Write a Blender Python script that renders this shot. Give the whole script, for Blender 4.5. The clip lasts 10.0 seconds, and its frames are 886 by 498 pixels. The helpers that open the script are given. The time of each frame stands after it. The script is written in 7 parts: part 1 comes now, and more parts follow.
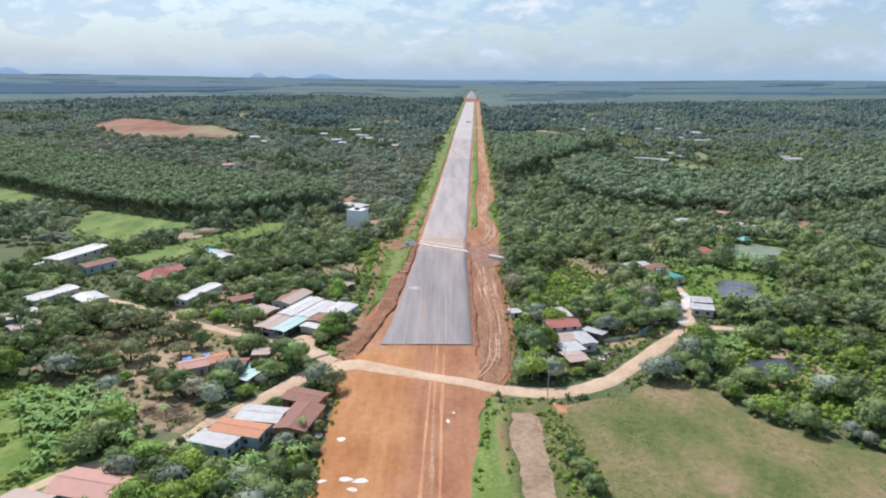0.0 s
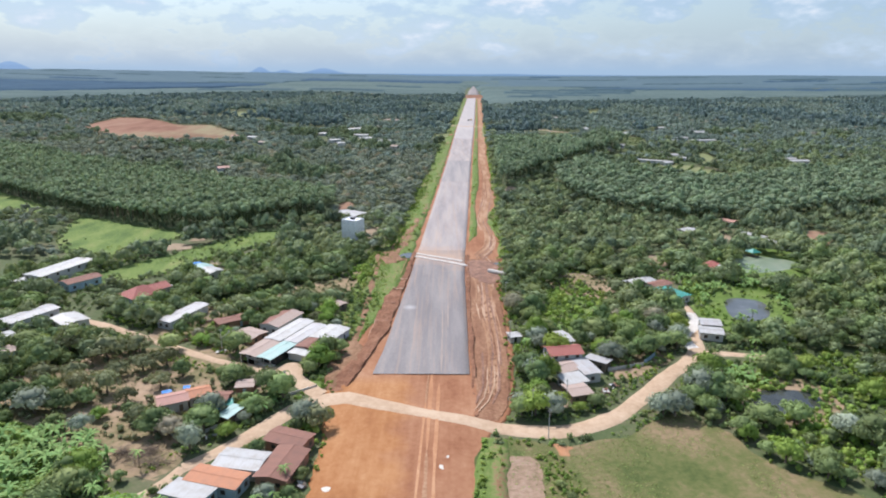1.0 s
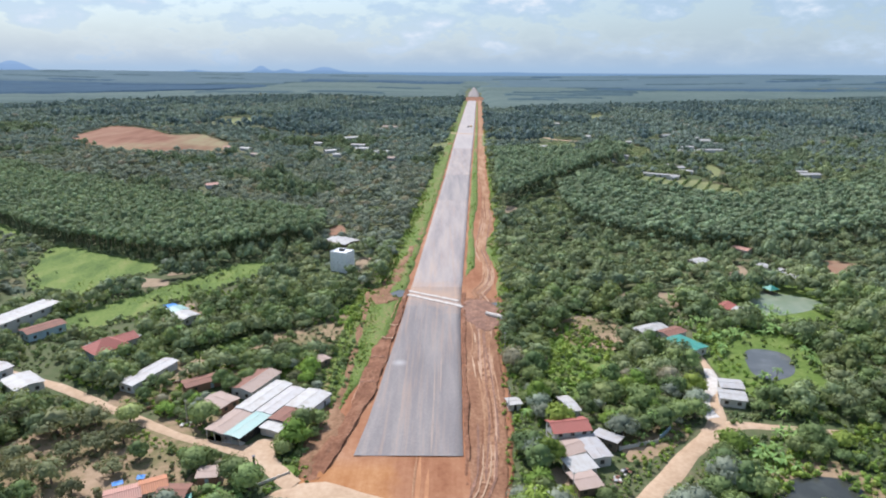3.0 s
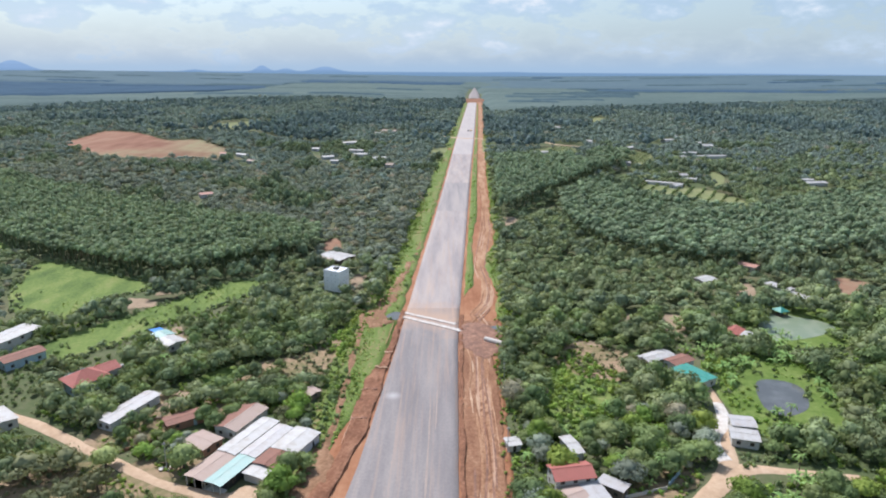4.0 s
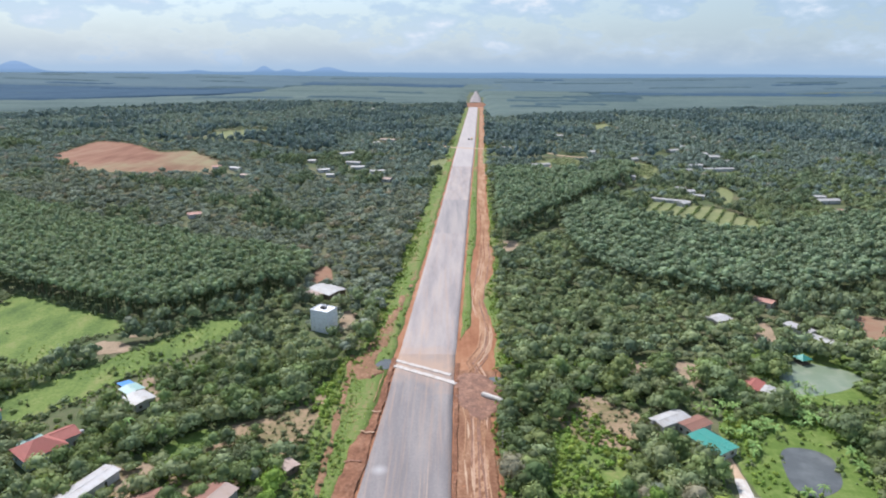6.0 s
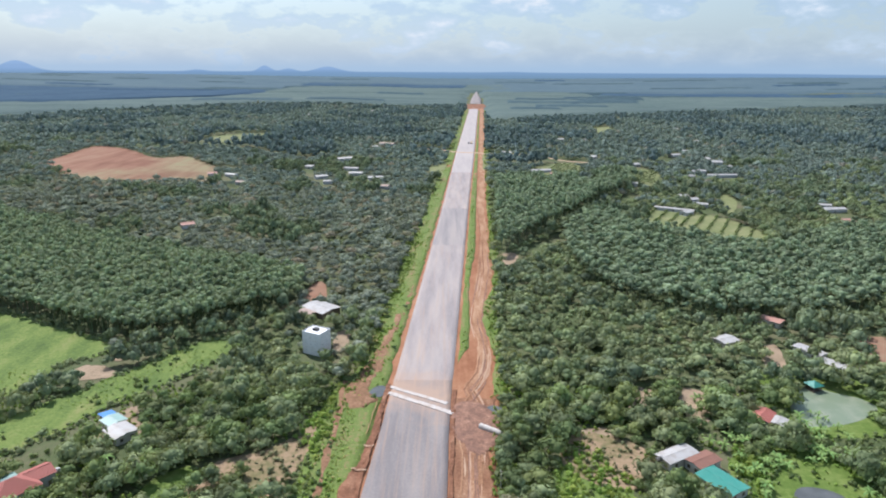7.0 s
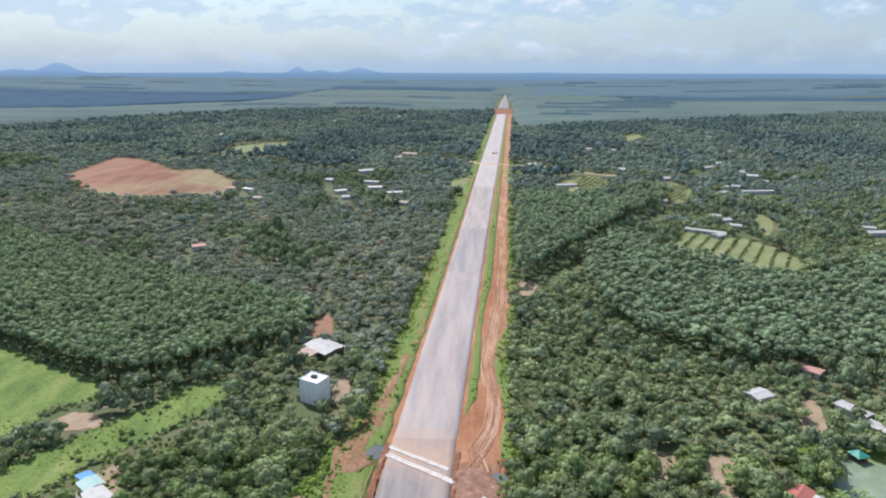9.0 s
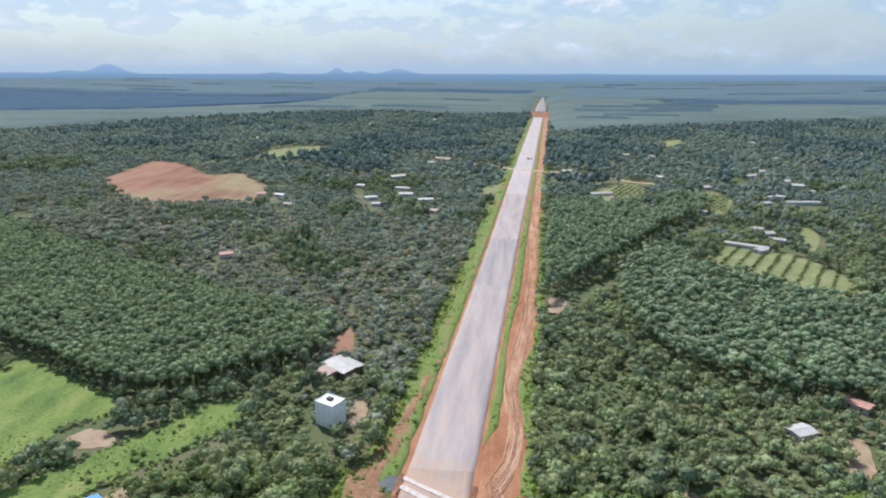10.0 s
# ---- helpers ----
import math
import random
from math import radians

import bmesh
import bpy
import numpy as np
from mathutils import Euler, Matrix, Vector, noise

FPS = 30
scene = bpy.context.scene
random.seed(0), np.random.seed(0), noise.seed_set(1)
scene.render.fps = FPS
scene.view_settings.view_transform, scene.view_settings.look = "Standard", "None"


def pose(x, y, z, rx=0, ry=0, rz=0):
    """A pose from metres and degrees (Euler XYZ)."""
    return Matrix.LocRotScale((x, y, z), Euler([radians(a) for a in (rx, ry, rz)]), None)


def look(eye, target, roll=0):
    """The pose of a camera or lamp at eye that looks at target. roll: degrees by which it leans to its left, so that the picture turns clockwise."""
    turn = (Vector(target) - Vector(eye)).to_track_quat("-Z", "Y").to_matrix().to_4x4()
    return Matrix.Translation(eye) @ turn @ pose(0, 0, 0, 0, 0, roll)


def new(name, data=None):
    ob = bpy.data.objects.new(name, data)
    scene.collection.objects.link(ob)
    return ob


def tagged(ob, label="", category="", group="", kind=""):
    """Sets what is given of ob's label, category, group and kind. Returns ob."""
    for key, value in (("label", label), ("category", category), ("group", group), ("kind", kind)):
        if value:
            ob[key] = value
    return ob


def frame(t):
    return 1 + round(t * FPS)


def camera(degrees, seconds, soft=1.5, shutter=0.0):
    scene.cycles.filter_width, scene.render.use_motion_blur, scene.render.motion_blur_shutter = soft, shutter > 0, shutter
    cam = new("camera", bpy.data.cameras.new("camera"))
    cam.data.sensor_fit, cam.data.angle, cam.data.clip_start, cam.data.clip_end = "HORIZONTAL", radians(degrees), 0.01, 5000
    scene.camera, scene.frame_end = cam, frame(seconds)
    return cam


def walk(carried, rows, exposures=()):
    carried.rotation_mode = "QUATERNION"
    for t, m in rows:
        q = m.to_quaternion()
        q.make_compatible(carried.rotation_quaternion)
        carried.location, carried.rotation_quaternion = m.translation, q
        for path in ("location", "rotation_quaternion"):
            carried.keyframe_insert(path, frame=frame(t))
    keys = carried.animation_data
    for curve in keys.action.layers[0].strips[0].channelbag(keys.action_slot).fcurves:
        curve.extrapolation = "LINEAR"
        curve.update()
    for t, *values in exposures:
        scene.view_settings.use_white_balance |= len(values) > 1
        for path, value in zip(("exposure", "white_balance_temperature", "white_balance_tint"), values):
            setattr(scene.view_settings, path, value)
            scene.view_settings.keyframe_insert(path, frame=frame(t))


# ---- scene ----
cam = camera(68.5, 10.0, soft=2.0)
PATH = [
    (0, (-0.677, -16.463, 85.572), (-0.67, -14.53, 85.058), 0.4),
    (0.5, (0.046, -9.854, 88.293), (0.052, -7.923, 87.772), 0.4),
    (1, (1.297, -2.796, 91.411), (1.299, -0.867, 90.881), 0.4),
    (1.5, (2.047, 3.979, 94.224), (2.048, 5.907, 93.69), 0.3),
    (2, (2.781, 10.969, 97.282), (2.781, 12.896, 96.748), 0.3),
    (2.5, (3.501, 17.574, 100.061), (3.5, 19.502, 99.527), 0.3),
    (4, (5.871, 37.675, 109.149), (5.867, 39.602, 108.614), 0.3),
    (4.5, (6.367, 44.292, 111.75), (6.362, 46.219, 111.216), 0.3),
    (5, (7.296, 51.075, 114.732), (7.29, 53.003, 114.198), 0.3),
    (5.5, (8.052, 57.376, 117.541), (8.044, 59.303, 117.008), 0.3),
    (7, (10.39, 76.816, 126.314), (10.379, 78.743, 125.779), 0.3),
    (7.5, (11.411, 83.279, 129.201), (11.396, 85.206, 128.666), 0.2),
    (8, (13.743, 90.092, 132.287), (13.705, 92.019, 131.752), 0.1),
    (8.5, (16.619, 95.937, 135.352), (16.55, 97.863, 134.817), 0.2),
    (9, (19.514, 101.629, 138.564), (19.413, 103.554, 138.031), 0.1),
    (9.5, (22.201, 107.911, 141.224), (22.048, 109.833, 140.692), 0.1),
    (10, (24.349, 114.855, 143.304), (24.139, 116.772, 142.774), 0.1),
]
walk(cam, [(t, look(eye, target, roll)) for t, eye, target, roll in PATH])


# ---- world, sun, exposure ----
def node_math(nt, op, a, b=None, c=None):
    n = nt.nodes.new("ShaderNodeMath")
    n.operation = op
    for i, v in enumerate((a, b, c)):
        if v is None:
            continue
        if isinstance(v, (int, float)):
            n.inputs[i].default_value = v
        else:
            nt.links.new(v, n.inputs[i])
    return n.outputs[0]


def ramp(nt, fac, stops):
    n = nt.nodes.new("ShaderNodeValToRGB")
    while len(n.color_ramp.elements) < len(stops):
        n.color_ramp.elements.new(0.5)
    for e, (p, col) in zip(n.color_ramp.elements, stops):
        e.position, e.color = p, (*col, 1) if len(col) == 3 else col
    nt.links.new(fac, n.inputs[0])
    return n.outputs[0]


def noise_tex(nt, vec, scale, detail=4.0, rough=0.55):
    n = nt.nodes.new("ShaderNodeTexNoise")
    n.inputs["Scale"].default_value = scale
    n.inputs["Detail"].default_value = detail
    n.inputs["Roughness"].default_value = rough
    if vec is not None:
        nt.links.new(vec, n.inputs["Vector"])
    return n.outputs["Fac"]


def mix_rgb(nt, fac, a, b, blend="MIX"):
    n = nt.nodes.new("ShaderNodeMix")
    n.data_type, n.blend_type = "RGBA", blend
    for key, v in ((0, fac), (6, a), (7, b)):
        if isinstance(v, (int, float)):
            n.inputs[key].default_value = v
        elif isinstance(v, tuple):
            n.inputs[key].default_value = (*v, 1)
        else:
            nt.links.new(v, n.inputs[key])
    return n.outputs[2]


SUN_ELEVATION, SUN_AZIMUTH = 52.0, -35.0   # degrees; azimuth from +y, minus to -x

world = bpy.data.worlds.new("sky")
scene.world = world
world.use_nodes = True
wt = world.node_tree
wt.nodes.clear()
coord = wt.nodes.new("ShaderNodeTexCoord").outputs["Generated"]
sep = wt.nodes.new("ShaderNodeSeparateXYZ")
wt.links.new(coord, sep.inputs[0])
dx, dy, dz = sep.outputs
sky = wt.nodes.new("ShaderNodeTexSky")
sky.sky_type, sky.sun_disc = "NISHITA", False
sky.sun_elevation, sky.sun_rotation = radians(SUN_ELEVATION), radians(SUN_AZIMUTH)
sky.air_density, sky.dust_density, sky.ozone_density = 1.0, 0.7, 1.0
bg_sky = wt.nodes.new("ShaderNodeBackground")
wt.links.new(sky.outputs[0], bg_sky.inputs[0])
bg_sky.inputs[1].default_value = 0.085
# a cloud deck in perspective, thickening to haze at the horizon
comb = wt.nodes.new("ShaderNodeCombineXYZ")
azim = node_math(wt, "MULTIPLY", node_math(wt, "ARCTAN2", dx, dy), 180 / math.pi)
elev = node_math(wt, "MULTIPLY", node_math(wt, "ARCSINE", dz), 180 / math.pi)
wt.links.new(node_math(wt, "MULTIPLY", azim, 0.20), comb.inputs[0])
wt.links.new(node_math(wt, "MULTIPLY", elev, 0.45), comb.inputs[1])
comb.inputs[2].default_value = 3.1
puffs = noise_tex(wt, comb.outputs[0], 1.0, 7.0, 0.58)
broad = noise_tex(wt, comb.outputs[0], 0.3, 2.0, 0.5)
cover = node_math(wt, "ADD", node_math(wt, "MULTIPLY", puffs, 0.72), node_math(wt, "MULTIPLY", broad, 0.30))
mask = ramp(wt, cover, [(0.43, (0, 0, 0)), (0.52, (0.66, 0.66, 0.66)), (0.60, (1, 1, 1))])
haze = node_math(wt, "SUBTRACT", 1.0, node_math(wt, "MINIMUM", node_math(wt, "DIVIDE", node_math(wt, "MAXIMUM", dz, 0.0), 0.095), 1.0))
veil = node_math(wt, "MAXIMUM", node_math(wt, "MULTIPLY", mask, 0.92), node_math(wt, "MULTIPLY", haze, 0.90))
cloud_tone = ramp(wt, cover, [(0.43, (0.335, 0.535, 0.80)), (0.505, (0.445, 0.65, 0.89)), (0.565, (0.655, 0.825, 0.98)), (0.63, (0.98, 1.05, 1.09))])
haze_tone = (0.435, 0.64, 0.86)
bg_cloud = wt.nodes.new("ShaderNodeBackground")
wt.links.new(mix_rgb(wt, node_math(wt, "POWER", haze, 2.2), cloud_tone, haze_tone), bg_cloud.inputs[0])
bg_cloud.inputs[1].default_value = 0.63
mix_sky = wt.nodes.new("ShaderNodeMixShader")
wt.links.new(veil, mix_sky.inputs[0])
wt.links.new(bg_sky.outputs[0], mix_sky.inputs[1])
wt.links.new(bg_cloud.outputs[0], mix_sky.inputs[2])
# far country below the horizon, with low hills standing on it
skyline = -0.31
for at_az, height, spread in ((-32.7, 0.72, 1.2), (-35.4, 0.24, 1.0), (-38.5, 0.12, 2.0), (-20.4, 0.13, 0.8), (-15.2, 0.46, 0.62), (-13.3, 0.24, 0.7), (-10.1, 0.40, 1.2), (5.5, 0.05, 1.6), (25, 0.04, 5.0)):
    off = node_math(wt, "DIVIDE", node_math(wt, "SUBTRACT", azim, at_az), spread)
    bump = node_math(wt, "MULTIPLY", node_math(wt, "EXPONENT", node_math(wt, "MULTIPLY", node_math(wt, "MULTIPLY", off, off), -1.0)), height)
    skyline = node_math(wt, "ADD", skyline, bump)
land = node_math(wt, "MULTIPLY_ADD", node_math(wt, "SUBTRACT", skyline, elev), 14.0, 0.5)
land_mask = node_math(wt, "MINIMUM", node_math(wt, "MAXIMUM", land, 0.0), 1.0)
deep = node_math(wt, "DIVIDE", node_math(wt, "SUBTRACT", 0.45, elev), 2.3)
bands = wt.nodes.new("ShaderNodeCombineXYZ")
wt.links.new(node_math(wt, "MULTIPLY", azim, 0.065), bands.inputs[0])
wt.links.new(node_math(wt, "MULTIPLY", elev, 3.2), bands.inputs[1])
# haze is painted into this backdrop land: paler and bluer towards the skyline
hazy_land_tone = ramp(wt, deep, [(0.0, (0.26, 0.385, 0.57)), (0.24, (0.22, 0.34, 0.52)), (0.36, (0.17, 0.28, 0.42)), (0.75, (0.11, 0.19, 0.23))])
land_band = mix_rgb(wt, node_math(wt, "MULTIPLY", noise_tex(wt, bands.outputs[0], 1.0, 3.0), 0.35), hazy_land_tone, (0.10, 0.17, 0.27))
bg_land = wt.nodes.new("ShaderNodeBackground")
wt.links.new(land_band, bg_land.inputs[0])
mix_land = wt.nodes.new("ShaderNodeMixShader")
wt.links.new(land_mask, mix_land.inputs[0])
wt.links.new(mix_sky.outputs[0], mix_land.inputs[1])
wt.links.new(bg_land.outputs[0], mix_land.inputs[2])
wt.links.new(mix_land.outputs[0], wt.nodes.new("ShaderNodeOutputWorld").inputs[0])

sun = new("sun", bpy.data.lights.new("sun", "SUN"))
sun.data.energy, sun.data.angle, sun.data.color = 4.1, radians(0.6), (1.0, 0.96, 0.91)
sun_from = Vector((math.sin(radians(SUN_AZIMUTH)), math.cos(radians(SUN_AZIMUTH)), math.tan(radians(SUN_ELEVATION))))
sun.matrix_world = look(sun_from * 300, (0, 0, 0))
scene.view_settings.exposure = 0.43
scene.view_settings.use_white_balance = True
scene.view_settings.white_balance_temperature, scene.view_settings.white_balance_tint = 6170, 14


# ---- materials ----
def material(name, rough=0.8, spec=0.3, metal=0.0):
    m = bpy.data.materials.new(name)
    m.use_nodes = True
    b = m.node_tree.nodes["Principled BSDF"]
    b.inputs["Roughness"].default_value = rough
    b.inputs["Specular IOR Level"].default_value = spec
    b.inputs["Metallic"].default_value = metal
    return m, m.node_tree, b


def place(nt):
    return nt.nodes.new("ShaderNodeNewGeometry").outputs["Position"]


def stretched(nt, vec, sx, sy, sz, turn=0.0):
    n = nt.nodes.new("ShaderNodeMapping")
    n.inputs["Scale"].default_value = (sx, sy, sz)
    n.inputs["Rotation"].default_value = (0, 0, radians(turn))
    nt.links.new(vec, n.inputs["Vector"])
    return n.outputs[0]


def add_bump(nt, bsdf, height, strength, distance):
    n = nt.nodes.new("ShaderNodeBump")
    n.inputs["Strength"].default_value = strength
    n.inputs["Distance"].default_value = distance
    nt.links.new(height, n.inputs["Height"])
    nt.links.new(n.outputs[0], bsdf.inputs["Normal"])


def mottled(name, stops, broad=0.05, fine=0.6, share=0.6, rough=0.9, bump=0.5, depth=0.3, spec=0.2, grain=None, turn=0.0):
    """Soil, grass or paving: a ramp of colours over broad and fine noise. grain: stretch along y."""
    m, nt, b = material(name, rough, spec)
    pos = place(nt)
    vec = stretched(nt, pos, *grain, turn) if grain else pos
    big = noise_tex(nt, vec, broad, 5.0, 0.6)
    small = noise_tex(nt, pos, fine, 5.0, 0.65)
    f = node_math(nt, "ADD", node_math(nt, "MULTIPLY", big, share), node_math(nt, "MULTIPLY", small, 1 - share))
    nt.links.new(ramp(nt, f, stops), b.inputs["Base Color"])
    add_bump(nt, b, small, bump, depth)
    return m


def leafy(name, dark, light, dry=None, dry_share=0.0):
    """Leaves: shade by leaf, by tree and by patch of ground."""
    m, nt, b = material(name, 0.75, 0.12)
    geo = nt.nodes.new("ShaderNodeNewGeometry")
    tint = nt.nodes.new("ShaderNodeAttribute")
    tint.attribute_name = "tint"
    obj = nt.nodes.new("ShaderNodeObjectInfo")
    tree = node_math(nt, "FRACT", node_math(nt, "ADD", tint.outputs["Fac"], obj.outputs["Random"]))
    patch = noise_tex(nt, geo.outputs["Position"], 0.018, 3.0)
    mixer = node_math(nt, "ADD", node_math(nt, "MULTIPLY", tree, 0.66), node_math(nt, "MULTIPLY", geo.outputs["Random Per Island"], 0.34))
    col = mix_rgb(nt, mixer, dark, light)
    if dry:
        gate = node_math(nt, "MULTIPLY", node_math(nt, "GREATER_THAN", node_math(nt, "ADD", tree, node_math(nt, "MULTIPLY", patch, 0.5)), 1.28 - dry_share), 0.75)
        col = mix_rgb(nt, gate, col, dry)
    val = nt.nodes.new("ShaderNodeHueSaturation")
    other = node_math(nt, "FRACT", node_math(nt, "MULTIPLY", tree, 7.13))
    nt.links.new(node_math(nt, "MULTIPLY_ADD", other, 0.036, 0.484), val.inputs["Hue"])
    lightness = node_math(nt, "MULTIPLY_ADD", node_math(nt, "FRACT", node_math(nt, "MULTIPLY", tree, 3.7)), 0.44, 0.80)
    nt.links.new(node_math(nt, "MULTIPLY", node_math(nt, "MULTIPLY_ADD", patch, 0.95, 1.28), lightness), val.inputs["Value"])
    nt.links.new(col, val.inputs["Color"])
    nt.links.new(val.outputs[0], b.inputs["Base Color"])
    thin = nt.nodes.new("ShaderNodeBsdfTranslucent")
    nt.links.new(mix_rgb(nt, 1.0, val.outputs[0], (1.6, 1.5, 1.0), "MULTIPLY"), thin.inputs["Color"])
    both = nt.nodes.new("ShaderNodeMixShader")
    both.inputs[0].default_value = 0.20
    nt.links.new(b.outputs[0], both.inputs[1])
    nt.links.new(thin.outputs[0], both.inputs[2])
    nt.links.new(both.outputs[0], nt.nodes["Material Output"].inputs["Surface"])
    return m


def painted(name, col, rough=0.6, dirt=(0.25, 0.2, 0.16), amount=0.5, scale=0.5, spec=0.35, metal=0.0, ribs=None):
    """Paint, plaster or sheet metal with stains; ribs: spacing of the sheet's corrugation in metres along the object's x."""
    m, nt, b = material(name, rough, spec, metal)
    tc = nt.nodes.new("ShaderNodeTexCoord").outputs["Object"]
    stain = noise_tex(nt, tc, scale, 6.0, 0.65)
    streak = noise_tex(nt, stretched(nt, tc, 3.0, 0.25, 0.6), 1.3, 3.0)
    f = node_math(nt, "MULTIPLY", ramp(nt, node_math(nt, "ADD", node_math(nt, "MULTIPLY", stain, 0.6), node_math(nt, "MULTIPLY", streak, 0.4)), [(0.45, (0, 0, 0)), (0.62, (1, 1, 1))]), amount)
    oi = nt.nodes.new("ShaderNodeObjectInfo").outputs["Random"]
    base = mix_rgb(nt, node_math(nt, "MULTIPLY", oi, 0.15), col, tuple(c * 0.7 for c in col))
    nt.links.new(mix_rgb(nt, f, base, dirt), b.inputs["Base Color"])
    if ribs:
        s = nt.nodes.new("ShaderNodeSeparateXYZ")
        nt.links.new(tc, s.inputs[0])
        add_bump(nt, b, node_math(nt, "SINE", node_math(nt, "MULTIPLY", s.outputs[0], 2 * math.pi / ribs)), 0.5, 0.06)
    return m


GRASS = mottled("grass", [(0.30, (0.06, 0.10, 0.02)), (0.48, (0.11, 0.17, 0.035)), (0.62, (0.19, 0.24, 0.07)), (0.75, (0.24, 0.21, 0.10))], 0.06, 0.5)
BRIGHT_GRASS = mottled("bright_grass", [(0.34, (0.055, 0.096, 0.026)), (0.45, (0.108, 0.165, 0.042)), (0.54, (0.158, 0.218, 0.056)), (0.66, (0.25, 0.25, 0.10))], 0.08, 0.7, 0.6, bump=0.9, depth=0.5, grain=(1.0, 0.45, 1.0), turn=40)
MEADOW = mottled("meadow", [(0.36, (0.062, 0.088, 0.024)), (0.45, (0.115, 0.128, 0.042)), (0.52, (0.165, 0.148, 0.064)), (0.60, (0.25, 0.180, 0.105))], 0.05, 0.5, 0.7, bump=0.8, depth=0.3, grain=(1.0, 0.6, 1.0), turn=-25)
SCRUB = mottled("scrub_soil", [(0.30, (0.11, 0.115, 0.045)), (0.42, (0.185, 0.158, 0.078)), (0.52, (0.285, 0.205, 0.125)), (0.68, (0.38, 0.27, 0.185))], 0.05, 0.4, 0.65)
WOOD_FLOOR = mottled("woodland_soil", [(0.3, (0.05, 0.075, 0.03)), (0.46, (0.085, 0.11, 0.045)), (0.58, (0.13, 0.13, 0.07)), (0.72, (0.22, 0.165, 0.105))], 0.02, 0.3, 0.6)
ORANGE_STOPS = [(0.34, (0.26, 0.108, 0.043)), (0.46, (0.345, 0.155, 0.064)), (0.56, (0.41, 0.205, 0.093)), (0.68, (0.48, 0.275, 0.142))]
RED_STOPS = [(0.34, (0.205, 0.085, 0.043)), (0.45, (0.285, 0.128, 0.068)), (0.56, (0.345, 0.172, 0.096)), (0.68, (0.44, 0.255, 0.155))]


def bed_material():
    """Laterite fill: orange on the newly tipped side, pinkish red where it is packed; the two run into one another."""
    m, nt, b = material("laterite_fill", 0.92, 0.18)
    pos = place(nt)
    vec = stretched(nt, pos, 1.0, 0.4, 1.0, -12)
    big, small = noise_tex(nt, vec, 0.09, 6.0, 0.62), noise_tex(nt, pos, 0.7, 5.0, 0.65)
    streak = noise_tex(nt, stretched(nt, pos, 1.0, 0.02, 1.0, 1.0), 0.9, 3.0, 0.5)
    f = node_math(nt, "ADD", node_math(nt, "MULTIPLY", big, 0.62), node_math(nt, "ADD", node_math(nt, "MULTIPLY", small, 0.26), node_math(nt, "MULTIPLY", streak, 0.12)))
    s3 = nt.nodes.new("ShaderNodeSeparateXYZ")
    nt.links.new(pos, s3.inputs[0])
    wave = node_math(nt, "MULTIPLY", node_math(nt, "SUBTRACT", noise_tex(nt, pos, 0.09, 4.0), 0.5), 16.0)
    side = node_math(nt, "ADD", node_math(nt, "ADD", s3.outputs[0], 9.0), wave)
    packed = node_math(nt, "MULTIPLY_ADD", side, 0.16, 0.5)
    far = node_math(nt, "MULTIPLY_ADD", node_math(nt, "SUBTRACT", s3.outputs[1], 177.0), 0.15, 0.5)
    gate = node_math(nt, "MINIMUM", node_math(nt, "MAXIMUM", node_math(nt, "MAXIMUM", packed, far), 0.0), 1.0)
    nt.links.new(mix_rgb(nt, gate, ramp(nt, f, ORANGE_STOPS), ramp(nt, f, RED_STOPS)), b.inputs["Base Color"])
    add_bump(nt, b, small, 0.35, 0.2)
    return m


RED_SOIL = bed_material()
HAUL_SOIL = mottled("haul_soil", [(0.32, (0.205, 0.098, 0.054)), (0.44, (0.30, 0.158, 0.088)), (0.54, (0.395, 0.230, 0.138)), (0.64, (0.48, 0.325, 0.215))], 0.2, 1.0, 0.55, bump=0.8, depth=0.4, grain=(1.0, 0.22, 1.0), turn=2.0)
CHURNED = mottled("churned_brown_soil", [(0.32, (0.135, 0.062, 0.036)), (0.44, (0.215, 0.104, 0.06)), (0.54, (0.285, 0.150, 0.088)), (0.66, (0.39, 0.245, 0.155))], 0.2, 1.0, 0.55, bump=0.9, depth=0.4, grain=(1.0, 0.25, 1.0), turn=1.0)
DULL_SOIL = mottled("dull_brown_soil", [(0.34, (0.115, 0.11, 0.045)), (0.42, (0.19, 0.105, 0.058)), (0.52, (0.265, 0.150, 0.088)), (0.64, (0.35, 0.225, 0.14))], 0.22, 0.9, 0.5, bump=0.8, depth=0.4, grain=(1.0, 0.4, 1.0))
LIME_SPILL = mottled("spilled_lime", [(0.3, (0.48, 0.42, 0.36)), (0.6, (0.62, 0.57, 0.50))], 0.3, 1.2, 0.5, bump=0.1, depth=0.05)
ORANGE_SOIL = mottled("orange_soil", [(0.28, (0.32, 0.15, 0.075)), (0.48, (0.42, 0.21, 0.11)), (0.62, (0.49, 0.28, 0.16)), (0.8, (0.55, 0.37, 0.24))], 0.05, 0.6, 0.6, bump=0.3, depth=0.15)
RAW_SOIL = mottled("raw_dug_soil", [(0.30, (0.12, 0.055, 0.032)), (0.5, (0.23, 0.108, 0.063)), (0.68, (0.36, 0.20, 0.125))], 0.12, 0.9, 0.5, bump=0.9, depth=0.5)
TRACK = mottled("packed_track", [(0.3, (0.35, 0.20, 0.13)), (0.5, (0.42, 0.265, 0.18)), (0.7, (0.50, 0.36, 0.265))], 0.1, 0.8, 0.5, bump=0.2, depth=0.1)
SAND_ROAD = mottled("sand_road", [(0.36, (0.40, 0.275, 0.18)), (0.5, (0.475, 0.34, 0.232)), (0.64, (0.535, 0.40, 0.285))], 0.1, 0.7, 0.5, bump=0.2, depth=0.1)
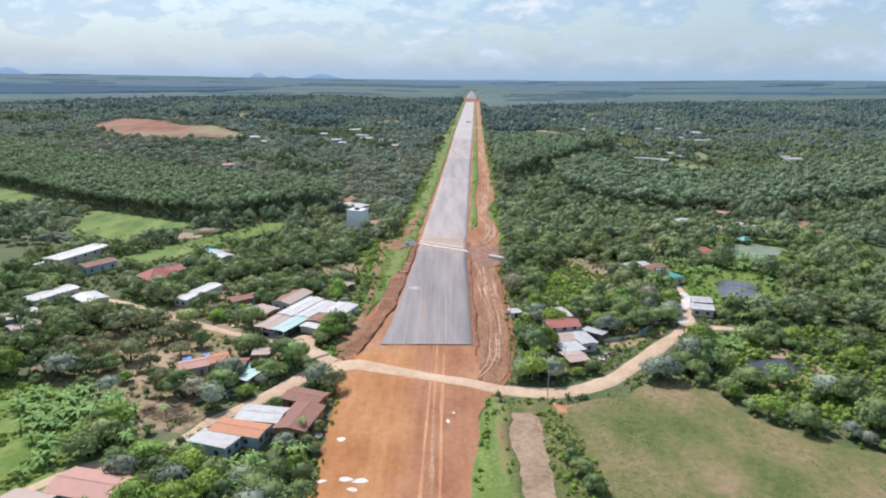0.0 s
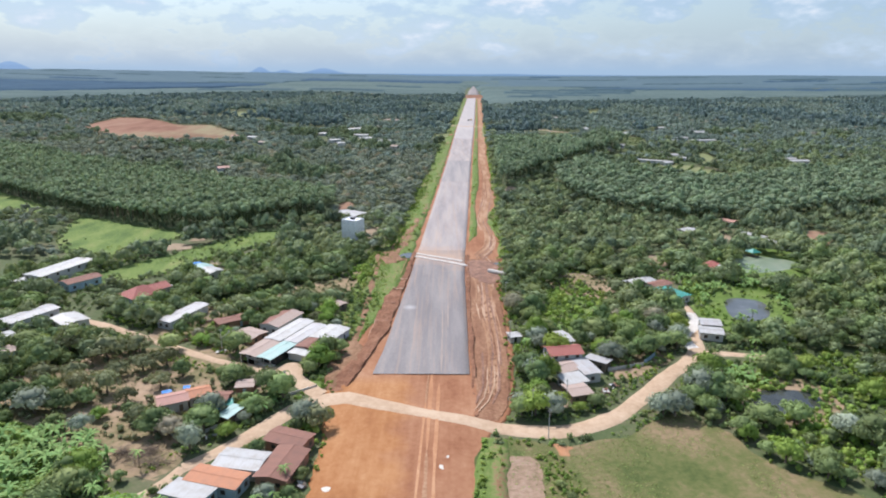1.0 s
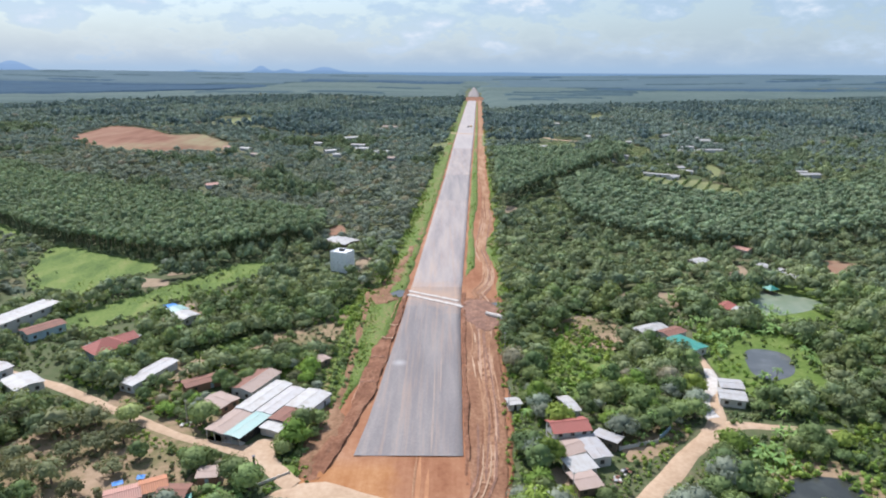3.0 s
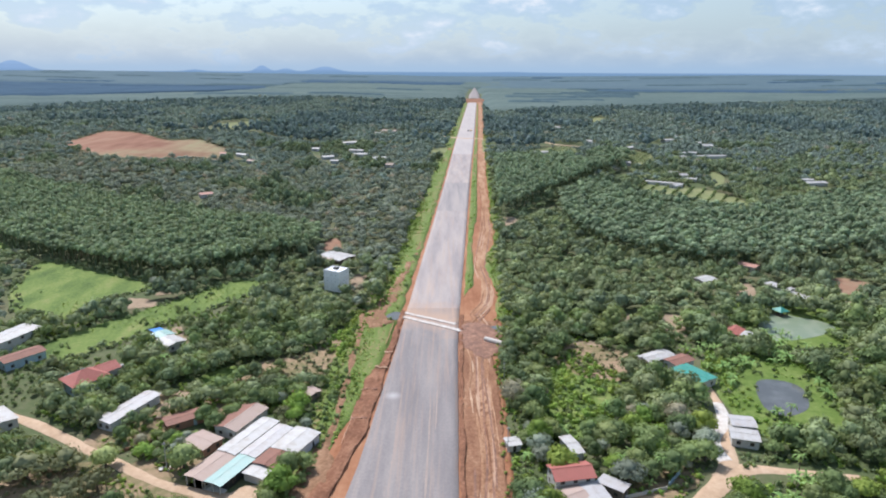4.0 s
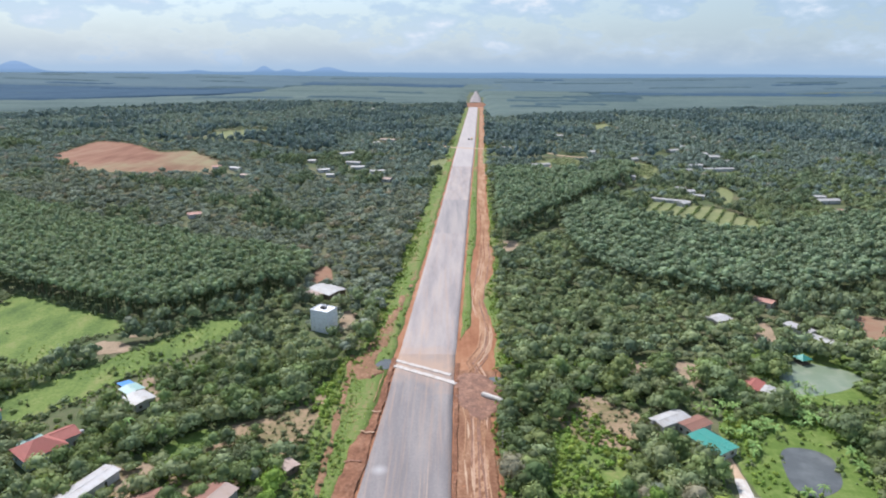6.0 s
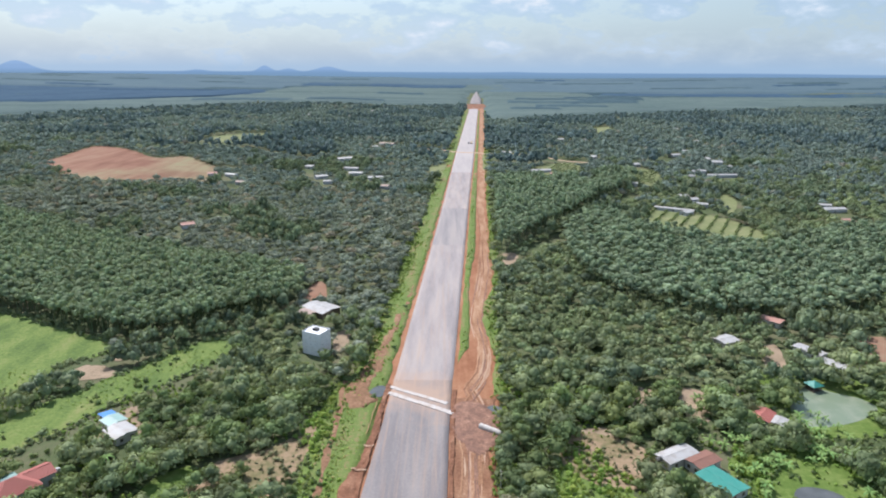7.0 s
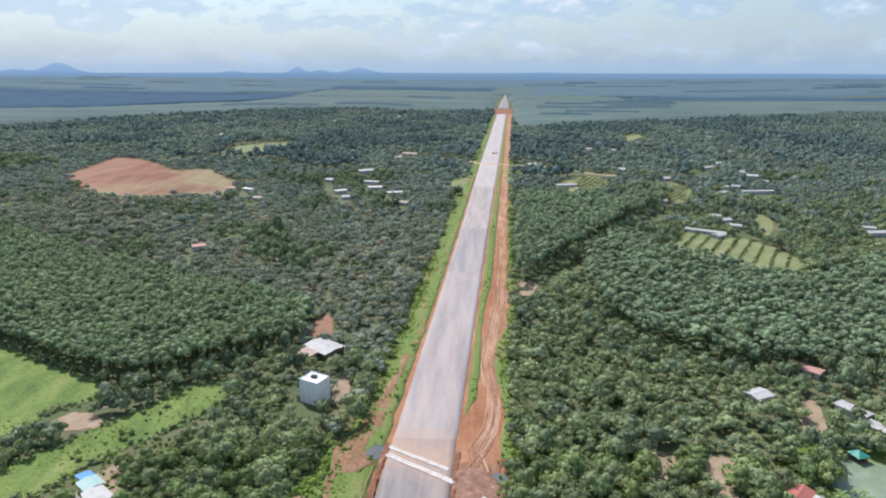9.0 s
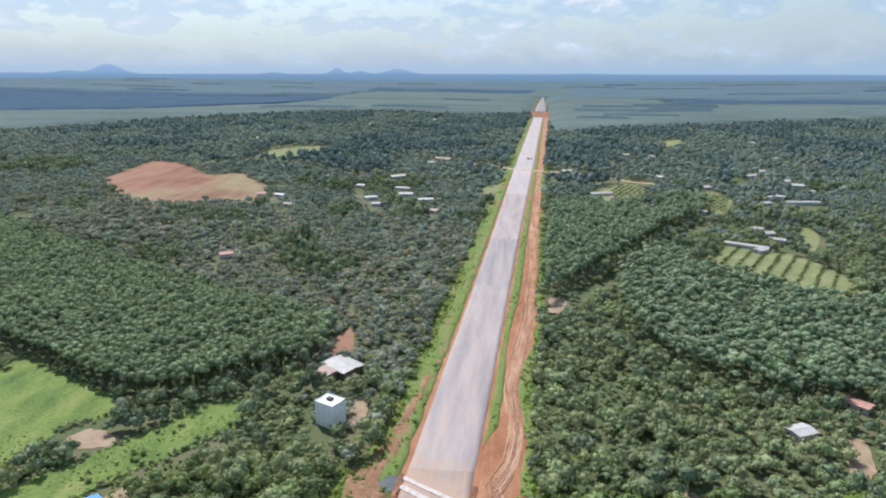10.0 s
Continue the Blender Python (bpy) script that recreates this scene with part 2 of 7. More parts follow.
PALE_SOIL = mottled("pale_bare_soil", [(0.36, (0.15, 0.135, 0.065)), (0.43, (0.235, 0.165, 0.105)), (0.54, (0.315, 0.215, 0.15)), (0.68, (0.38, 0.275, 0.205))], 0.12, 0.8, 0.5, bump=0.9, depth=0.3)
LANE_DUST = mottled("tan_crust", [(0.3, (0.37, 0.225, 0.14)), (0.5, (0.46, 0.31, 0.21)), (0.7, (0.52, 0.38, 0.28))], 0.2, 1.0, 0.5, bump=0.3, depth=0.1)
FIELD_SOIL = mottled("ploughed_soil", [(0.3, (0.19, 0.078, 0.05)), (0.46, (0.25, 0.125, 0.08)), (0.54, (0.28, 0.175, 0.115)), (0.64, (0.27, 0.23, 0.14))], 0.012, 0.12, 0.75, grain=(1.0, 0.4, 1.0), turn=30)


def ploughed_material():
    """Freshly turned red soil running into tan stubble at one end."""
    m, nt, b = material("ploughed_field_soil", 0.95, 0.1)
    pos = place(nt)
    rows = noise_tex(nt, stretched(nt, pos, 1.0, 0.15, 1.0, 62), 0.12, 4.0)
    broad = noise_tex(nt, pos, 0.012, 5.0, 0.6)
    f = node_math(nt, "ADD", node_math(nt, "MULTIPLY", rows, 0.45), node_math(nt, "MULTIPLY", broad, 0.55))
    s3 = nt.nodes.new("ShaderNodeSeparateXYZ")
    nt.links.new(pos, s3.inputs[0])
    along = node_math(nt, "ADD", node_math(nt, "MULTIPLY_ADD", s3.outputs[0], 0.012, 4.55), node_math(nt, "MULTIPLY", node_math(nt, "SUBTRACT", broad, 0.5), 3.5))
    gate = node_math(nt, "MINIMUM", node_math(nt, "MAXIMUM", along, 0.0), 1.0)
    red = ramp(nt, f, [(0.36, (0.195, 0.095, 0.064)), (0.5, (0.265, 0.145, 0.098)), (0.64, (0.30, 0.20, 0.135))])
    tan = ramp(nt, f, [(0.36, (0.21, 0.15, 0.09)), (0.5, (0.27, 0.215, 0.13)), (0.64, (0.25, 0.26, 0.14))])
    nt.links.new(mix_rgb(nt, gate, red, tan), b.inputs["Base Color"])
    add_bump(nt, b, rows, 0.4, 0.5)
    return m


PLOUGHED_SOIL = ploughed_material()


def dusty_base(name, stops, crossing, spot):
    """Stone base with tyre streaks of dust, thick where trucks cross, and one pale spill."""
    m, nt, b = material(name, 0.85, 0.2)
    pos = place(nt)
    small = noise_tex(nt, pos, 1.2, 5.0, 0.65)
    big = noise_tex(nt, stretched(nt, pos, 1.0, 0.12, 1.0, 3.3), 0.16, 5.0, 0.6)
    streak = noise_tex(nt, stretched(nt, pos, 1.0, 0.03, 1.0, 2.2), 0.6, 6.0, 0.65)
    f = node_math(nt, "ADD", node_math(nt, "MULTIPLY", big, 0.7), node_math(nt, "MULTIPLY", small, 0.3))
    s3 = nt.nodes.new("ShaderNodeSeparateXYZ")
    nt.links.new(pos, s3.inputs[0])
    ragged = node_math(nt, "MULTIPLY", node_math(nt, "SUBTRACT", noise_tex(nt, pos, 0.12, 5.0), 0.5), 34.0)
    away = node_math(nt, "ABSOLUTE", node_math(nt, "ADD", node_math(nt, "SUBTRACT", s3.outputs[1], crossing), node_math(nt, "ADD", ragged, node_math(nt, "MULTIPLY", s3.outputs[0], 0.45))))
    near = node_math(nt, "MAXIMUM", node_math(nt, "SUBTRACT", 1.0, node_math(nt, "DIVIDE", away, 22.0)), 0.0)
    tyre = ramp(nt, streak, [(0.50, (0, 0, 0)), (0.68, (0.42, 0.42, 0.42))])
    dust = node_math(nt, "MINIMUM", node_math(nt, "ADD", node_math(nt, "MULTIPLY", near, 0.9), tyre), 0.85)
    col = mix_rgb(nt, dust, ramp(nt, f, stops), (0.42, 0.295, 0.222))
    d = nt.nodes.new("ShaderNodeVectorMath")
    d.operation = "DISTANCE"
    nt.links.new(pos, d.inputs[0])
    d.inputs[1].default_value = spot
    spill = node_math(nt, "MULTIPLY", node_math(nt, "MAXIMUM", node_math(nt, "SUBTRACT", 1.0, node_math(nt, "DIVIDE", node_math(nt, "ADD", d.outputs["Value"], node_math(nt, "MULTIPLY", small, 2.0)), 4.2)), 0.0), 0.9)
    nt.links.new(mix_rgb(nt, spill, col, (0.50, 0.48, 0.47)), b.inputs["Base Color"])
    add_bump(nt, b, small, 0.15, 0.05)
    return m


GREY_BASE = dusty_base("grey_stone_base", [(0.28, (0.17, 0.154, 0.155)), (0.46, (0.22, 0.20, 0.198)), (0.58, (0.272, 0.246, 0.236)), (0.72, (0.34, 0.288, 0.255))], 313.0, (-11.4, 239.0, 1.1))
PINK_BASE = dusty_base("dusty_stone_base", [(0.30, (0.235, 0.208, 0.205)), (0.43, (0.305, 0.272, 0.265)), (0.54, (0.365, 0.322, 0.305)), (0.68, (0.44, 0.365, 0.32))], 313.0, (0.0, 420.0, -40.0))
MID_BASE = mottled("mid_stone_base", [(0.30, (0.215, 0.195, 0.20)), (0.44, (0.285, 0.26, 0.255)), (0.55, (0.335, 0.30, 0.285)), (0.70, (0.40, 0.34, 0.305))], 0.22, 1.2, 0.7, 0.85, 0.15, 0.05, grain=(1.0, 0.06, 1.0), turn=2.6)
PALE_BASE = mottled("pale_stone_base", [(0.28, (0.32, 0.29, 0.28)), (0.5, (0.40, 0.36, 0.345)), (0.7, (0.46, 0.41, 0.38))], 0.16, 1.2, 0.55, 0.85, 0.15, 0.05, grain=(1.0, 0.08, 1.0), turn=2.6)
MUD = mottled("wet_mud", [(0.32, (0.13, 0.075, 0.055)), (0.48, (0.22, 0.12, 0.085)), (0.58, (0.31, 0.17, 0.115)), (0.68, (0.40, 0.25, 0.175))], 0.3, 1.1, 0.5, 0.75, 0.9, 0.4)
EARTH_YARD = mottled("trodden_earth", [(0.3, (0.20, 0.15, 0.09)), (0.46, (0.28, 0.21, 0.14)), (0.58, (0.35, 0.26, 0.18)), (0.72, (0.42, 0.33, 0.24))], 0.12, 0.8, 0.55)
TOWER_PLASTER = painted("pale_plaster", (0.82, 0.82, 0.83), 0.8, (0.55, 0.55, 0.55), 0.4, 0.4)
DUST = mottled("pale_dust", [(0.3, (0.27, 0.225, 0.20)), (0.5, (0.32, 0.265, 0.235)), (0.7, (0.38, 0.315, 0.27))], 0.2, 1.0, 0.5, bump=0.1, depth=0.05)
ORCHARD_GRASS = mottled("orchard_grass", [(0.3, (0.12, 0.155, 0.06)), (0.5, (0.19, 0.21, 0.092)), (0.7, (0.27, 0.26, 0.135))], 0.05, 0.4)
BEAM_CONCRETE = painted("dusty_beam_concrete", (0.55, 0.52, 0.49), 0.85, (0.40, 0.29, 0.22), 0.85, 0.35)
CONCRETE = painted("raw_concrete", (0.62, 0.59, 0.55), 0.85, (0.36, 0.28, 0.21), 0.6, 0.6)
PLASTER = painted("grey_plaster", (0.55, 0.56, 0.58), 0.8, (0.35, 0.35, 0.35), 0.5, 0.4)
WHITE_WALL = painted("white_wall", (0.52, 0.51, 0.48), 0.8, (0.4, 0.34, 0.28), 0.45, 0.5)
BRICK_WALL = painted("red_brick_wall", (0.34, 0.18, 0.12), 0.9, (0.2, 0.13, 0.1), 0.5, 0.7)
BLUE_WALL = painted("blue_wall", (0.38, 0.50, 0.58), 0.8, (0.3, 0.3, 0.28), 0.4, 0.5)
WHITE_ROOF = painted("white_sheet_roof", (0.46, 0.455, 0.445), 0.5, (0.31, 0.26, 0.215), 0.7, 0.35, 0.45, 0.0, 0.5)
GREY_ROOF = painted("weathered_sheet_roof", (0.45, 0.44, 0.44), 0.5, (0.32, 0.25, 0.20), 0.55, 0.4, 0.4, 0.0, 0.5)
TAN_ROOF = painted("faded_tan_roof", (0.42, 0.32, 0.275), 0.7, (0.36, 0.26, 0.2), 0.55, 0.4, 0.3, 0.0, 0.5)
TEAL_ROOF = painted("pale_teal_sheet_roof", (0.27, 0.43, 0.40), 0.45, (0.4, 0.42, 0.38), 0.35, 0.35, 0.4, 0.0, 0.5)
GREEN_ROOF = painted("green_sheet_roof", (0.05, 0.27, 0.22), 0.45, (0.12, 0.3, 0.24), 0.4, 0.35, 0.4, 0.0, 0.5)
BROWN_ROOF = painted("rusty_brown_roof", (0.27, 0.135, 0.10), 0.75, (0.17, 0.1, 0.08), 0.55, 0.45, 0.25, 0.0, 0.5)
RED_ROOF = painted("red_tile_roof", (0.40, 0.135, 0.11), 0.65, (0.3, 0.12, 0.09), 0.4, 0.5, 0.3, 0.0, 0.3)
ORANGE_ROOF = painted("rusty_orange_roof", (0.50, 0.22, 0.12), 0.7, (0.33, 0.17, 0.11), 0.5, 0.5, 0.3, 0.0, 0.5)
PINK_ROOF = painted("faded_red_roof", (0.48, 0.26, 0.21), 0.7, (0.35, 0.22, 0.18), 0.5, 0.5, 0.3, 0.0, 0.5)
BLUE_TARP = painted("blue_tarpaulin", (0.04, 0.23, 0.62), 0.5, (0.05, 0.16, 0.4), 0.4, 0.8)
DARK = painted("dark_opening", (0.03, 0.03, 0.032), 0.5, (0.05, 0.045, 0.04), 0.4, 1.0)
TIMBER = painted("weathered_timber", (0.2, 0.15, 0.11), 0.85, (0.12, 0.09, 0.07), 0.5, 1.0)
POLE_GREY = painted("pole_concrete", (0.45, 0.44, 0.42), 0.85, (0.3, 0.28, 0.25), 0.4, 1.0)
BARK = painted("bark", (0.17, 0.13, 0.10), 0.95, (0.08, 0.07, 0.055), 0.6, 2.0)
METAL_DARK = painted("dark_steel", (0.12, 0.12, 0.13), 0.45, (0.1, 0.08, 0.07), 0.4, 2.0, 0.5, 0.6)
YELLOW_PAINT = painted("machine_yellow", (0.55, 0.34, 0.05), 0.5, (0.3, 0.2, 0.08), 0.4, 1.0)
RUBBER_LEAF = leafy("rubber_leaves", (0.088, 0.118, 0.068), (0.148, 0.184, 0.104))
RUBBER_LIGHT = leafy("light_rubber_leaves", (0.086, 0.118, 0.072), (0.154, 0.192, 0.118))
CASHEW_LEAF = leafy("cashew_leaves", (0.084, 0.104, 0.080), (0.176, 0.194, 0.146), (0.17, 0.145, 0.10), 0.10)
TREE_LEAF = leafy("broad_leaves", (0.054, 0.080, 0.036), (0.146, 0.180, 0.070))
LIGHT_LEAF = leafy("light_leaves", (0.085, 0.132, 0.028), (0.165, 0.218, 0.050))
PALM_LEAF = leafy("palm_leaves", (0.075, 0.13, 0.04), (0.16, 0.23, 0.08))
VERGE_LEAF = leafy("verge_weeds_leaves", (0.105, 0.150, 0.036), (0.190, 0.235, 0.066), (0.24, 0.20, 0.09), 0.08)
GROVE_LEAF = leafy("grove_leaves", (0.060, 0.084, 0.054), (0.142, 0.172, 0.100))
# the next two leaf colours have the blue-grey of distance haze mixed in
HAZY_LEAF = leafy("hazy_leaves", (0.078, 0.106, 0.094), (0.144, 0.178, 0.150), (0.15, 0.135, 0.11), 0.05)
HAZY_DARK_LEAF = leafy("hazy_dark_leaves", (0.056, 0.086, 0.088), (0.104, 0.138, 0.132))
GRASS_LEAF = leafy("grass_blades", (0.085, 0.120, 0.035), (0.16, 0.185, 0.065), (0.2, 0.16, 0.08), 0.1)
OLIVE_LEAF = leafy("olive_leaves", (0.080, 0.104, 0.054), (0.165, 0.192, 0.098))
GREY_LEAF = leafy("sparse_grey_leaves", (0.078, 0.088, 0.046), (0.142, 0.146, 0.080))
# canopies seen from afar: aerial haze is put into their base colours as blue
HAZY_CANOPY = mottled("hazy_canopy", [(0.30, (0.062, 0.094, 0.094)), (0.46, (0.092, 0.130, 0.124)), (0.56, (0.114, 0.153, 0.140)), (0.7, (0.136, 0.176, 0.154))], 0.005, 0.05, 0.6, 0.95, 0.5, 1.5, 0.05, grain=(0.5, 1.5, 1.0))
HAZY_MID_CANOPY = mottled("hazy_mid_canopy", [(0.30, (0.046, 0.078, 0.096)), (0.5, (0.066, 0.106, 0.122)), (0.7, (0.088, 0.130, 0.134))], 0.006, 0.05, 0.6, 0.95, 0.5, 1.5, 0.05, grain=(0.5, 1.5, 1.0))
HAZY_CANOPY_DARK = mottled("hazy_canopy_dark", [(0.30, (0.034, 0.066, 0.104)), (0.5, (0.048, 0.088, 0.132)), (0.7, (0.062, 0.108, 0.144))], 0.008, 0.05, 0.6, 0.95, 0.5, 1.5, 0.05)
HAZY_HORIZON_WOODS = mottled("hazy_horizon_woods", [(0.30, (0.068, 0.108, 0.136)), (0.5, (0.092, 0.138, 0.162)), (0.7, (0.118, 0.166, 0.178))], 0.006, 0.05, 0.6, 0.95, 0.5, 1.5, 0.05, grain=(0.5, 1.5, 1.0))


def water_material(name, col, rough, algae=None):
    m, nt, b = material(name, rough, 0.5)
    n = noise_tex(nt, place(nt), 0.12, 4.0)
    nt.links.new(mix_rgb(nt, ramp(nt, n, [(0.45, (0, 0, 0)), (0.65, (1, 1, 1))]), col, algae or tuple(c * 1.5 for c in col)), b.inputs["Base Color"])
    add_bump(nt, b, noise_tex(nt, place(nt), 1.5, 2.0), 0.05, 0.05)
    return m


POND_WATER = water_material("pond_water", (0.095, 0.10, 0.098), 0.08)
DARK_WATER = water_material("dark_pond_water", (0.045, 0.048, 0.042), 0.08)
ALGAE_WATER = water_material("algae_water", (0.19, 0.24, 0.16), 0.35, (0.26, 0.29, 0.21))


# ---- plan ----
# The plan's y is a station count along the road; one station is a little over a metre.
STATION, FIRST = 1.311, 1.0


def along(y):
    """True distance in metres of a station of the plan."""
    return STATION * y + FIRST


def spot(x, y, z, head=0.0):
    """Where a thing of the plan stands."""
    return pose(x, along(y), z, 0, 0, head)


def smooth(a, b, v):
    t = np.clip((np.asarray(v, float) - a) / (b - a), 0, 1)
    return t * t * (3 - 2 * t)


def road_x(y):
    """The new road's axis: dead straight, bearing a little to the right."""
    return 0.0652 * (np.asarray(y, float) - 250) + 1.2


def land_z(x, y):
    """The lie of the land: flat by the road, rising to the left and far away."""
    x, y = np.asarray(x, float), np.asarray(y, float)
    far = np.hypot(x, y)
    return (4 * smooth(350, 760, y) + 17 * smooth(-110, -420, x) * smooth(290, 560, y) * (1 - 0.6 * smooth(900, 1500, far))
            + 56 * smooth(2700, 4850, far))


BED_LEFT = ([-300, 77, 121, 131, 158, 178, 214, 237, 261, 317, 403, 612, 2400], [-30, -28, -30, -33, -28, -27, -27, -27, -25, -20, -14.4, 1, 119])
BED_RIGHT = ([-300, 77, 98, 112, 123, 143, 178, 210, 242, 260, 276, 315, 333, 370, 406, 511, 778, 2400], [5, 8, 11, 14, 22, 25, 27, 27, 33, 33, 34, 33, 39, 41.5, 42.8, 49.4, 66, 175])


def bed_left(y):
    return np.interp(y, *BED_LEFT)


def bed_right(y):
    return np.interp(y, *BED_RIGHT)


def pave_left(y):
    return np.interp(y, [137, 150, 212, 244, 252, 2400], [-20, -18.2, -13.2, -11.3, -11.1, 0]) if y < 252 else float(road_x(y)) - 12.0 - 1.5 * float(smooth(500, 900, y))


def pave_right(y):
    return float(np.interp(y, [137, 212, 252], [10, 11.6, 13.4])) if y < 252 else float(road_x(y)) + 12.4 + 1.5 * float(smooth(500, 900, y))


def bed_z(x, y):
    """Top of the earthworks: a low bank between its toes."""
    x, y = np.asarray(x, float), np.asarray(y, float)
    rise = np.minimum(smooth(0, 7, x - bed_left(y)), smooth(0, 12, bed_right(y) - x))
    return land_z(road_x(y), y) * rise + land_z(x, y) * (1 - rise) + 0.12 + 0.65 * rise


def bed_top(x, y):
    """The uneven surface of the earthworks."""
    return float(bed_z(x, y)) + 0.2 * noise.noise((x * 0.11, y * 0.11, 3))


def lane_z(x, y):
    return max(bed_top(x, y), float(land_z(x, y)) + 0.12) if bed_left(y) < x < bed_right(y) else float(land_z(x, y)) + 0.12


def in_poly(x, y, poly):
    x, y = np.asarray(x, float), np.asarray(y, float)
    inside = np.zeros(x.shape, bool)
    for (x0, y0), (x1, y1) in zip(poly, poly[1:] + poly[:1]):
        cross = (y0 > y) != (y1 > y)
        inside ^= cross & (x < (x1 - x0) * (y - y0) / ((y1 - y0) or 1e-9) + x0)
    return inside


def outline(poly, step=3.0, wobble=0.8, seed=0):
    """A rounded, uneven outline through a few corners of the plan."""
    n, out = len(poly), []
    for i in range(n):
        p0, p1, p2, p3 = (Vector(poly[(i + k) % n]) for k in (-1, 0, 1, 2))
        count = max(2, int((p2 - p1).length / step))
        for k in range(count):
            t = k / count
            q = 0.5 * (2 * p1 + (p2 - p0) * t + (2 * p0 - 5 * p1 + 4 * p2 - p3) * t * t + (3 * p1 - p0 - 3 * p2 + p3) * t ** 3)
            for size, share in ((0.11, 1.6), (0.45, 0.8)):
                q = q + wobble * share * Vector((noise.noise((q[0] * size, q[1] * size, seed)), noise.noise((q[0] * size, q[1] * size, seed + 7))))
            out.append(q)
    return out


def mesh_from(name, verts, faces, mat, smooth_shade=True):
    me = bpy.data.meshes.new(name)
    me.from_pydata([(v[0], along(v[1]), v[2]) for v in verts], [], [tuple(f) for f in faces])
    me.materials.append(mat)
    if smooth_shade:
        me.polygons.foreach_set("use_smooth", [True] * len(me.polygons))
    me.update()
    return me


def structure(name, me, label, category):
    return tagged(new(name, me), label, category, kind="structure")


def patch(name, poly, mat, label, category, lift=0.15, height=land_z, step=6.0, wobble=1.0, seed=0, relief=0.0, tuck=0.0):
    """A piece of ground cover that follows the land inside an uneven outline."""
    from mathutils.geometry import delaunay_2d_cdt
    ring = outline(poly, 1.6, wobble * 0.7, seed)
    xs, ys = [p[0] for p in ring], [p[1] for p in ring]
    gx, gy = np.meshgrid(np.arange(min(xs), max(xs), step), np.arange(min(ys), max(ys), step))
    gx, gy = gx.ravel(), gy.ravel()
    keep = in_poly(gx, gy, [tuple(p) for p in ring])
    pts = ring + [Vector((a, b)) for a, b in zip(gx[keep], gy[keep])]
    n = len(ring)
    v, _, f, *_ = delaunay_2d_cdt(pts, [(i, (i + 1) % n) for i in range(n)], [], 1, 1e-3)
    verts = [(p[0], p[1], float(height(p[0], p[1])) + lift + relief * noise.noise((p[0] * 0.2, p[1] * 0.2, seed)) - (tuck if i < n else 0.0)) for i, p in enumerate(v)]
    return structure(name, mesh_from(name, verts, f, mat), label, category)


def lofted(name, ys, left, right, height, mat, cols=8, skirt=0.6, relief=0.0, seed=0, ragged=0.0):
    """A strip along y between two edges, with its sides carried down into the ground."""
    verts, faces = [], []
    for y in ys:
        a, b = (edge(y) + ragged * (1.4 * noise.noise((y * 0.09, seed, k)) + 0.7 * noise.noise((y * 0.4, seed, k))) for k, edge in enumerate((left, right)))
        row = []
        for k in range(cols + 1):
            x = a + (b - a) * k / cols
            row.append((x, y, float(height(x, y)) + relief * noise.noise((x * 0.25, y * 0.25, seed))))
        verts += [(a, y, row[0][2] - skirt)] + row + [(b, y, row[-1][2] - skirt)]
    w = cols + 3
    for j in range(len(ys) - 1):
        for k in range(w - 1):
            faces.append((j * w + k, j * w + k + 1, (j + 1) * w + k + 1, (j + 1) * w + k))
    return mesh_from(name, verts, faces, mat)


def ribbon(name, pts, width, height, mat, lift=0.04, cols=2, ragged=0.1, seed=0, step=3.0):
    """A track or road along a line of plan points (x, y[, width])."""
    dense = []
    n = len(pts)
    for i in range(n - 1):
        p0, p1, p2, p3 = (Vector((*pts[min(max(i + k, 0), n - 1)][:2],)) for k in (-1, 0, 1, 2))
        w1, w2 = (pts[j][2] if len(pts[j]) > 2 else width for j in (i, i + 1))
        count = max(1, int((p2 - p1).length / step))
        for k in range(count):
            t = k / count
            q = 0.5 * (2 * p1 + (p2 - p0) * t + (2 * p0 - 5 * p1 + 4 * p2 - p3) * t * t + (3 * p1 - p0 - 3 * p2 + p3) * t ** 3)
            dense.append((q, w1 + (w2 - w1) * t))
    dense.append((Vector(pts[-1][:2]), pts[-1][2] if len(pts[-1]) > 2 else width))
    verts, faces = [], []
    for i, (q, w) in enumerate(dense):
        d = (dense[min(i + 1, len(dense) - 1)][0] - dense[max(i - 1, 0)][0]).normalized()
        side = Vector((d.y, -d.x))
        rag = [ragged * (1.4 * noise.noise((i * 0.3, seed, k)) + 0.7 * noise.noise((i * 1.1, seed, k))) for k in (1, 2)]
        ends = [q - side * (w / 2 + rag[0]), q + side * (w / 2 + rag[1])]
        for k in range(cols + 1):
            p = ends[0].lerp(ends[1], k / cols)
            z = float(height(p.x, p.y)) + lift - (0.25 if k in (0, cols) else 0.0) * (cols > 3)
            verts.append((p.x, p.y, z))
    w = cols + 1
    for j in range(len(dense) - 1):
        for k in range(cols):
            faces.append((j * w + k, j * w + k + 1, (j + 1) * w + k + 1, (j + 1) * w + k))
    return mesh_from(name, verts, faces, mat)


# fields, yards and ponds of the plan
MEADOW_AREA = [(12, 108), (34, 108), (52, 113), (64, 120), (76, 114), (80, 104), (90, 96), (106, 89), (146, 75), (200, 40), (200, -40), (8, -40), (8, 70)]
FIELD_A = [(-228, 306), (-204, 298), (-179, 287), (-156, 279), (-141, 271), (-148, 262), (-158, 257), (-160, 236), (-190, 240), (-215, 268)]
FIELD_B = [(-340, 362), (-279, 334), (-258, 316), (-300, 312), (-360, 330)]
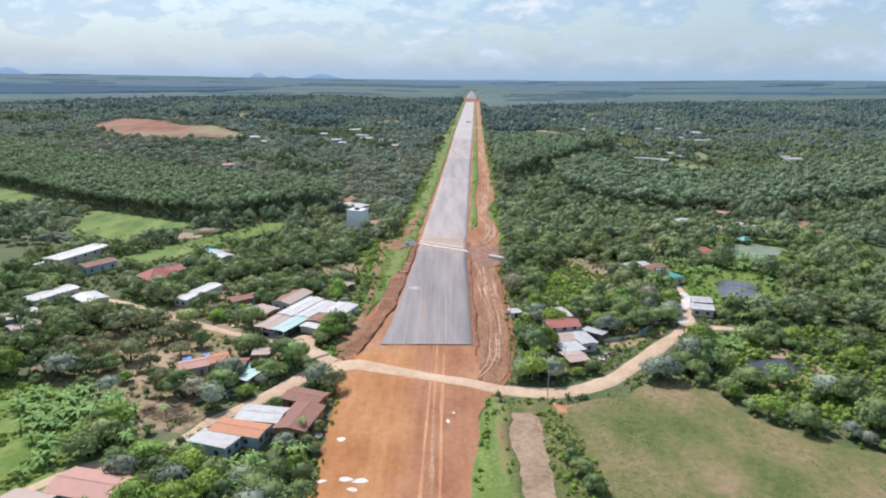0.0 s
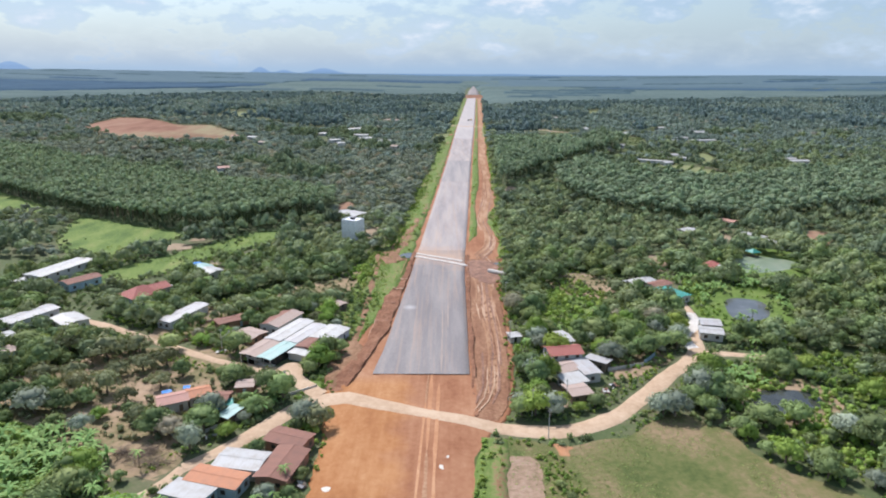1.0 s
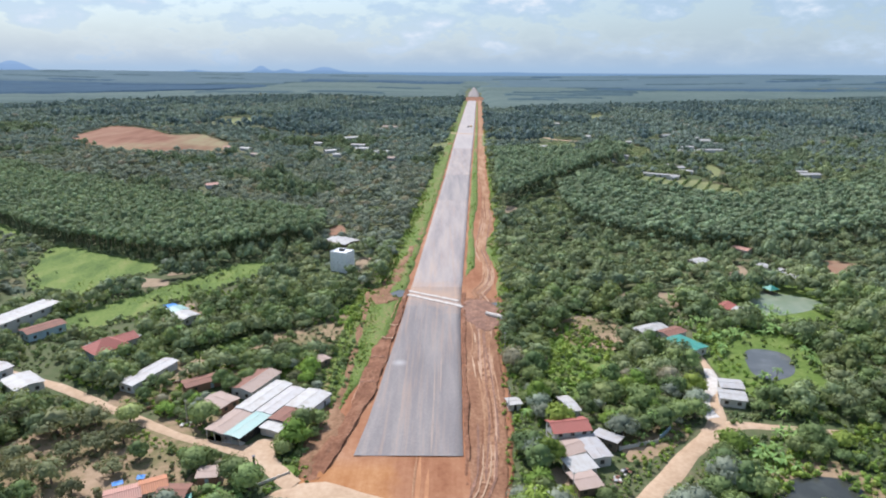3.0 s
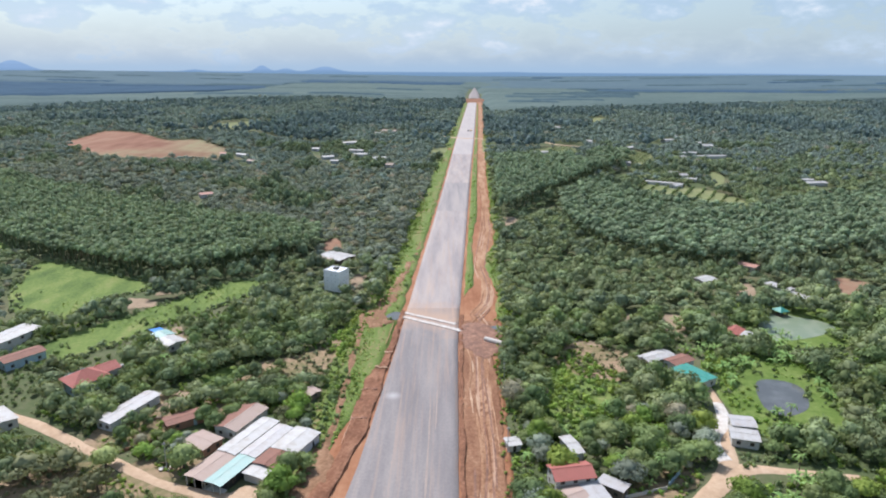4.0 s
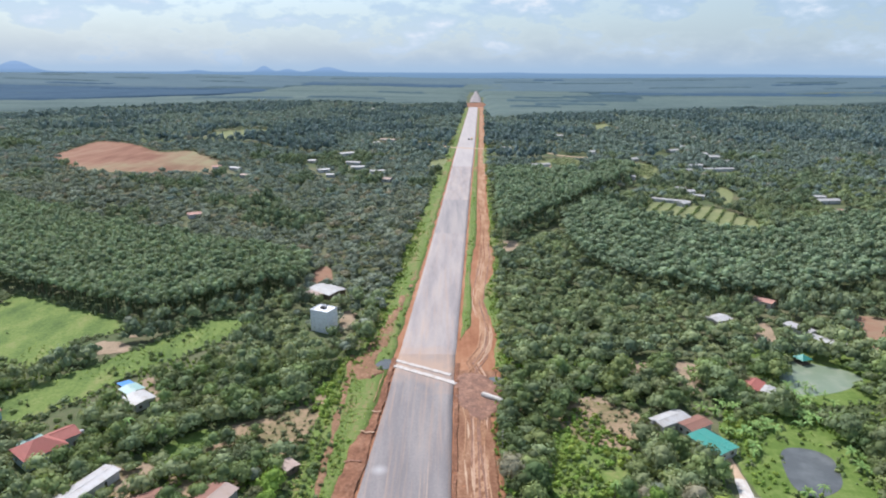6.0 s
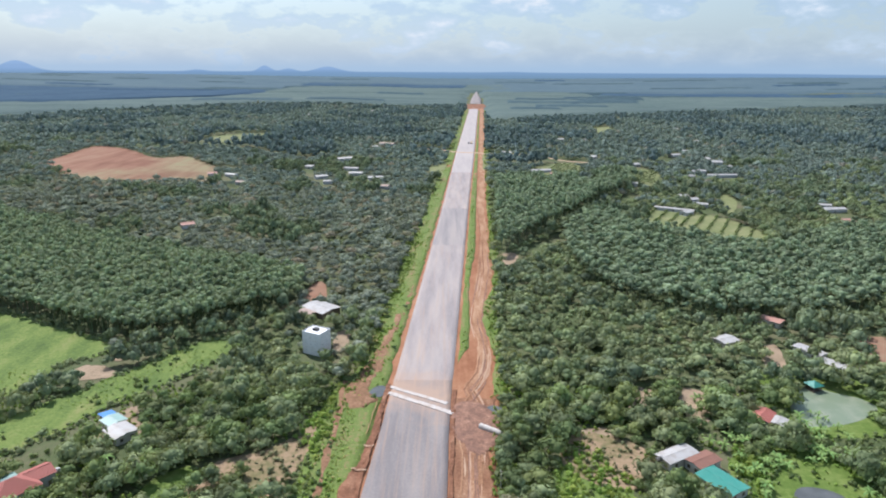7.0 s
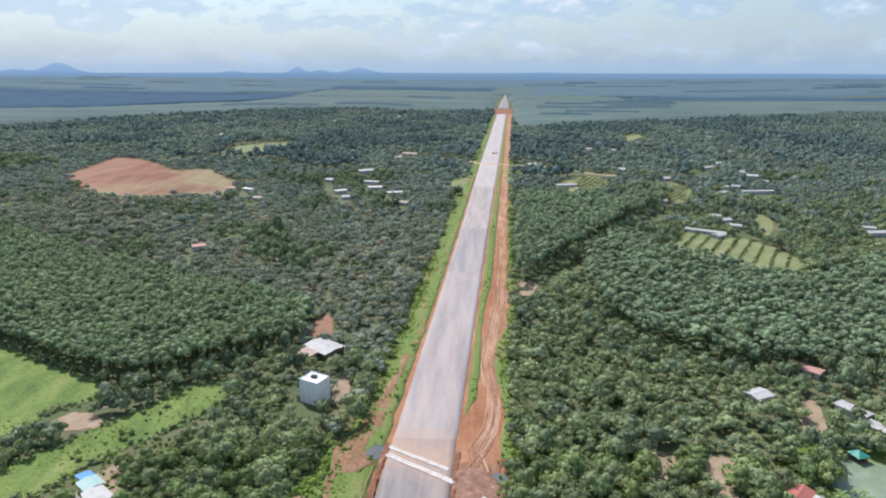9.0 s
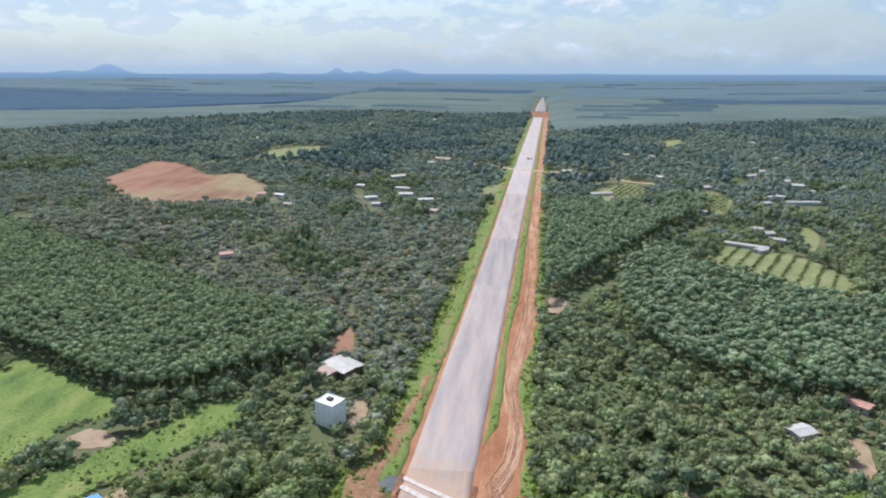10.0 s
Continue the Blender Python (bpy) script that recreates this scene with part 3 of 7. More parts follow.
FIELD_STRIP = [(-160, 206), (-154, 221), (-147.6, 228.5), (-138, 239), (-126, 253), (-116, 266), (-104, 279), (-91, 281), (-86, 266), (-98, 250), (-107, 242), (-119, 229), (-127, 217), (-135, 207), (-146, 198)]
PLOUGHED = [(-450, 625), (-458, 660), (-471, 735), (-420, 720), (-350, 668), (-319, 686), (-262, 640), (-245, 582), (-284, 564), (-329, 540), (-390, 570)]
FAR_GREEN = [(-368, 851), (-335, 911), (-282, 932), (-275, 866), (-310, 808), (-348, 816)]
ORCHARD = [(162, 452), (204, 512), (252, 484), (262, 440), (240, 398), (200, 420)]
HAMLET_PLOTS = [[(103, 655), (144, 716), (182, 721), (173, 677), (130, 642)], [(241, 686), (272, 675), (242, 607), (221, 606)], [(291, 566), (297, 544), (271, 500), (260, 502)], [(310, 1126), (362, 1167), (349, 1093), (304, 1065)], [(-15, 682), (14, 725), (10, 651), (-10, 639)], [(44, 690), (52, 780), (66, 786), (62, 690)]]
SCRUB_AREA = [(-130, 134), (-98, 152), (-76, 142), (-62, 128), (-66, 108), (-92, 104), (-116, 118)]
VILLAGE_GRASS = [(-128, 117), (-108, 114), (-96, 107), (-86, 97), (-82, 84), (-90, 74), (-124, 70), (-152, 84), (-146, 108)]
DRY_PLOT = [(-81, 109), (-72, 108), (-62, 105), (-62, 98), (-70, 96), (-77, 97)]
MARSH = [(84, 128), (92, 137), (112, 137), (117, 126), (104, 116), (88, 118)]
POND_A = [(119, 191.5), (127.5, 193), (133.5, 188.5), (128.5, 178), (118, 173.5), (113.5, 178)]
POND_B = [(88, 124), (97, 131), (111, 130), (108, 123), (94, 120)]
POND_C = [(144.3, 231.8), (153.8, 243.1), (161.5, 245.8), (167, 241.5), (176.1, 237), (177, 230.3), (160, 222.7), (143, 221)]
CLEARINGS = [[(44, 376), (44, 391), (59, 397), (56, 379)], [(57, 207), (59, 217), (69, 219), (71, 211), (62, 205)], [(101, 222), (106, 242), (114, 240), (109, 224)], [(151, 257), (160, 276), (168, 275), (158, 257)], [(-90, 176), (-82, 192), (-78, 196), (-80, 184), (-84, 174)], [(80, 232), (88, 244), (96, 240), (88, 228)]]
POND_LAWN = [(106, 204), (138, 208), (146, 188), (134, 166), (104, 164)]
POND_C_LAWN = [(132, 222), (140, 248), (156, 258), (186, 248), (184, 222), (155, 215)]
BANANA_LAWN = [(36, 170), (46, 200), (58, 212), (70, 196), (60, 170), (46, 160)]
TREE_GAP = [(50, 200), (56, 216), (76, 212), (82, 198), (66, 192)]
HOUSE_YARD = [(29, 124), (30, 132), (36, 134), (37, 126), (33, 121)]
WEST_YARD = [(-52, 138), (-46, 134), (-42, 137), (-42, 144), (-49, 143)]
SHED_YARD = [(-113, 212), (-115, 222), (-110, 229), (-104, 226), (-98, 220), (-100, 212)]
GARDEN_LAWN = [(-84, 185), (-83, 192), (-75, 200), (-69, 196), (-73, 188), (-78, 182)]
FIELD_EDGES = [[(-152, 247), (-147, 256), (-137, 255), (-130, 250), (-139, 246)], [(-137, 261), (-135, 268), (-129, 266), (-130, 260)]]
BROWN_CLEARING = [(-67, 201), (-59.6, 204), (-47, 210), (-40, 219), (-35, 216), (-37, 202), (-42, 188), (-50, 189), (-55, 197), (-64, 196)]
SHED_CLEARING = [(196.5, 259.6), (209.5, 280.7), (222.4, 286), (232, 278), (214, 261.5), (202, 252)]
TOWER_YARD = [(-44, 264), (-36, 272), (-38, 288), (-44, 284), (-42, 272)]
TOWER_TRACK = [(-66, 316), (-58, 322), (-62, 340), (-68, 346), (-72, 330)]

# one sheet of ground out to the horizon, finer towards the road
def spread(n, near, far):
    t = np.linspace(-1, 1, n)
    return near * t + (far - near) * np.sign(t) * np.abs(t) ** 5


gx, gy = np.unique(np.concatenate([spread(171, 900, 6500), np.arange(-70, 72, 2.0)])), np.concatenate([np.linspace(-1500, -20, 16), 900 * np.linspace(0, 1, 120) + 4900 * np.linspace(0, 1, 120) ** 5])
GX, GY = np.meshgrid(gx, gy)
GX = GX + np.where(np.abs(GX) < 1200, 1.0, 0.0) * np.clip(road_x(GY), -15, 130) * (GY > 0)
sunk = smooth(0.6, 4.0, GX - bed_left(GY)) * smooth(0.6, 4.0, bed_right(GY) - GX) * (GY < 2200)
GZ = land_z(GX, GY) - 0.9 * sunk - 0.8 * sum(in_poly(GX, GY, p) for p in (POND_A, POND_B, POND_C))
nr, nc = GX.shape
idx = np.arange(nr * nc).reshape(nr, nc)
quads = np.stack([idx[:-1, :-1], idx[:-1, 1:], idx[1:, 1:], idx[1:, :-1]], -1).reshape(-1, 4)
structure("ground", mesh_from("ground", np.stack([GX, GY, GZ], -1).reshape(-1, 3).tolist(), quads.tolist(), WOOD_FLOOR),
          "flat country of dark soil and undergrowth reaching the horizon", "ground")

patch("meadow", MEADOW_AREA, MEADOW, "open meadow of short green and dry grass", "grassland", 0.16, seed=1)
patch("field", FIELD_A, BRIGHT_GRASS, "bright green grass field before the plantation", "field", 0.2, seed=2)
patch("field", FIELD_B, BRIGHT_GRASS, "bright green grass field beside the plantation", "field", 0.2, seed=3)
patch("field", FIELD_STRIP, BRIGHT_GRASS, "long light green field between village and woods", "field", 0.2, seed=4)
patch("ploughed_field", PLOUGHED, PLOUGHED_SOIL, "bare red ploughed field fading to tan stubble", "field", 0.5, step=15, wobble=1.2, seed=5)
patch("field", FAR_GREEN, ORCHARD_GRASS, "pale green clearing in the distant woods", "field", 0.5, step=15, wobble=2, seed=6)
patch("orchard_ground", ORCHARD, ORCHARD_GRASS, "light dry grass between orchard rows", "field", 0.4, step=10, seed=7)
for k, plot in enumerate(HAMLET_PLOTS):
    patch("field", plot, ORCHARD_GRASS, "light green garden plot in the far hamlet", "field", 0.4, step=10, seed=100 + k)
patch("scrub", SCRUB_AREA, SCRUB, "dry brown scrubland with sparse grass", "ground", 0.15, seed=8)
patch("village_grass", VILLAGE_GRASS, GRASS, "weedy green plot among banana plants", "grassland", 0.2, seed=9)
patch("pond_bank", POND_LAWN, GRASS, "weedy grassy bank round a pond", "grassland", 0.12, seed=10)
patch("pond_bank", POND_C_LAWN, GRASS, "grassy bank round the algae pond", "grassland", 0.12, seed=11)
patch("grass_plot", BANANA_LAWN, BRIGHT_GRASS, "overgrown bright green plot beside the road", "grassland", 0.2, seed=12)
patch("yard", SHED_YARD, EARTH_YARD, "bare trodden yard of the small white house", "yard", 0.2, seed=25, wobble=1.6)
patch("grass_plot", GARDEN_LAWN, GRASS, "weedy green grass behind the sheds", "grassland", 0.24, seed=26)
for k, plot in enumerate(FIELD_EDGES):
    patch("clearing", plot, EARTH_YARD, "bare soil at the edge of the grass fields", "ground", 0.22, seed=160 + k, wobble=1.8)
patch("dry_plot", DRY_PLOT, SCRUB, "bare brown plot strewn with dry brush", "ground", 0.22, seed=23, relief=0.2, wobble=2.5, tuck=0.2)
patch("marsh", MARSH, SCRUB, "brownish marshy ground round a pond", "ground", 0.13, seed=24)
for k, plot in enumerate(([(-66, 136), (-58, 144), (-60, 152), (-72, 156), (-84, 150), (-76, 140)], [(-102, 158), (-84, 160), (-78, 176), (-96, 182)], [(-72, 172), (-48, 176), (-45, 190), (-62, 197), (-73, 186)], [(-60, 126), (-48, 122), (-50, 134), (-60, 136)], [(56, 136), (76, 146), (72, 156), (58, 150)])):
    patch("bare_yard", plot, SCRUB, "trodden dusty ground round the village houses", "yard", 0.17, seed=120 + k, wobble=2.0)
for k, plot in enumerate(CLEARINGS):
    patch("clearing", plot, EARTH_YARD, "small bare clearing among the trees", "ground", 0.18, seed=140 + k, wobble=1.6)
patch("clearing", TREE_GAP, SCRUB, "dry brown clearing between trees", "ground", 0.22, seed=13)
patch("yard", HOUSE_YARD, EARTH_YARD, "pale earth yard beside the house", "yard", 0.2, seed=14, wobble=2.2)
patch("yard", WEST_YARD, SAND_ROAD, "sandy forecourt of the long sheds", "yard", 0.2, seed=15)
patch("clearing", BROWN_CLEARING, SCRUB, "bare brown plot behind the sheds", "ground", 0.22, seed=16)
patch("clearing", SHED_CLEARING, FIELD_SOIL, "bare pinkish soil by the farm sheds", "ground", 0.22, seed=17)
patch("yard", TOWER_YARD, EARTH_YARD, "bare earth yard beside the block tower", "yard", 0.22, seed=18)
patch("yard", TOWER_TRACK, FIELD_SOIL, "brown earth track behind the house", "yard", 0.22, seed=19)
patch("pond_water", POND_A, POND_WATER, "still grey pond reflecting the sky", "pond", 0.17, seed=20, wobble=0.12)
patch("pond_water", POND_B, DARK_WATER, "dark still pond among bushes", "pond", 0.17, seed=21, wobble=0.3)
patch("pond_water", POND_C, ALGAE_WATER, "pale green pond covered with algae", "pond", 0.17, seed=22, wobble=0.12)

# ---- earthworks and the new road ----
bed_ys = list(np.arange(-140, 560, 2.0)) + list(np.arange(560, 1800, 12.0))
structure("road_bed", lofted("road_bed", bed_ys, bed_left, bed_right, bed_top, RED_SOIL, 40, 0.9, 0.0, 3, 1.3),
          "red laterite earthworks of a road under construction", "earthworks")


def deck_z(x, y):
    return land_z(road_x(y), y) + 1.02


ROAD = tagged(new("road"), "straight new expressway of compacted grey stone base", "road", kind="structure")


def road_section(y0, y1, mat, label):
    """One stretch of the laid base course. Its ends are cut straight across, or skewed at the culvert."""
    steps = max(3, int((y1 - y0) / 6))
    ys = list(np.linspace(y0, y1, steps))
    ob = new("base_course", lofted("base_course", ys, pave_left, pave_right, deck_z, mat, 10, 0.5, 0.05, int(y0), 0.12))
    ob.parent = ROAD
    ob["label"] = label
    return ob


road_section(137, 246, GREY_BASE, "bluish-grey compacted stone base")
road_section(246.02, 410, PINK_BASE, "dusty pinkish-grey stone base")
road_section(410.02, 505, MID_BASE, "darker grey stone base")
road_section(505.02, 660, PINK_BASE, "pinkish-grey stone base")
road_section(660.02, 1640, PALE_BASE, "pale cement-grey stone base")
structure("road_beyond", lofted("road_beyond", list(np.arange(1850, 2700, 15.0)), lambda y: float(road_x(y)) - 17 + 10 * float(smooth(1900, 2690, y)), lambda y: float(road_x(y)) + 24 - 20 * float(smooth(1900, 2690, y)), lambda x, y: land_z(road_x(y), y) + 2.5 + 4 * float(smooth(1850, 2100, y)), GREY_BASE, 4, 2.0),
          "far grey stretch of the road past the gap", "road")
structure("spoil_bank", lofted("spoil_bank", list(np.linspace(1660, 1850, 14)), lambda y: float(road_x(y)) - 36, lambda y: float(road_x(y)) + 40, lambda x, y: land_z(road_x(y), y) + 1.5, RAW_SOIL, 8, 1.0, 2.0, 5),
          "raised reddish spoil at the end of the paving", "earthworks")

# roads of sand and haul tracks
SAND_LANE = [(-60, 100, 3.5), (-52, 107, 4), (-46, 113, 5), (-40, 121, 5.5), (-33, 125, 6.5), (-26, 125.6, 6), (-13, 122, 4.8), (-2, 119, 4.4), (10, 116, 4.4), (22, 113.5, 4.6), (35, 113.5, 5), (49, 119, 4.6), (58, 126, 4.8), (66, 133, 5), (74, 140, 4.8), (82, 146, 5), (88, 153, 5), (92, 162, 4), (98, 174, 3.5), (100, 188, 2), (101, 206, 1.5)]
structure("sand_lane", ribbon("sand_lane", SAND_LANE, 5, lane_z, SAND_ROAD, 0.14, 6, 0.35, 4),
          "winding pale sand lane crossing the earthworks", "road")
structure("side_lane", ribbon("side_lane", [(-33.5, 127.5, 4.5), (-38, 131, 5), (-47, 138, 5), (-57, 141, 3.5), (-69, 144, 3), (-79, 148, 3), (-97, 156, 3), (-115, 164, 3), (-130, 170, 3), (-150, 176, 3)], 3, lane_z, SAND_ROAD, 0.2, 4, 0.3, 5),
          "narrow sandy village lane", "road")
structure("yard_lane", ribbon("yard_lane", [(-60, 100, 3), (-64, 92, 3.5), (-75, 87, 3.5), (-84, 82, 4), (-92, 74, 4), (-104, 62, 4)], 3, land_z, SAND_ROAD, 0.26, 4, 0.4, 6),
          "pale earth lane between the lower houses", "road")
structure("farm_lane", ribbon("farm_lane", [(82, 147, 5), (92, 151, 4), (106, 150, 2.5), (122, 148, 2)], 3, land_z, SAND_ROAD, 0.24, 4, 0.3, 7), "short pale lane towards the ponds", "road")
structure("pale_yard", ribbon("pale_yard", [(88, 154, 5), (88, 162, 5), (96, 170, 5), (99, 180, 3)], 4, land_z, CONCRETE, 0.34, 4, 0.2, 7), "pale concrete yard by the farmhouse", "yard")
HAUL = [(16, 128, 5), (19, 150, 6), (20, 180, 6), (21, 205, 6), (24, 225, 6), (20, 240, 6), (26, 252, 8), (28, 265, 8), (27.5, 280, 6), (26, 296, 5), (28, 315, 6), (31, 335, 11), (35, 365, 12), (36, 390, 8), (40, 440, 7), (42, 511, 8), (51.6, 640, 9), (62.5, 800, 9), (101, 1400, 9), (118, 1650, 9)]
structure("haul_road", ribbon("haul_road", HAUL, 7, bed_top, HAUL_SOIL, 0.06, 8, 0.6, 8), "rutted orange haul road beside the new road", "road")


def shifted(pts, off):
    out = []
    for i, p in enumerate(pts):
        a, b = Vector(pts[max(i - 1, 0)][:2]), Vector(pts[min(i + 1, len(pts) - 1)][:2])
        d = (b - a).normalized()
        out.append((p[0] + d.y * off, p[1] - d.x * off))
    return out


def broken_ruts(line, width, height, mats, lift, seed, label, share=0.6):
    """Wheel marks that come and go along a line."""
    rnd2 = random.Random(seed)
    i = 0
    while i < len(line) - 3:
        n = rnd2.randint(6, 18)
        if rnd2.random() < share:
            piece = line[i:i + n + 1]
            wide = [(p[0], p[1], width * (0.25 if q in (0, len(piece) - 1) else rnd2.uniform(0.7, 1.3))) for q, p in enumerate(piece)]
            structure("wheel_rut", ribbon("wheel_rut", wide, width, height, rnd2.choice(mats), lift, 2, 0.12, seed + i), label, "track")
        i += n


def fine_line(pts, step=4.0):
    out = []
    for p, q in zip(pts, pts[1:]):
        n = max(1, int(math.hypot(q[0] - p[0], q[1] - p[1]) / step))
        out += [(p[0] + (q[0] - p[0]) * k / n, p[1] + (q[1] - p[1]) * k / n) for k in range(n)]
    return out + [pts[-1][:2]]


for k, off in enumerate((-3.2, -2.2, -0.6, 0.5, 1.5, 2.7)):
    broken_ruts(shifted(fine_line(HAUL[:16]), off), 0.65, bed_top, (TRACK, RAW_SOIL, RAW_SOIL, MUD), 0.12, 20 + 40 * k, "wheel rut worn along the haul road")
for k, (x0, x1, wd) in enumerate(((-4.4, -1.2, 1.1), (-1.9, 0.9, 0.9), (-6.2, -3.0, 0.7))):
    line = [(x0 + (x1 - x0) * t + 0.5 * math.sin(5 * t + k), -20 + 157 * t) for t in (0, 0.2, 0.4, 0.6, 0.8, 1)]
    broken_ruts(fine_line(line), wd, bed_top, (ORANGE_SOIL, ORANGE_SOIL, HAUL_SOIL), 0.08, 400 + 40 * k, "pale tyre track on the red road bed", 0.85)
for k, x0 in enumerate((1.2, 3.2)):
    broken_ruts(fine_line([(x0 + 0.011 * (y - 137), y) for y in (137, 150, 165, 185)]), 0.5, deck_z, (DUST,), 0.1, 600 + 40 * k, "dusty tyre track on the grey base", 0.55)

# rough diggings along the left edge of the paving
def dug(x, y):
    """Broken spoil: lumps of several sizes."""
    lump = 0.62 * float(smooth(128, 137, y)) - 0.25
    return bed_top(x, y) + lump + 0.25 + 0.75 * noise.noise((x * 0.23, y * 0.23, 5)) + 0.45 * noise.noise((x * 0.7, y * 0.7, 8)) + 0.2 * noise.noise((x * 1.7, y * 1.7, 9))


def trench_left(y):
    return float(np.interp(y, [131, 147, 157, 178, 191, 198, 212, 230, 243], [-33, -26.5, -24.2, -23.4, -22.2, -18.4, -16.4, -14.8, -13.6]))


structure("drain_trench", lofted("drain_trench", list(np.arange(129, 243, 0.8)), trench_left, lambda y: min(float(np.interp(y, [129, 131, 138, 148, 158, 164], [-28.5, -26.6, -24.2, -21.9, -19.9, -17.6])) if y < 164 else 0.0, float(pave_left(max(y, 137.0))) - 0.7), dug, RAW_SOIL, 18, 1.2, 0.0, 11, 0.7),
          "freshly dug lumpy red soil bank along the paving", "earthworks")
structure("spoil_ridge", lofted("spoil_ridge", list(np.arange(118, 240, 0.8)), lambda y: float(pave_right(max(y, 137.0))) + 0.3, lambda y: float(pave_right(max(y, 137.0))) + 1.9 + 0.9 * noise.noise((y * 0.06, 2, 2)), lambda x, y: dug(x, y) - 0.2, RAW_SOIL, 5, 1.4, 0.0, 12, 0.4),
          "low ridge of dug red soil beside the paving", "earthworks")
patch("mud", [(12.5, 222), (15, 231), (22, 233), (31, 225), (36, 217), (35, 209), (28, 210), (22, 205), (15.5, 211)], MUD, "wet churned mud at the culvert's mouth", "ground", 0.42, bed_top, 1.2, 1.6, 51, 0.5, 0.6)
structure("haul_ground", lofted("haul_ground", list(np.arange(117, 236, 1.0)), lambda y: float(pave_right(max(y, 137.0))) + 1.4, lambda y: float(bed_right(y)) - 1.6, lambda x, y: bed_top(x, y) + 0.05 + 0.1 * noise.noise((x * 0.9, y * 0.9, 4)), CHURNED, 16, 0.4, 0.0, 17, 0.9),
          "churned brown ground beside the paving", "earthworks")
# ruts that swing in from the lane and out towards the culvert
LANE_RUTS = (
        ([(15.8, 142), (15.6, 138.8), (15.1, 132.7), (13.5, 125.7), (10.4, 120)], 0.45, LANE_DUST), ([(18.0, 143), (17.9, 138.8), (17.0, 131.3), (14.6, 124.4), (11.3, 119.4)], 0.45, LANE_DUST),
        ([(19.6, 146), (19.4, 138), (18.3, 130), (15.6, 123)], 0.9, MUD), ([(14.8, 150), (14.4, 140), (13.6, 131), (11, 123)], 0.9, MUD),
        ([(15.0, 186), (15.4, 180), (15.6, 173)], 0.75, LANE_DUST), ([(17.0, 183.5), (17.3, 178), (17.5, 173.6)], 0.75, LANE_DUST), ([(16.8, 204), (16.9, 200), (16.8, 195.5)], 0.9, LANE_DUST),
        ([(24, 221), (21.6, 211), (20.7, 200), (20.6, 189), (21.1, 171), (21.2, 155), (20.4, 143)], 0.8, MUD), ([(25.6, 219), (23.2, 209), (22.2, 198), (22.0, 187), (22.6, 170), (22.6, 156)], 0.6, TRACK))
CULVERT_RUTS = (
        ([(13.5, 221), (15.2, 212.5), (16.2, 205.3), (15.8, 195.4), (15.0, 186)], 0.6, TRACK), ([(15, 222), (17.2, 212), (18.3, 204), (18.0, 195), (17.2, 184)], 0.6, MUD),
        ([(16.6, 173), (17.2, 160), (17.0, 148), (16.2, 140)], 1.1, TRACK), ([(19, 172), (19.6, 160), (19.3, 148)], 0.8, RAW_SOIL),
        ([(25, 246), (22, 240), (18, 233), (15, 228)], 0.8, TRACK), ([(27.5, 247), (24.6, 240), (21, 233), (18, 227)], 0.8, MUD), ([(30, 268), (28.6, 256), (26, 247)], 0.8, LANE_DUST), ([(28, 270), (26.6, 257), (24, 248)], 0.7, LANE_DUST))
for k, (line, wd, mat) in enumerate(LANE_RUTS + CULVERT_RUTS):
    fine = fine_line(line, 2.0)
    mat = HAUL_SOIL if mat is TRACK else mat
    wide = [(p[0], p[1], wd * (0.2 if q in (0, len(fine) - 1) else 0.75 + 0.5 * noise.noise((q * 0.5, k, 1)))) for q, p in enumerate(fine)]
    structure("wheel_rut", ribbon("wheel_rut", wide, wd, bed_top, mat, 0.2 if mat is MUD or mat is RAW_SOIL else 0.24, 2, 0.1, 900 + k, 1.0), "curving wheel rut in the trodden soil", "track")
# crusted edges of the unfinished side drain, and strips laid across it
for k, (line, wd) in enumerate((
        ([(-23.9, 180), (-23.9, 191), (-20.0, 198), (-17.9, 211), (-16.8, 224), (-16.0, 232)], 0.3),
        ([(-19.9, 150), (-19.4, 158), (-18.6, 169), (-16.9, 183), (-14.8, 194), (-13.0, 216), (-12.4, 232)], 0.4),
        ([(-24.6, 158), (-23.6, 168), (-23.9, 178)], 0.25))):
    broken_ruts(fine_line(line, 2.0), wd, dug, (TRACK, TRACK, HAUL_SOIL), 0.1, 800 + 40 * k, "tan crusted edge of the unfinished side drain", 0.42)
# the two MUD strips paint the shade of cross cuts; nothing is dug there
for y0, x0, x1 in ((184.6, -23.1, -17.2), (169.6, -23.7, -18.6), (197, -20.0, -14.8), (208, -17.6, -14.0)):
    structure("drain_sill", ribbon("drain_sill", [(x0, y0 + 0.2), (x0 * 0.6 + x1 * 0.4, y0 - 0.2), (x1, y0)], 0.5, dug, LANE_DUST if y0 > 190 else MUD, 0.3, 2, 0.15, int(y0), 1.0), "strip across the side drain, tan sill or painted shaded cut", "drain")

# verges: weeds over red soil on both sides of the paving
VERGE = mottled("weedy_verge", [(0.32, (0.215, 0.10, 0.055)), (0.38, (0.245, 0.15, 0.08)), (0.42, (0.215, 0.195, 0.085)), (0.455, (0.165, 0.205, 0.062)), (0.53, (0.108, 0.166, 0.038)), (0.64, (0.195, 0.25, 0.07))], 0.17, 0.9, 0.55, grain=(1.0, 0.16, 1.0), turn=2.6)


def verge_left(y):
    return float(bed_left(y)) - 2.5 - 7.0 * float(smooth(150, 170, y) * (1 - smooth(232, 252, y)))


def verge_inner(y):
    return float(np.interp(y, [128, 131, 158, 180, 200, 243, 262, 300, 400, 1650], [-34, -34, -27.2, -22.3, -17.6, -13.6, -12.4, -9.6, -2.6, 78.0]))


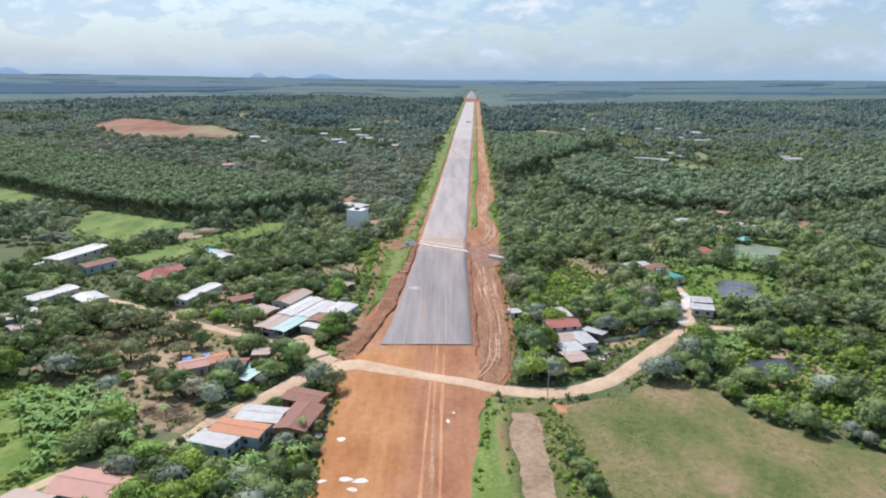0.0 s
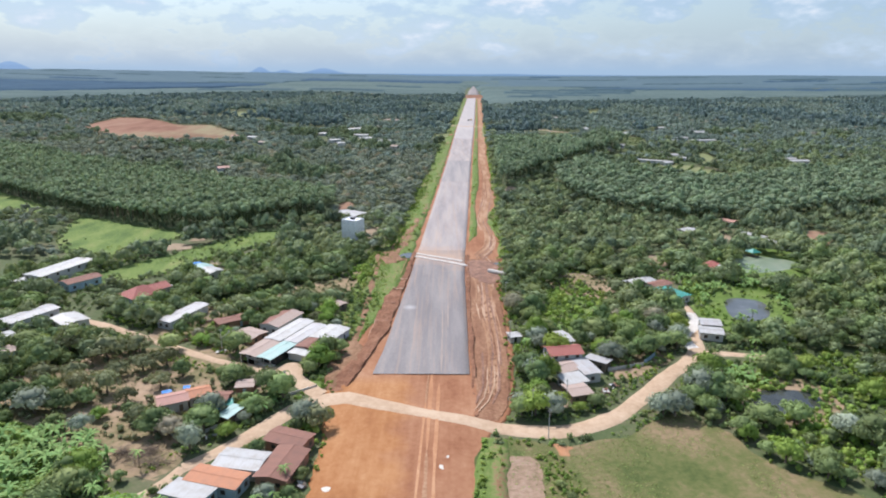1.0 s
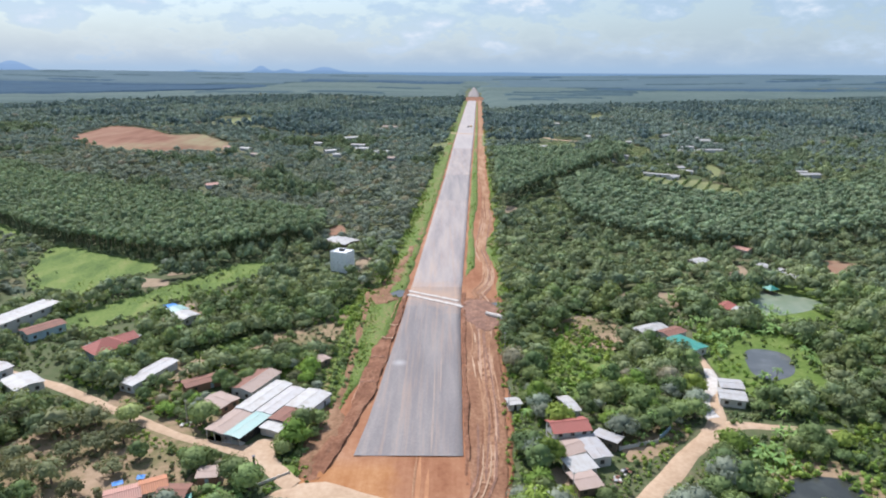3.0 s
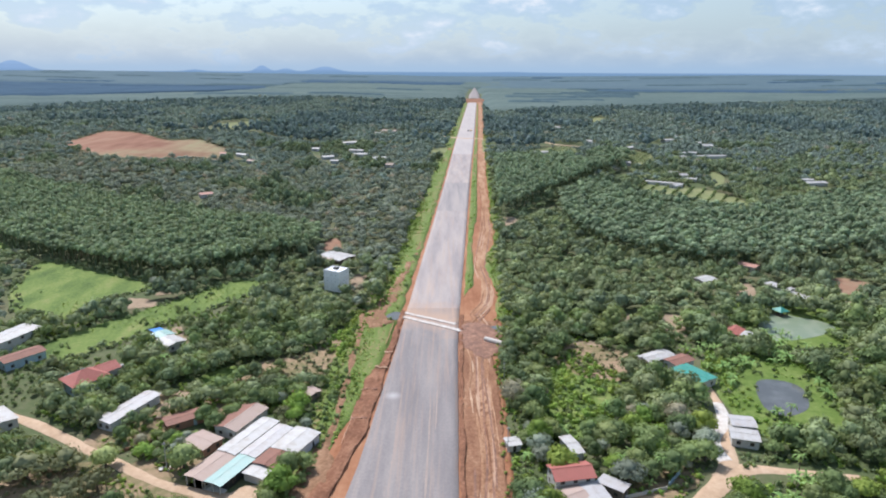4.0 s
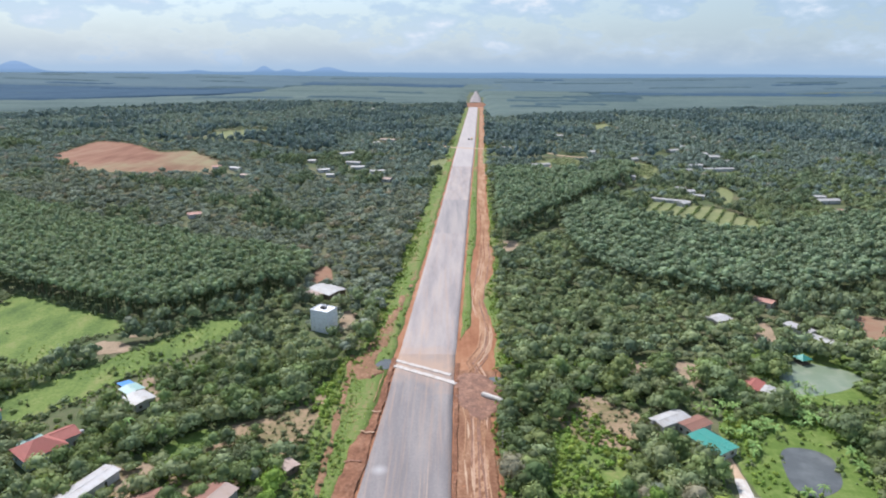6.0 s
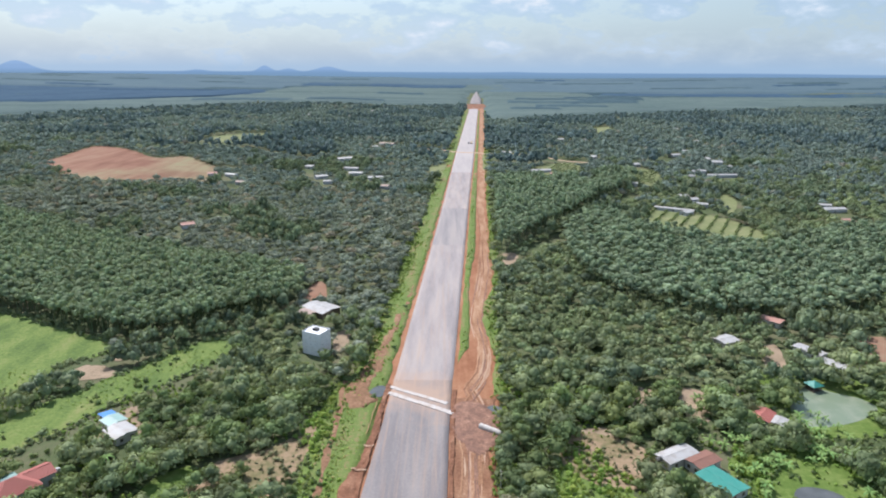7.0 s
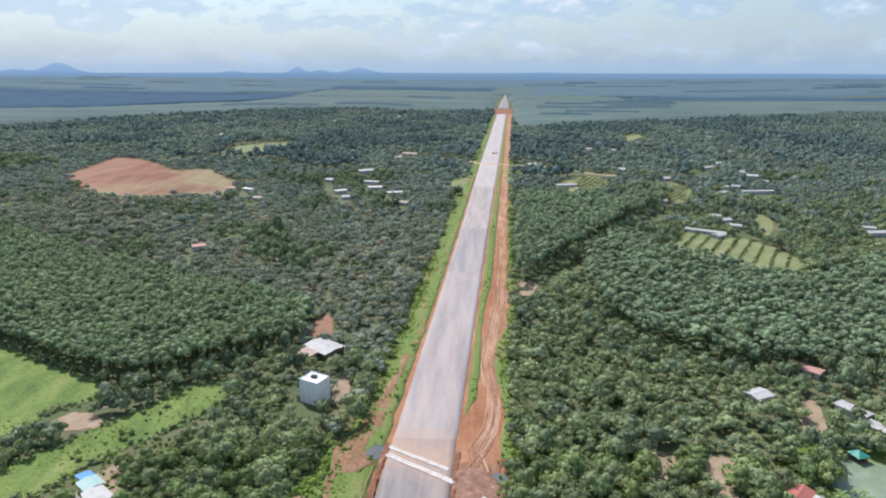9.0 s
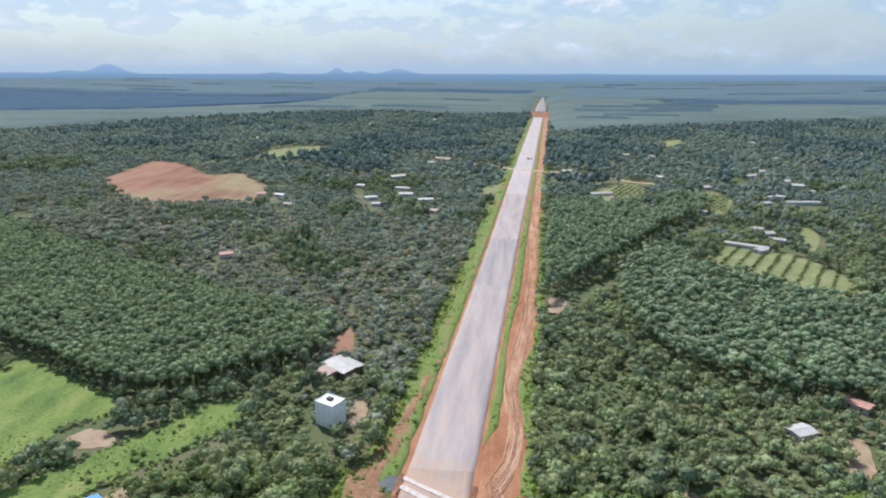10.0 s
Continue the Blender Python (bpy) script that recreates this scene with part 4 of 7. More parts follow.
structure("verge", lofted("verge", list(np.arange(129, 560, 2.0)) + list(np.arange(560, 1650, 15.0)), lambda y: min(verge_left(y), verge_inner(y) - 6), verge_inner, lambda x, y: bed_top(x, y) + 0.12, VERGE, 6, 0.3, 0.15, 13, 1.1),
          "weedy green verge with streaks of bare red soil", "verge")
structure("verge", lofted("verge", list(np.arange(258, 560, 2.0)) + list(np.arange(560, 1600, 15.0)), lambda y: float(pave_right(y)) + 1.6, lambda y: float(np.interp(y, [258, 266, 271, 293, 332, 345, 372, 390, 406, 511, 800, 1600], [15.6, 18.0, 21.0, 22.5, 23.5, 24.5, 27.2, 29.8, 31.4, 37.6, 56.5, 108])), lambda x, y: bed_top(x, y) + 0.1, VERGE, 3, 0.3, 0.12, 14, 0.5),
          "narrow weedy strip between paving and haul road", "verge")
structure("verge", lofted("verge", list(np.arange(-140, 112, 1.5)), lambda y: float(bed_right(y)) - 2.0, lambda y: 15.5 + 0.02 * y, lambda x, y: np.maximum(bed_z(x, y), land_z(x, y)) + 0.18, VERGE, 3, 0.5, 0.12, 15, 1.2),
          "yellowish weedy edge of the road bed", "verge")
patch("bare_strip", [(16.8, 103), (24.6, 102.5), (24.6, 90), (23, 70), (21, 30), (13, 30), (14, 70), (16, 90)], PALE_SOIL, "bare pinkish-brown strip beside the road bed", "ground", 0.22, lambda x, y: max(float(land_z(x, y)), bed_top(x, y) if x < bed_right(y) else 0.0), seed=61, relief=0.1)
patch("bare_spot", [(29, 109), (33, 108), (33, 104.5), (30, 104)], ORANGE_SOIL, "orange bare spot by the lane", "ground", 0.3, seed=62, step=1.2, wobble=2.2, relief=0.2, tuck=0.3)
for k, (px, py, rx, ry) in enumerate(((-24.2, 93.5, 0.9, 0.7), (-26.4, 81, 1.3, 0.5), (-21.1, 81.3, 1.5, 0.6), (-17.8, 80.6, 1.7, 0.7), (-19.2, 78.6, 1.0, 0.5), (1.5, 100, 0.5, 0.7), (3.0, 103.3, 0.4, 0.5))):
    ring = [(px + rx * math.cos(a) * (1 + 0.25 * math.sin(3 * a + k)), py + ry * math.sin(a)) for a in np.arange(0, 6.28, 0.7)]
    patch("lime_patch", ring, LIME_SPILL, "small patch of spilled white lime", "ground", 0.05, bed_top, 0.6, 0.5, 70 + k)
for k, ring in enumerate(([(25.5, 229), (29, 231), (32, 229.5), (33, 225), (30, 222.8), (27, 225)], [(-20.5, 238), (-17, 242), (-13.5, 241), (-13.2, 237.5), (-15.5, 234.5), (-18.5, 236)])):
    patch("puddle", ring, POND_WATER, "shallow grey puddle at the culvert", "puddle", 0.3, bed_z, 2.0, 0.2, 80 + k)
structure("crossing_road", ribbon("crossing_road", [(-60, 850, 6), (-1.5, 832, 7), (24, 808, 8), (78, 797, 8), (98, 793, 7), (125, 785, 7), (157, 761, 6), (172, 742, 5), (220, 722, 4)], 7, lambda x, y: float(np.maximum(bed_z(x, y), land_z(x, y))), SAND_ROAD, 0.5, 6, 0.4, 90), "pale side road crossing the works", "road")
STREAK = [(-31.5, 246), (-30.3, 228), (-29.6, 212), (-29.3, 197), (-28.7, 177), (-28.7, 163), (-30.4, 150), (-32, 141)]
structure("trodden_streak", ribbon("trodden_streak", [(p[0] + 0.7 * noise.noise((0.0, p[1] * 0.09, 4)), p[1], 2.3 + 1.5 * noise.noise((0.0, p[1] * 0.13, 9))) for p in fine_line(STREAK, 3.0)], 2, lambda x, y: bed_top(x, y) + 0.2, DULL_SOIL, 0.12, 4, 0.75, 941, 1.2),
          "bare reddish streak trodden along the weedy verge", "track")
patch("bare_bank", [(-30, 229), (-29.5, 244), (-26, 256), (-21, 252), (-19.5, 242), (-16.5, 234), (-21, 229)], DULL_SOIL, "bare churned red soil beside the culvert", "ground", 0.36, lambda x, y: max(bed_top(x, y), float(land_z(x, y))), 1.5, 2.0, 66, 0.7, 0.6)
patch("bare_bank", [(-25.5, 254), (-22.5, 268), (-18.6, 289), (-13.4, 315), (-11.2, 334), (-8.6, 341), (-10.4, 312), (-13.8, 284), (-16.4, 262), (-18, 250)], DULL_SOIL, "bare brown strip along the paving's edge", "ground", 0.3, lambda x, y: max(bed_top(x, y), float(land_z(x, y))), 2.0, 1.6, 67, 0.5, 0.5)
patch("bare_bank", [(-36, 150), (-33, 158), (-29, 160), (-25.5, 152), (-26, 140), (-30, 130), (-34, 130), (-35, 138)], DULL_SOIL, "bare brown slope beside the long sheds", "ground", 0.4, lambda x, y: max(bed_top(x, y), float(land_z(x, y))), 2.0, 1.6, 64, 0.4, 0.7)
structure("verge", lofted("verge", list(np.arange(238, 560, 2.0)) + list(np.arange(560, 1600, 15.0)), lambda y: float(np.interp(y, [238, 252, 268, 281, 300, 318, 335, 368, 392, 440, 511, 640, 800, 1600], [29.5, 31.0, 33.0, 31.0, 29.0, 31.6, 37.0, 41.6, 40.6, 44.2, 47.2, 57, 68.5, 121])), lambda y: float(bed_right(y)) + 3.5, lambda x, y: max(bed_top(x, y), float(land_z(x, y))) + 0.16, VERGE, 4, 0.3, 0.15, 18, 0.9),
          "weedy edge between the haul road and the trees", "verge")


# ---- houses ----
FOOTPRINTS = []


def part(name, bm, mat, parent, label=""):
    """Links a bmesh as one mesh object under a thing or a part."""
    bmesh.ops.remove_doubles(bm, verts=bm.verts[:], dist=0.0005)
    me = bpy.data.meshes.new(name)
    bm.to_mesh(me)
    bm.free()
    me.materials.append(mat)
    ob = new(name, me)
    ob.parent = parent
    if label:
        ob["label"] = label
    return ob


def add_box(bm, x0, x1, y0, y1, z0, z1):
    v = [bm.verts.new(p) for p in ((x0, y0, z0), (x1, y0, z0), (x1, y1, z0), (x0, y1, z0), (x0, y0, z1), (x1, y0, z1), (x1, y1, z1), (x0, y1, z1))]
    for f in ((0, 3, 2, 1), (4, 5, 6, 7), (0, 1, 5, 4), (1, 2, 6, 5), (2, 3, 7, 6), (3, 0, 4, 7)):
        bm.faces.new([v[i] for i in f])
    return v


def box_mesh(*size, bevel=0.0):
    bm = bmesh.new()
    add_box(bm, *size)
    if bevel:
        bmesh.ops.bevel(bm, geom=bm.edges[:], offset=bevel, segments=1, affect="EDGES")
    return bm


def slab(bm, corners, thick):
    """A flat plate over four corners, thick downwards."""
    top = [bm.verts.new(c) for c in corners]
    low = [bm.verts.new((c[0], c[1], c[2] - thick)) for c in corners]
    bm.faces.new(top)
    bm.faces.new(low[::-1])
    for i in range(4):
        j = (i + 1) % 4
        bm.faces.new((top[i], low[i], low[j], top[j]))


def wall_panel(bm, length, height, thick, openings, put):
    """One wall with true openings (x0, x1, z0, z1), laid along local x and placed by put(x, depth, z)."""
    xs = sorted({0.0, length, *(v for o in openings for v in o[:2])})
    zs = sorted({0.0, height, *(v for o in openings for v in o[2:])})
    for x0, x1 in zip(xs, xs[1:]):
        for z0, z1 in zip(zs, zs[1:]):
            mx, mz = (x0 + x1) / 2, (z0 + z1) / 2
            if any(o[0] < mx < o[1] and o[2] < mz < o[3] for o in openings):
                continue
            v = [bm.verts.new(put(*p)) for p in ((x0, 0, z0), (x1, 0, z0), (x1, thick, z0), (x0, thick, z0), (x0, 0, z1), (x1, 0, z1), (x1, thick, z1), (x0, thick, z1))]
            for f in ((0, 3, 2, 1), (4, 5, 6, 7), (0, 1, 5, 4), (1, 2, 6, 5), (2, 3, 7, 6), (3, 0, 4, 7)):
                bm.faces.new([v[i] for i in f])


def house(cx, cy, ln, wd, head, h, roof_mat, wall_mat, label, shape="gable", pitch=0.22, over=0.5, posts=0, windows=2, storeys=1, name="house", group="village houses", back_mat=None, open_front=False, ahead=None, end_porch=0.0):
    """A house or shed: walls with openings, roof sheets with an overhang, doors, windows and porch posts."""
    FOOTPRINTS.append((cx, cy, ln, wd, head, (0.5 if cy < 135 else 2.5) if ahead is None else ahead))
    rnd = random.Random(int(cx * 7 + cy * 13))
    top = tagged(new(name), label, "house" if name != "shed" else "shed", group)
    run, rise = math.cos(radians(head)), STATION * math.sin(radians(head))
    longer = math.hypot(run, rise)
    ln, wd = ln * longer, wd * STATION / longer
    top.matrix_world = spot(cx, cy, float(land_z(cx, cy)) + 0.05, math.degrees(math.atan2(rise, run)))
    a, b = ln / 2, wd / 2
    t = 0.15
    sides = (("front", lambda x, d, z: (-a + x, -b + d, z), ln), ("back", lambda x, d, z: (a - x, b - d, z), ln),
             ("left", lambda x, d, z: (-a + d, b - t - x, z), wd - 2 * t), ("right", lambda x, d, z: (a - d, -b + t + x, z), wd - 2 * t))
    for side, put, length in sides:
        holes, panes, doors = [], [], []
        if open_front and side == "front":
            bay = length / max(2, round(length / 3))
            holes = [(k * bay + 0.25, (k + 1) * bay - 0.25, 0.0, h * 0.82) for k in range(max(2, round(length / 3)))]
        else:
            count = max(0, min(windows, int(length / 2.6)))
            for s in range(storeys):
                z0 = s * h / storeys
                for k in range(count):
                    c = length * (k + 0.5) / count
                    if s == 0 and side in ("front", "right") and k == count // 2:
                        holes.append((c - 0.5, c + 0.5, 0.0, 2.05))
                        doors.append((c, 0.0))
                    else:
                        holes.append((c - 0.55, c + 0.55, z0 + 0.95, z0 + 2.05))
                        panes.append((c, z0 + 0.95))
        bm = bmesh.new()
        wall_panel(bm, length, h, t, holes, put)
        part("wall", bm, wall_mat, top)
        for c, z0 in panes:
            w = bmesh.new()
            wall_panel(w, 1.2, 1.2, 0.05, [(0.1, 0.57, 0.1, 1.1), (0.63, 1.1, 0.1, 1.1)], lambda x, d, z, c=c, z0=z0, put=put: put(c - 0.6 + x, d - 0.03, z0 - 0.05 + z))
            frame_ob = part("window", w, TIMBER, top)
            w = bmesh.new()
            wall_panel(w, 1.06, 1.06, 0.02, [], lambda x, d, z, c=c, z0=z0, put=put: put(c - 0.53 + x, d + 0.07, z0 + 0.02 + z))
            part("pane", w, DARK, frame_ob)
        for c, z0 in doors:
            w = bmesh.new()
            wall_panel(w, 0.98, 2.03, 0.05, [], lambda x, d, z, c=c, put=put: put(c - 0.49 + x, d + 0.06, z))
            part("door", w, rnd.choice((TIMBER, BLUE_WALL, DARK)), top)
    if open_front:
        part("floor", box_mesh(-a + 0.2, a - 0.2, -b + 0.2, b - 0.2, 0.0, 0.08), CONCRETE, top)
    A, B = a + over, b + over
    if shape == "gable":
        ridge = h + pitch * b
        eave = h - pitch * over + 0.02
        for sgn in (-1, 1):
            bm = bmesh.new()
            cs = [(-A - end_porch, sgn * B, eave), (A, sgn * B, eave), (A, sgn * 0.02, ridge), (-A - end_porch, sgn * 0.02, ridge)]
            slab(bm, cs if sgn < 0 else cs[::-1], 0.07)
            part("roof_sheet", bm, roof_mat if sgn < 0 or back_mat is None else back_mat, top)
        part("ridge_cap", box_mesh(-A - 0.05, A + 0.05, -0.22, 0.22, ridge - 0.02, ridge + 0.05, bevel=0.03), roof_mat, top)
        for sgn in (-1, 1):
            bm = bmesh.new()
            tri = [(-b, h), (b, h), (0, ridge - 0.08)]
            f1 = [bm.verts.new((sgn * a, y, z)) for y, z in tri]
            f2 = [bm.verts.new((sgn * (a - t), y, z)) for y, z in tri]
            bm.faces.new(f1)
            bm.faces.new(f2[::-1])
            for i in range(3):
                j = (i + 1) % 3
                bm.faces.new((f1[i], f2[i], f2[j], f1[j]))
            bmesh.ops.recalc_face_normals(bm, faces=bm.faces[:])
            part("gable", bm, wall_mat, top)
    elif shape == "lean":
        bm = bmesh.new()
        slab(bm, [(-A, -B, h + 0.1), (A, -B, h + 0.1), (A, B, h + 0.1 + pitch * 2 * B), (-A, B, h + 0.1 + pitch * 2 * B)], 0.08)
        part("roof_sheet", bm, roof_mat, top)
        bm = bmesh.new()
        add_box(bm, -a, a, b - t, b, h, h + pitch * (B + b) - 0.02)
        part("upper_wall", bm, wall_mat, top)
    elif shape == "hip":
        ridge = h + pitch * 2 * b
        inset = min(a * 0.9, b)
        eave = h - 0.1
        sheets = ([(-A, -B, eave), (A, -B, eave), (A - inset - over, 0, ridge), (-A + inset + over, 0, ridge)],
                  [(A, B, eave), (-A, B, eave), (-A + inset + over, 0, ridge), (A - inset - over, 0, ridge)],
                  [(A, -B, eave), (A, B, eave), (A - inset - over, 0.01, ridge), (A - inset - over, -0.01, ridge)],
                  [(-A, B, eave), (-A, -B, eave), (-A + inset + over, -0.01, ridge), (-A + inset + over, 0.01, ridge)])
        for s in sheets:
            bm = bmesh.new()
            slab(bm, s, 0.08)
            part("roof_sheet", bm, roof_mat, top)
    else:
        part("roof_slab", box_mesh(-a - 0.1, a + 0.1, -b - 0.1, b + 0.1, h, h + 0.18, bevel=0.03), roof_mat, top)
        for box in ((-a, a, -b, -b + 0.15), (-a, a, b - 0.15, b), (-a, -a + 0.15, -b + 0.15, b - 0.15), (a - 0.15, a, -b + 0.15, b - 0.15)):
            part("parapet", box_mesh(*box, h + 0.18, h + 0.6), wall_mat, top)
    if end_porch:
        for k in range(3):
            y0 = -b + 0.15 + (wd - 0.3) * k / 2
            part("post", box_mesh(-A - end_porch + 0.3, -A - end_porch + 0.5, y0 - 0.1, y0 + 0.1, 0.0, h - 0.12), WHITE_WALL, top)
        part("step", box_mesh(-A - end_porch + 0.1, -a - 0.02, -b, b, 0.0, 0.12), CONCRETE, top)
    if posts:
        depth = 2.2
        bm = bmesh.new()
        slab(bm, [(-A, -b - depth, h - 0.55), (A, -b - depth, h - 0.55), (A, -b - 0.05, h - 0.12), (-A, -b - 0.05, h - 0.12)], 0.06)
        part("porch_roof", bm, roof_mat, top)
        for k in range(posts):
            x = -a + 0.2 + (ln - 0.4) * k / (posts - 1)
            part("post", box_mesh(x - 0.09, x + 0.09, -b - depth + 0.15, -b - depth + 0.33, 0.0, h - 0.55), WHITE_WALL, top)
        part("step", box_mesh(-a, a, -b - depth, -b - 0.02, 0.0, 0.15, bevel=0.02), CONCRETE, top)
    return top


# the row of long sheds beside the road
house(-57.6, 149.0, 8.6, 5.6, 60, 3.2, TAN_ROOF, WHITE_WALL, "long low house with a faded tan sheet roof", pitch=0.1, end_porch=2.6)
house(-51.9, 159.2, 15.5, 5.4, 60, 3.5, WHITE_ROOF, WHITE_WALL, "long shed with a clean white sheet roof", pitch=0.1, name="shed")
# solid walls coloured near-black for the shade behind an open veranda
house(-52.1, 147.2, 8.6, 5.2, 60, 3.1, TEAL_ROOF, DARK, "long low house with a pale teal roof", pitch=0.1, end_porch=2.4)
house(-46.0, 157.4, 13.5, 4.6, 60, 3.3, GREY_ROOF, WHITE_WALL, "narrow shed with a weathered white roof", pitch=0.1, name="shed")
house(-42.0, 150.6, 6.0, 7.0, 60, 3.1, BROWN_ROOF, BRICK_WALL, "small house with a rusty brown roof", pitch=0.12)
house(-44.9, 146.4, 3.2, 6.0, 60, 2.6, WHITE_ROOF, WHITE_WALL, "open white-roofed porch on slender posts", pitch=0.06, windows=0, open_front=True, name="shed")
house(-37.6, 157.6, 9.5, 7.6, 60, 3.3, WHITE_ROOF, PLASTER, "grey-walled house with a pale sheet roof", pitch=0.1)
house(-57.6, 167.4, 12.0, 7.6, 62, 3.4, TAN_ROOF, WHITE_WALL, "house with a tan and rust gabled roof", pitch=0.2, back_mat=BROWN_ROOF)
house(-65.3, 157.9, 8.0, 5.6, 156, 2.8, TAN_ROOF, BRICK_WALL, "low outbuilding with a pale weathered roof", pitch=0.12, name="shed")
house(-76.2, 168.0, 10.0, 4.4, 30, 2.8, BROWN_ROOF, BRICK_WALL, "brick shed with a dull brown roof", pitch=0.12, name="shed")
house(-39.5, 182.0, 4.4, 3.6, 146, 2.4, TAN_ROOF, TIMBER, "tiny timber hut among shrubs", windows=1, name="shed", pitch=0.2)
# village to the west
house(-95.9, 172.1, 16.0, 5.4, 63, 3.2, GREY_ROOF, PLASTER, "long grey shed with a white sheet roof", pitch=0.14, name="shed")
house(-120.0, 186.4, 10.5, 9.0, 45, 4.2, RED_ROOF, BLUE_WALL, "house with a bright red hipped roof", "hip", 0.3)
house(-116.6, 192.0, 6.0, 6.5, 45, 4.4, RED_ROOF, WHITE_WALL, "gabled wing with a bright red roof", pitch=0.4, ahead=1)
house(-126.0, 190.0, 6.0, 4.0, 45, 3.0, TEAL_ROOF, BLUE_WALL, "low annex with a pale teal roof", pitch=0.12, ahead=1)
house(-169.5, 209.4, 22.0, 9.0, 66, 5.6, WHITE_ROOF, WHITE_WALL, "large two-storey white building with a pale roof", pitch=0.08, windows=5, storeys=2)
house(-178.0, 202.0, 8.0, 6.0, 66, 3.2, WHITE_ROOF, WHITE_WALL, "low white annex beside the large building", pitch=0.1)
house(-154.8, 201.2, 12.0, 6.4, 48, 3.6, BROWN_ROOF, BLUE_WALL, "pale blue-grey house with a dull brown roof", pitch=0.2, windows=3)
house(-151.6, 169.1, 15.0, 7.0, 56, 3.6, GREY_ROOF, PLASTER, "long grey house with a weathered sheet roof", pitch=0.14, windows=3)
house(-134.5, 166.5, 10.5, 7.0, 150, 3.2, WHITE_ROOF, WHITE_WALL, "white-roofed house by the village lane", pitch=0.14)
house(-141.0, 145.5, 10.0, 5.4, 42, 3.0, TAN_ROOF, BLUE_WALL, "small house with a pale faded roof", pitch=0.14)
house(-150.0, 153.0, 9.0, 6.0, 42, 3.0, WHITE_ROOF, BLUE_WALL, "small white-roofed house under trees", pitch=0.14)
house(-104.0, 212.5, 8.0, 6.4, 150, 3.2, WHITE_ROOF, WHITE_WALL, "small white-roofed house among trees", pitch=0.16)
house(-110.0, 218.0, 6.0, 5.0, 150, 3.0, TEAL_ROOF, WHITE_WALL, "small house with a pale teal roof", pitch=0.16)
house(-114.0, 221.0, 4.0, 3.4, 150, 2.6, BLUE_TARP, TIMBER, "small lean-to with a blue roof", "lean", 0.1, name="shed")
# the lower hamlet
house(-73.4, 121.6, 7.0, 4.6, 22, 3.2, PINK_ROOF, WHITE_WALL, "small house with a faded red roof", pitch=0.25)
house(-67.5, 124.6, 5.4, 4.4, 22, 3.2, ORANGE_ROOF, WHITE_WALL, "small house with an orange-red roof", pitch=0.25)
house(-61.6, 122.6, 6.6, 4.4, 0, 3.0, BROWN_ROOF, BRICK_WALL, "brown-roofed house with a blue awning", pitch=0.2)
house(-56.0, 129.1, 4.6, 3.4, 5, 2.8, TAN_ROOF, BRICK_WALL, "little brick hut with a flat tan roof", pitch=0.08, name="shed", windows=1)
house(-55.5, 117.0, 5.0, 3.2, 62, 2.6, TEAL_ROOF, TIMBER, "low shack with a pale teal sheet roof", pitch=0.1, name="shed", windows=1)
house(-45.4, 99.4, 10.6, 5.4, 172, 3.2, WHITE_ROOF, WHITE_WALL, "house with a broad white sheet roof", pitch=0.12)
house(-48.9, 94.2, 12.4, 4.4, 168, 3.2, ORANGE_ROOF, BLUE_WALL, "long house with a rusty orange roof", pitch=0.12)
house(-53.4, 90.4, 9.6, 4.6, 166, 2.9, WHITE_ROOF, BLUE_WALL, "lean-to with a pale sheet roof", "lean", 0.08, name="shed")
house(-35.6, 98.4, 9.6, 7.4, 74, 3.2, BROWN_ROOF, BRICK_WALL, "brown-roofed house beside the road bed", pitch=0.16)
house(-36.6, 107.0, 10.0, 5.0, 164, 3.0, BROWN_ROOF, BRICK_WALL, "low house with a dark brown roof", pitch=0.14)
house(-73.0, 77.0, 15.0, 6.5, 170, 3.0, PINK_ROOF, WHITE_WALL, "long house with a faded pinkish-red roof", pitch=0.2)
house(-84.0, 72.0, 9.0, 6.0, 170, 2.9, TAN_ROOF, WHITE_WALL, "house with a pale tan roof by the lane", pitch=0.16)
# east of the road
house(40.4, 144.8, 10.6, 5.4, 8, 4.8, RED_ROOF, WHITE_WALL, "white two-storey house with a red tiled roof", pitch=0.35, windows=3, storeys=2)
house(39.4, 138.6, 6.4, 5.6, 20, 3.0, TAN_ROOF, WHITE_WALL, "low annex with a curved tan roof", pitch=0.16)
house(46.0, 138.4, 8.2, 5.0, 108, 3.2, GREY_ROOF, WHITE_WALL, "annex with a pale blue-white sheet roof", pitch=0.08)
house(40.6, 132.4, 6.8, 4.4, 15, 2.8, WHITE_ROOF, WHITE_WALL, "low lean-to with a whitish roof", "lean", 0.05, name="shed")
house(40.6, 127.4, 6.0, 5.4, 12, 2.8, TAN_ROOF, TIMBER, "outbuilding with a pale weathered roof", pitch=0.1, name="shed")
house(51.2, 142.6, 6.4, 3.6, 150, 2.8, GREY_ROOF, TIMBER, "small grey-roofed shed beside the house", "lean", 0.08, name="shed")
house(26.6, 158.6, 3.6, 3.0, 10, 2.4, WHITE_ROOF, WHITE_WALL, "tiny white-roofed hut by the haul road", windows=1, name="shed", pitch=0.1)
house(43.6, 157.0, 3.0, 7.0, 12, 2.8, WHITE_ROOF, WHITE_WALL, "narrow white-roofed shelter under trees", windows=1, name="shed", pitch=0.12)
house(87.4, 203.4, 12.3, 4.8, 24, 3.4, WHITE_ROOF, WHITE_WALL, "house with a white sheet roof among trees", pitch=0.14, ahead=8)
house(95.0, 201.0, 9.4, 4.8, 24, 3.3, BROWN_ROOF, WHITE_WALL, "house with a rusty brown roof", pitch=0.16, ahead=8)
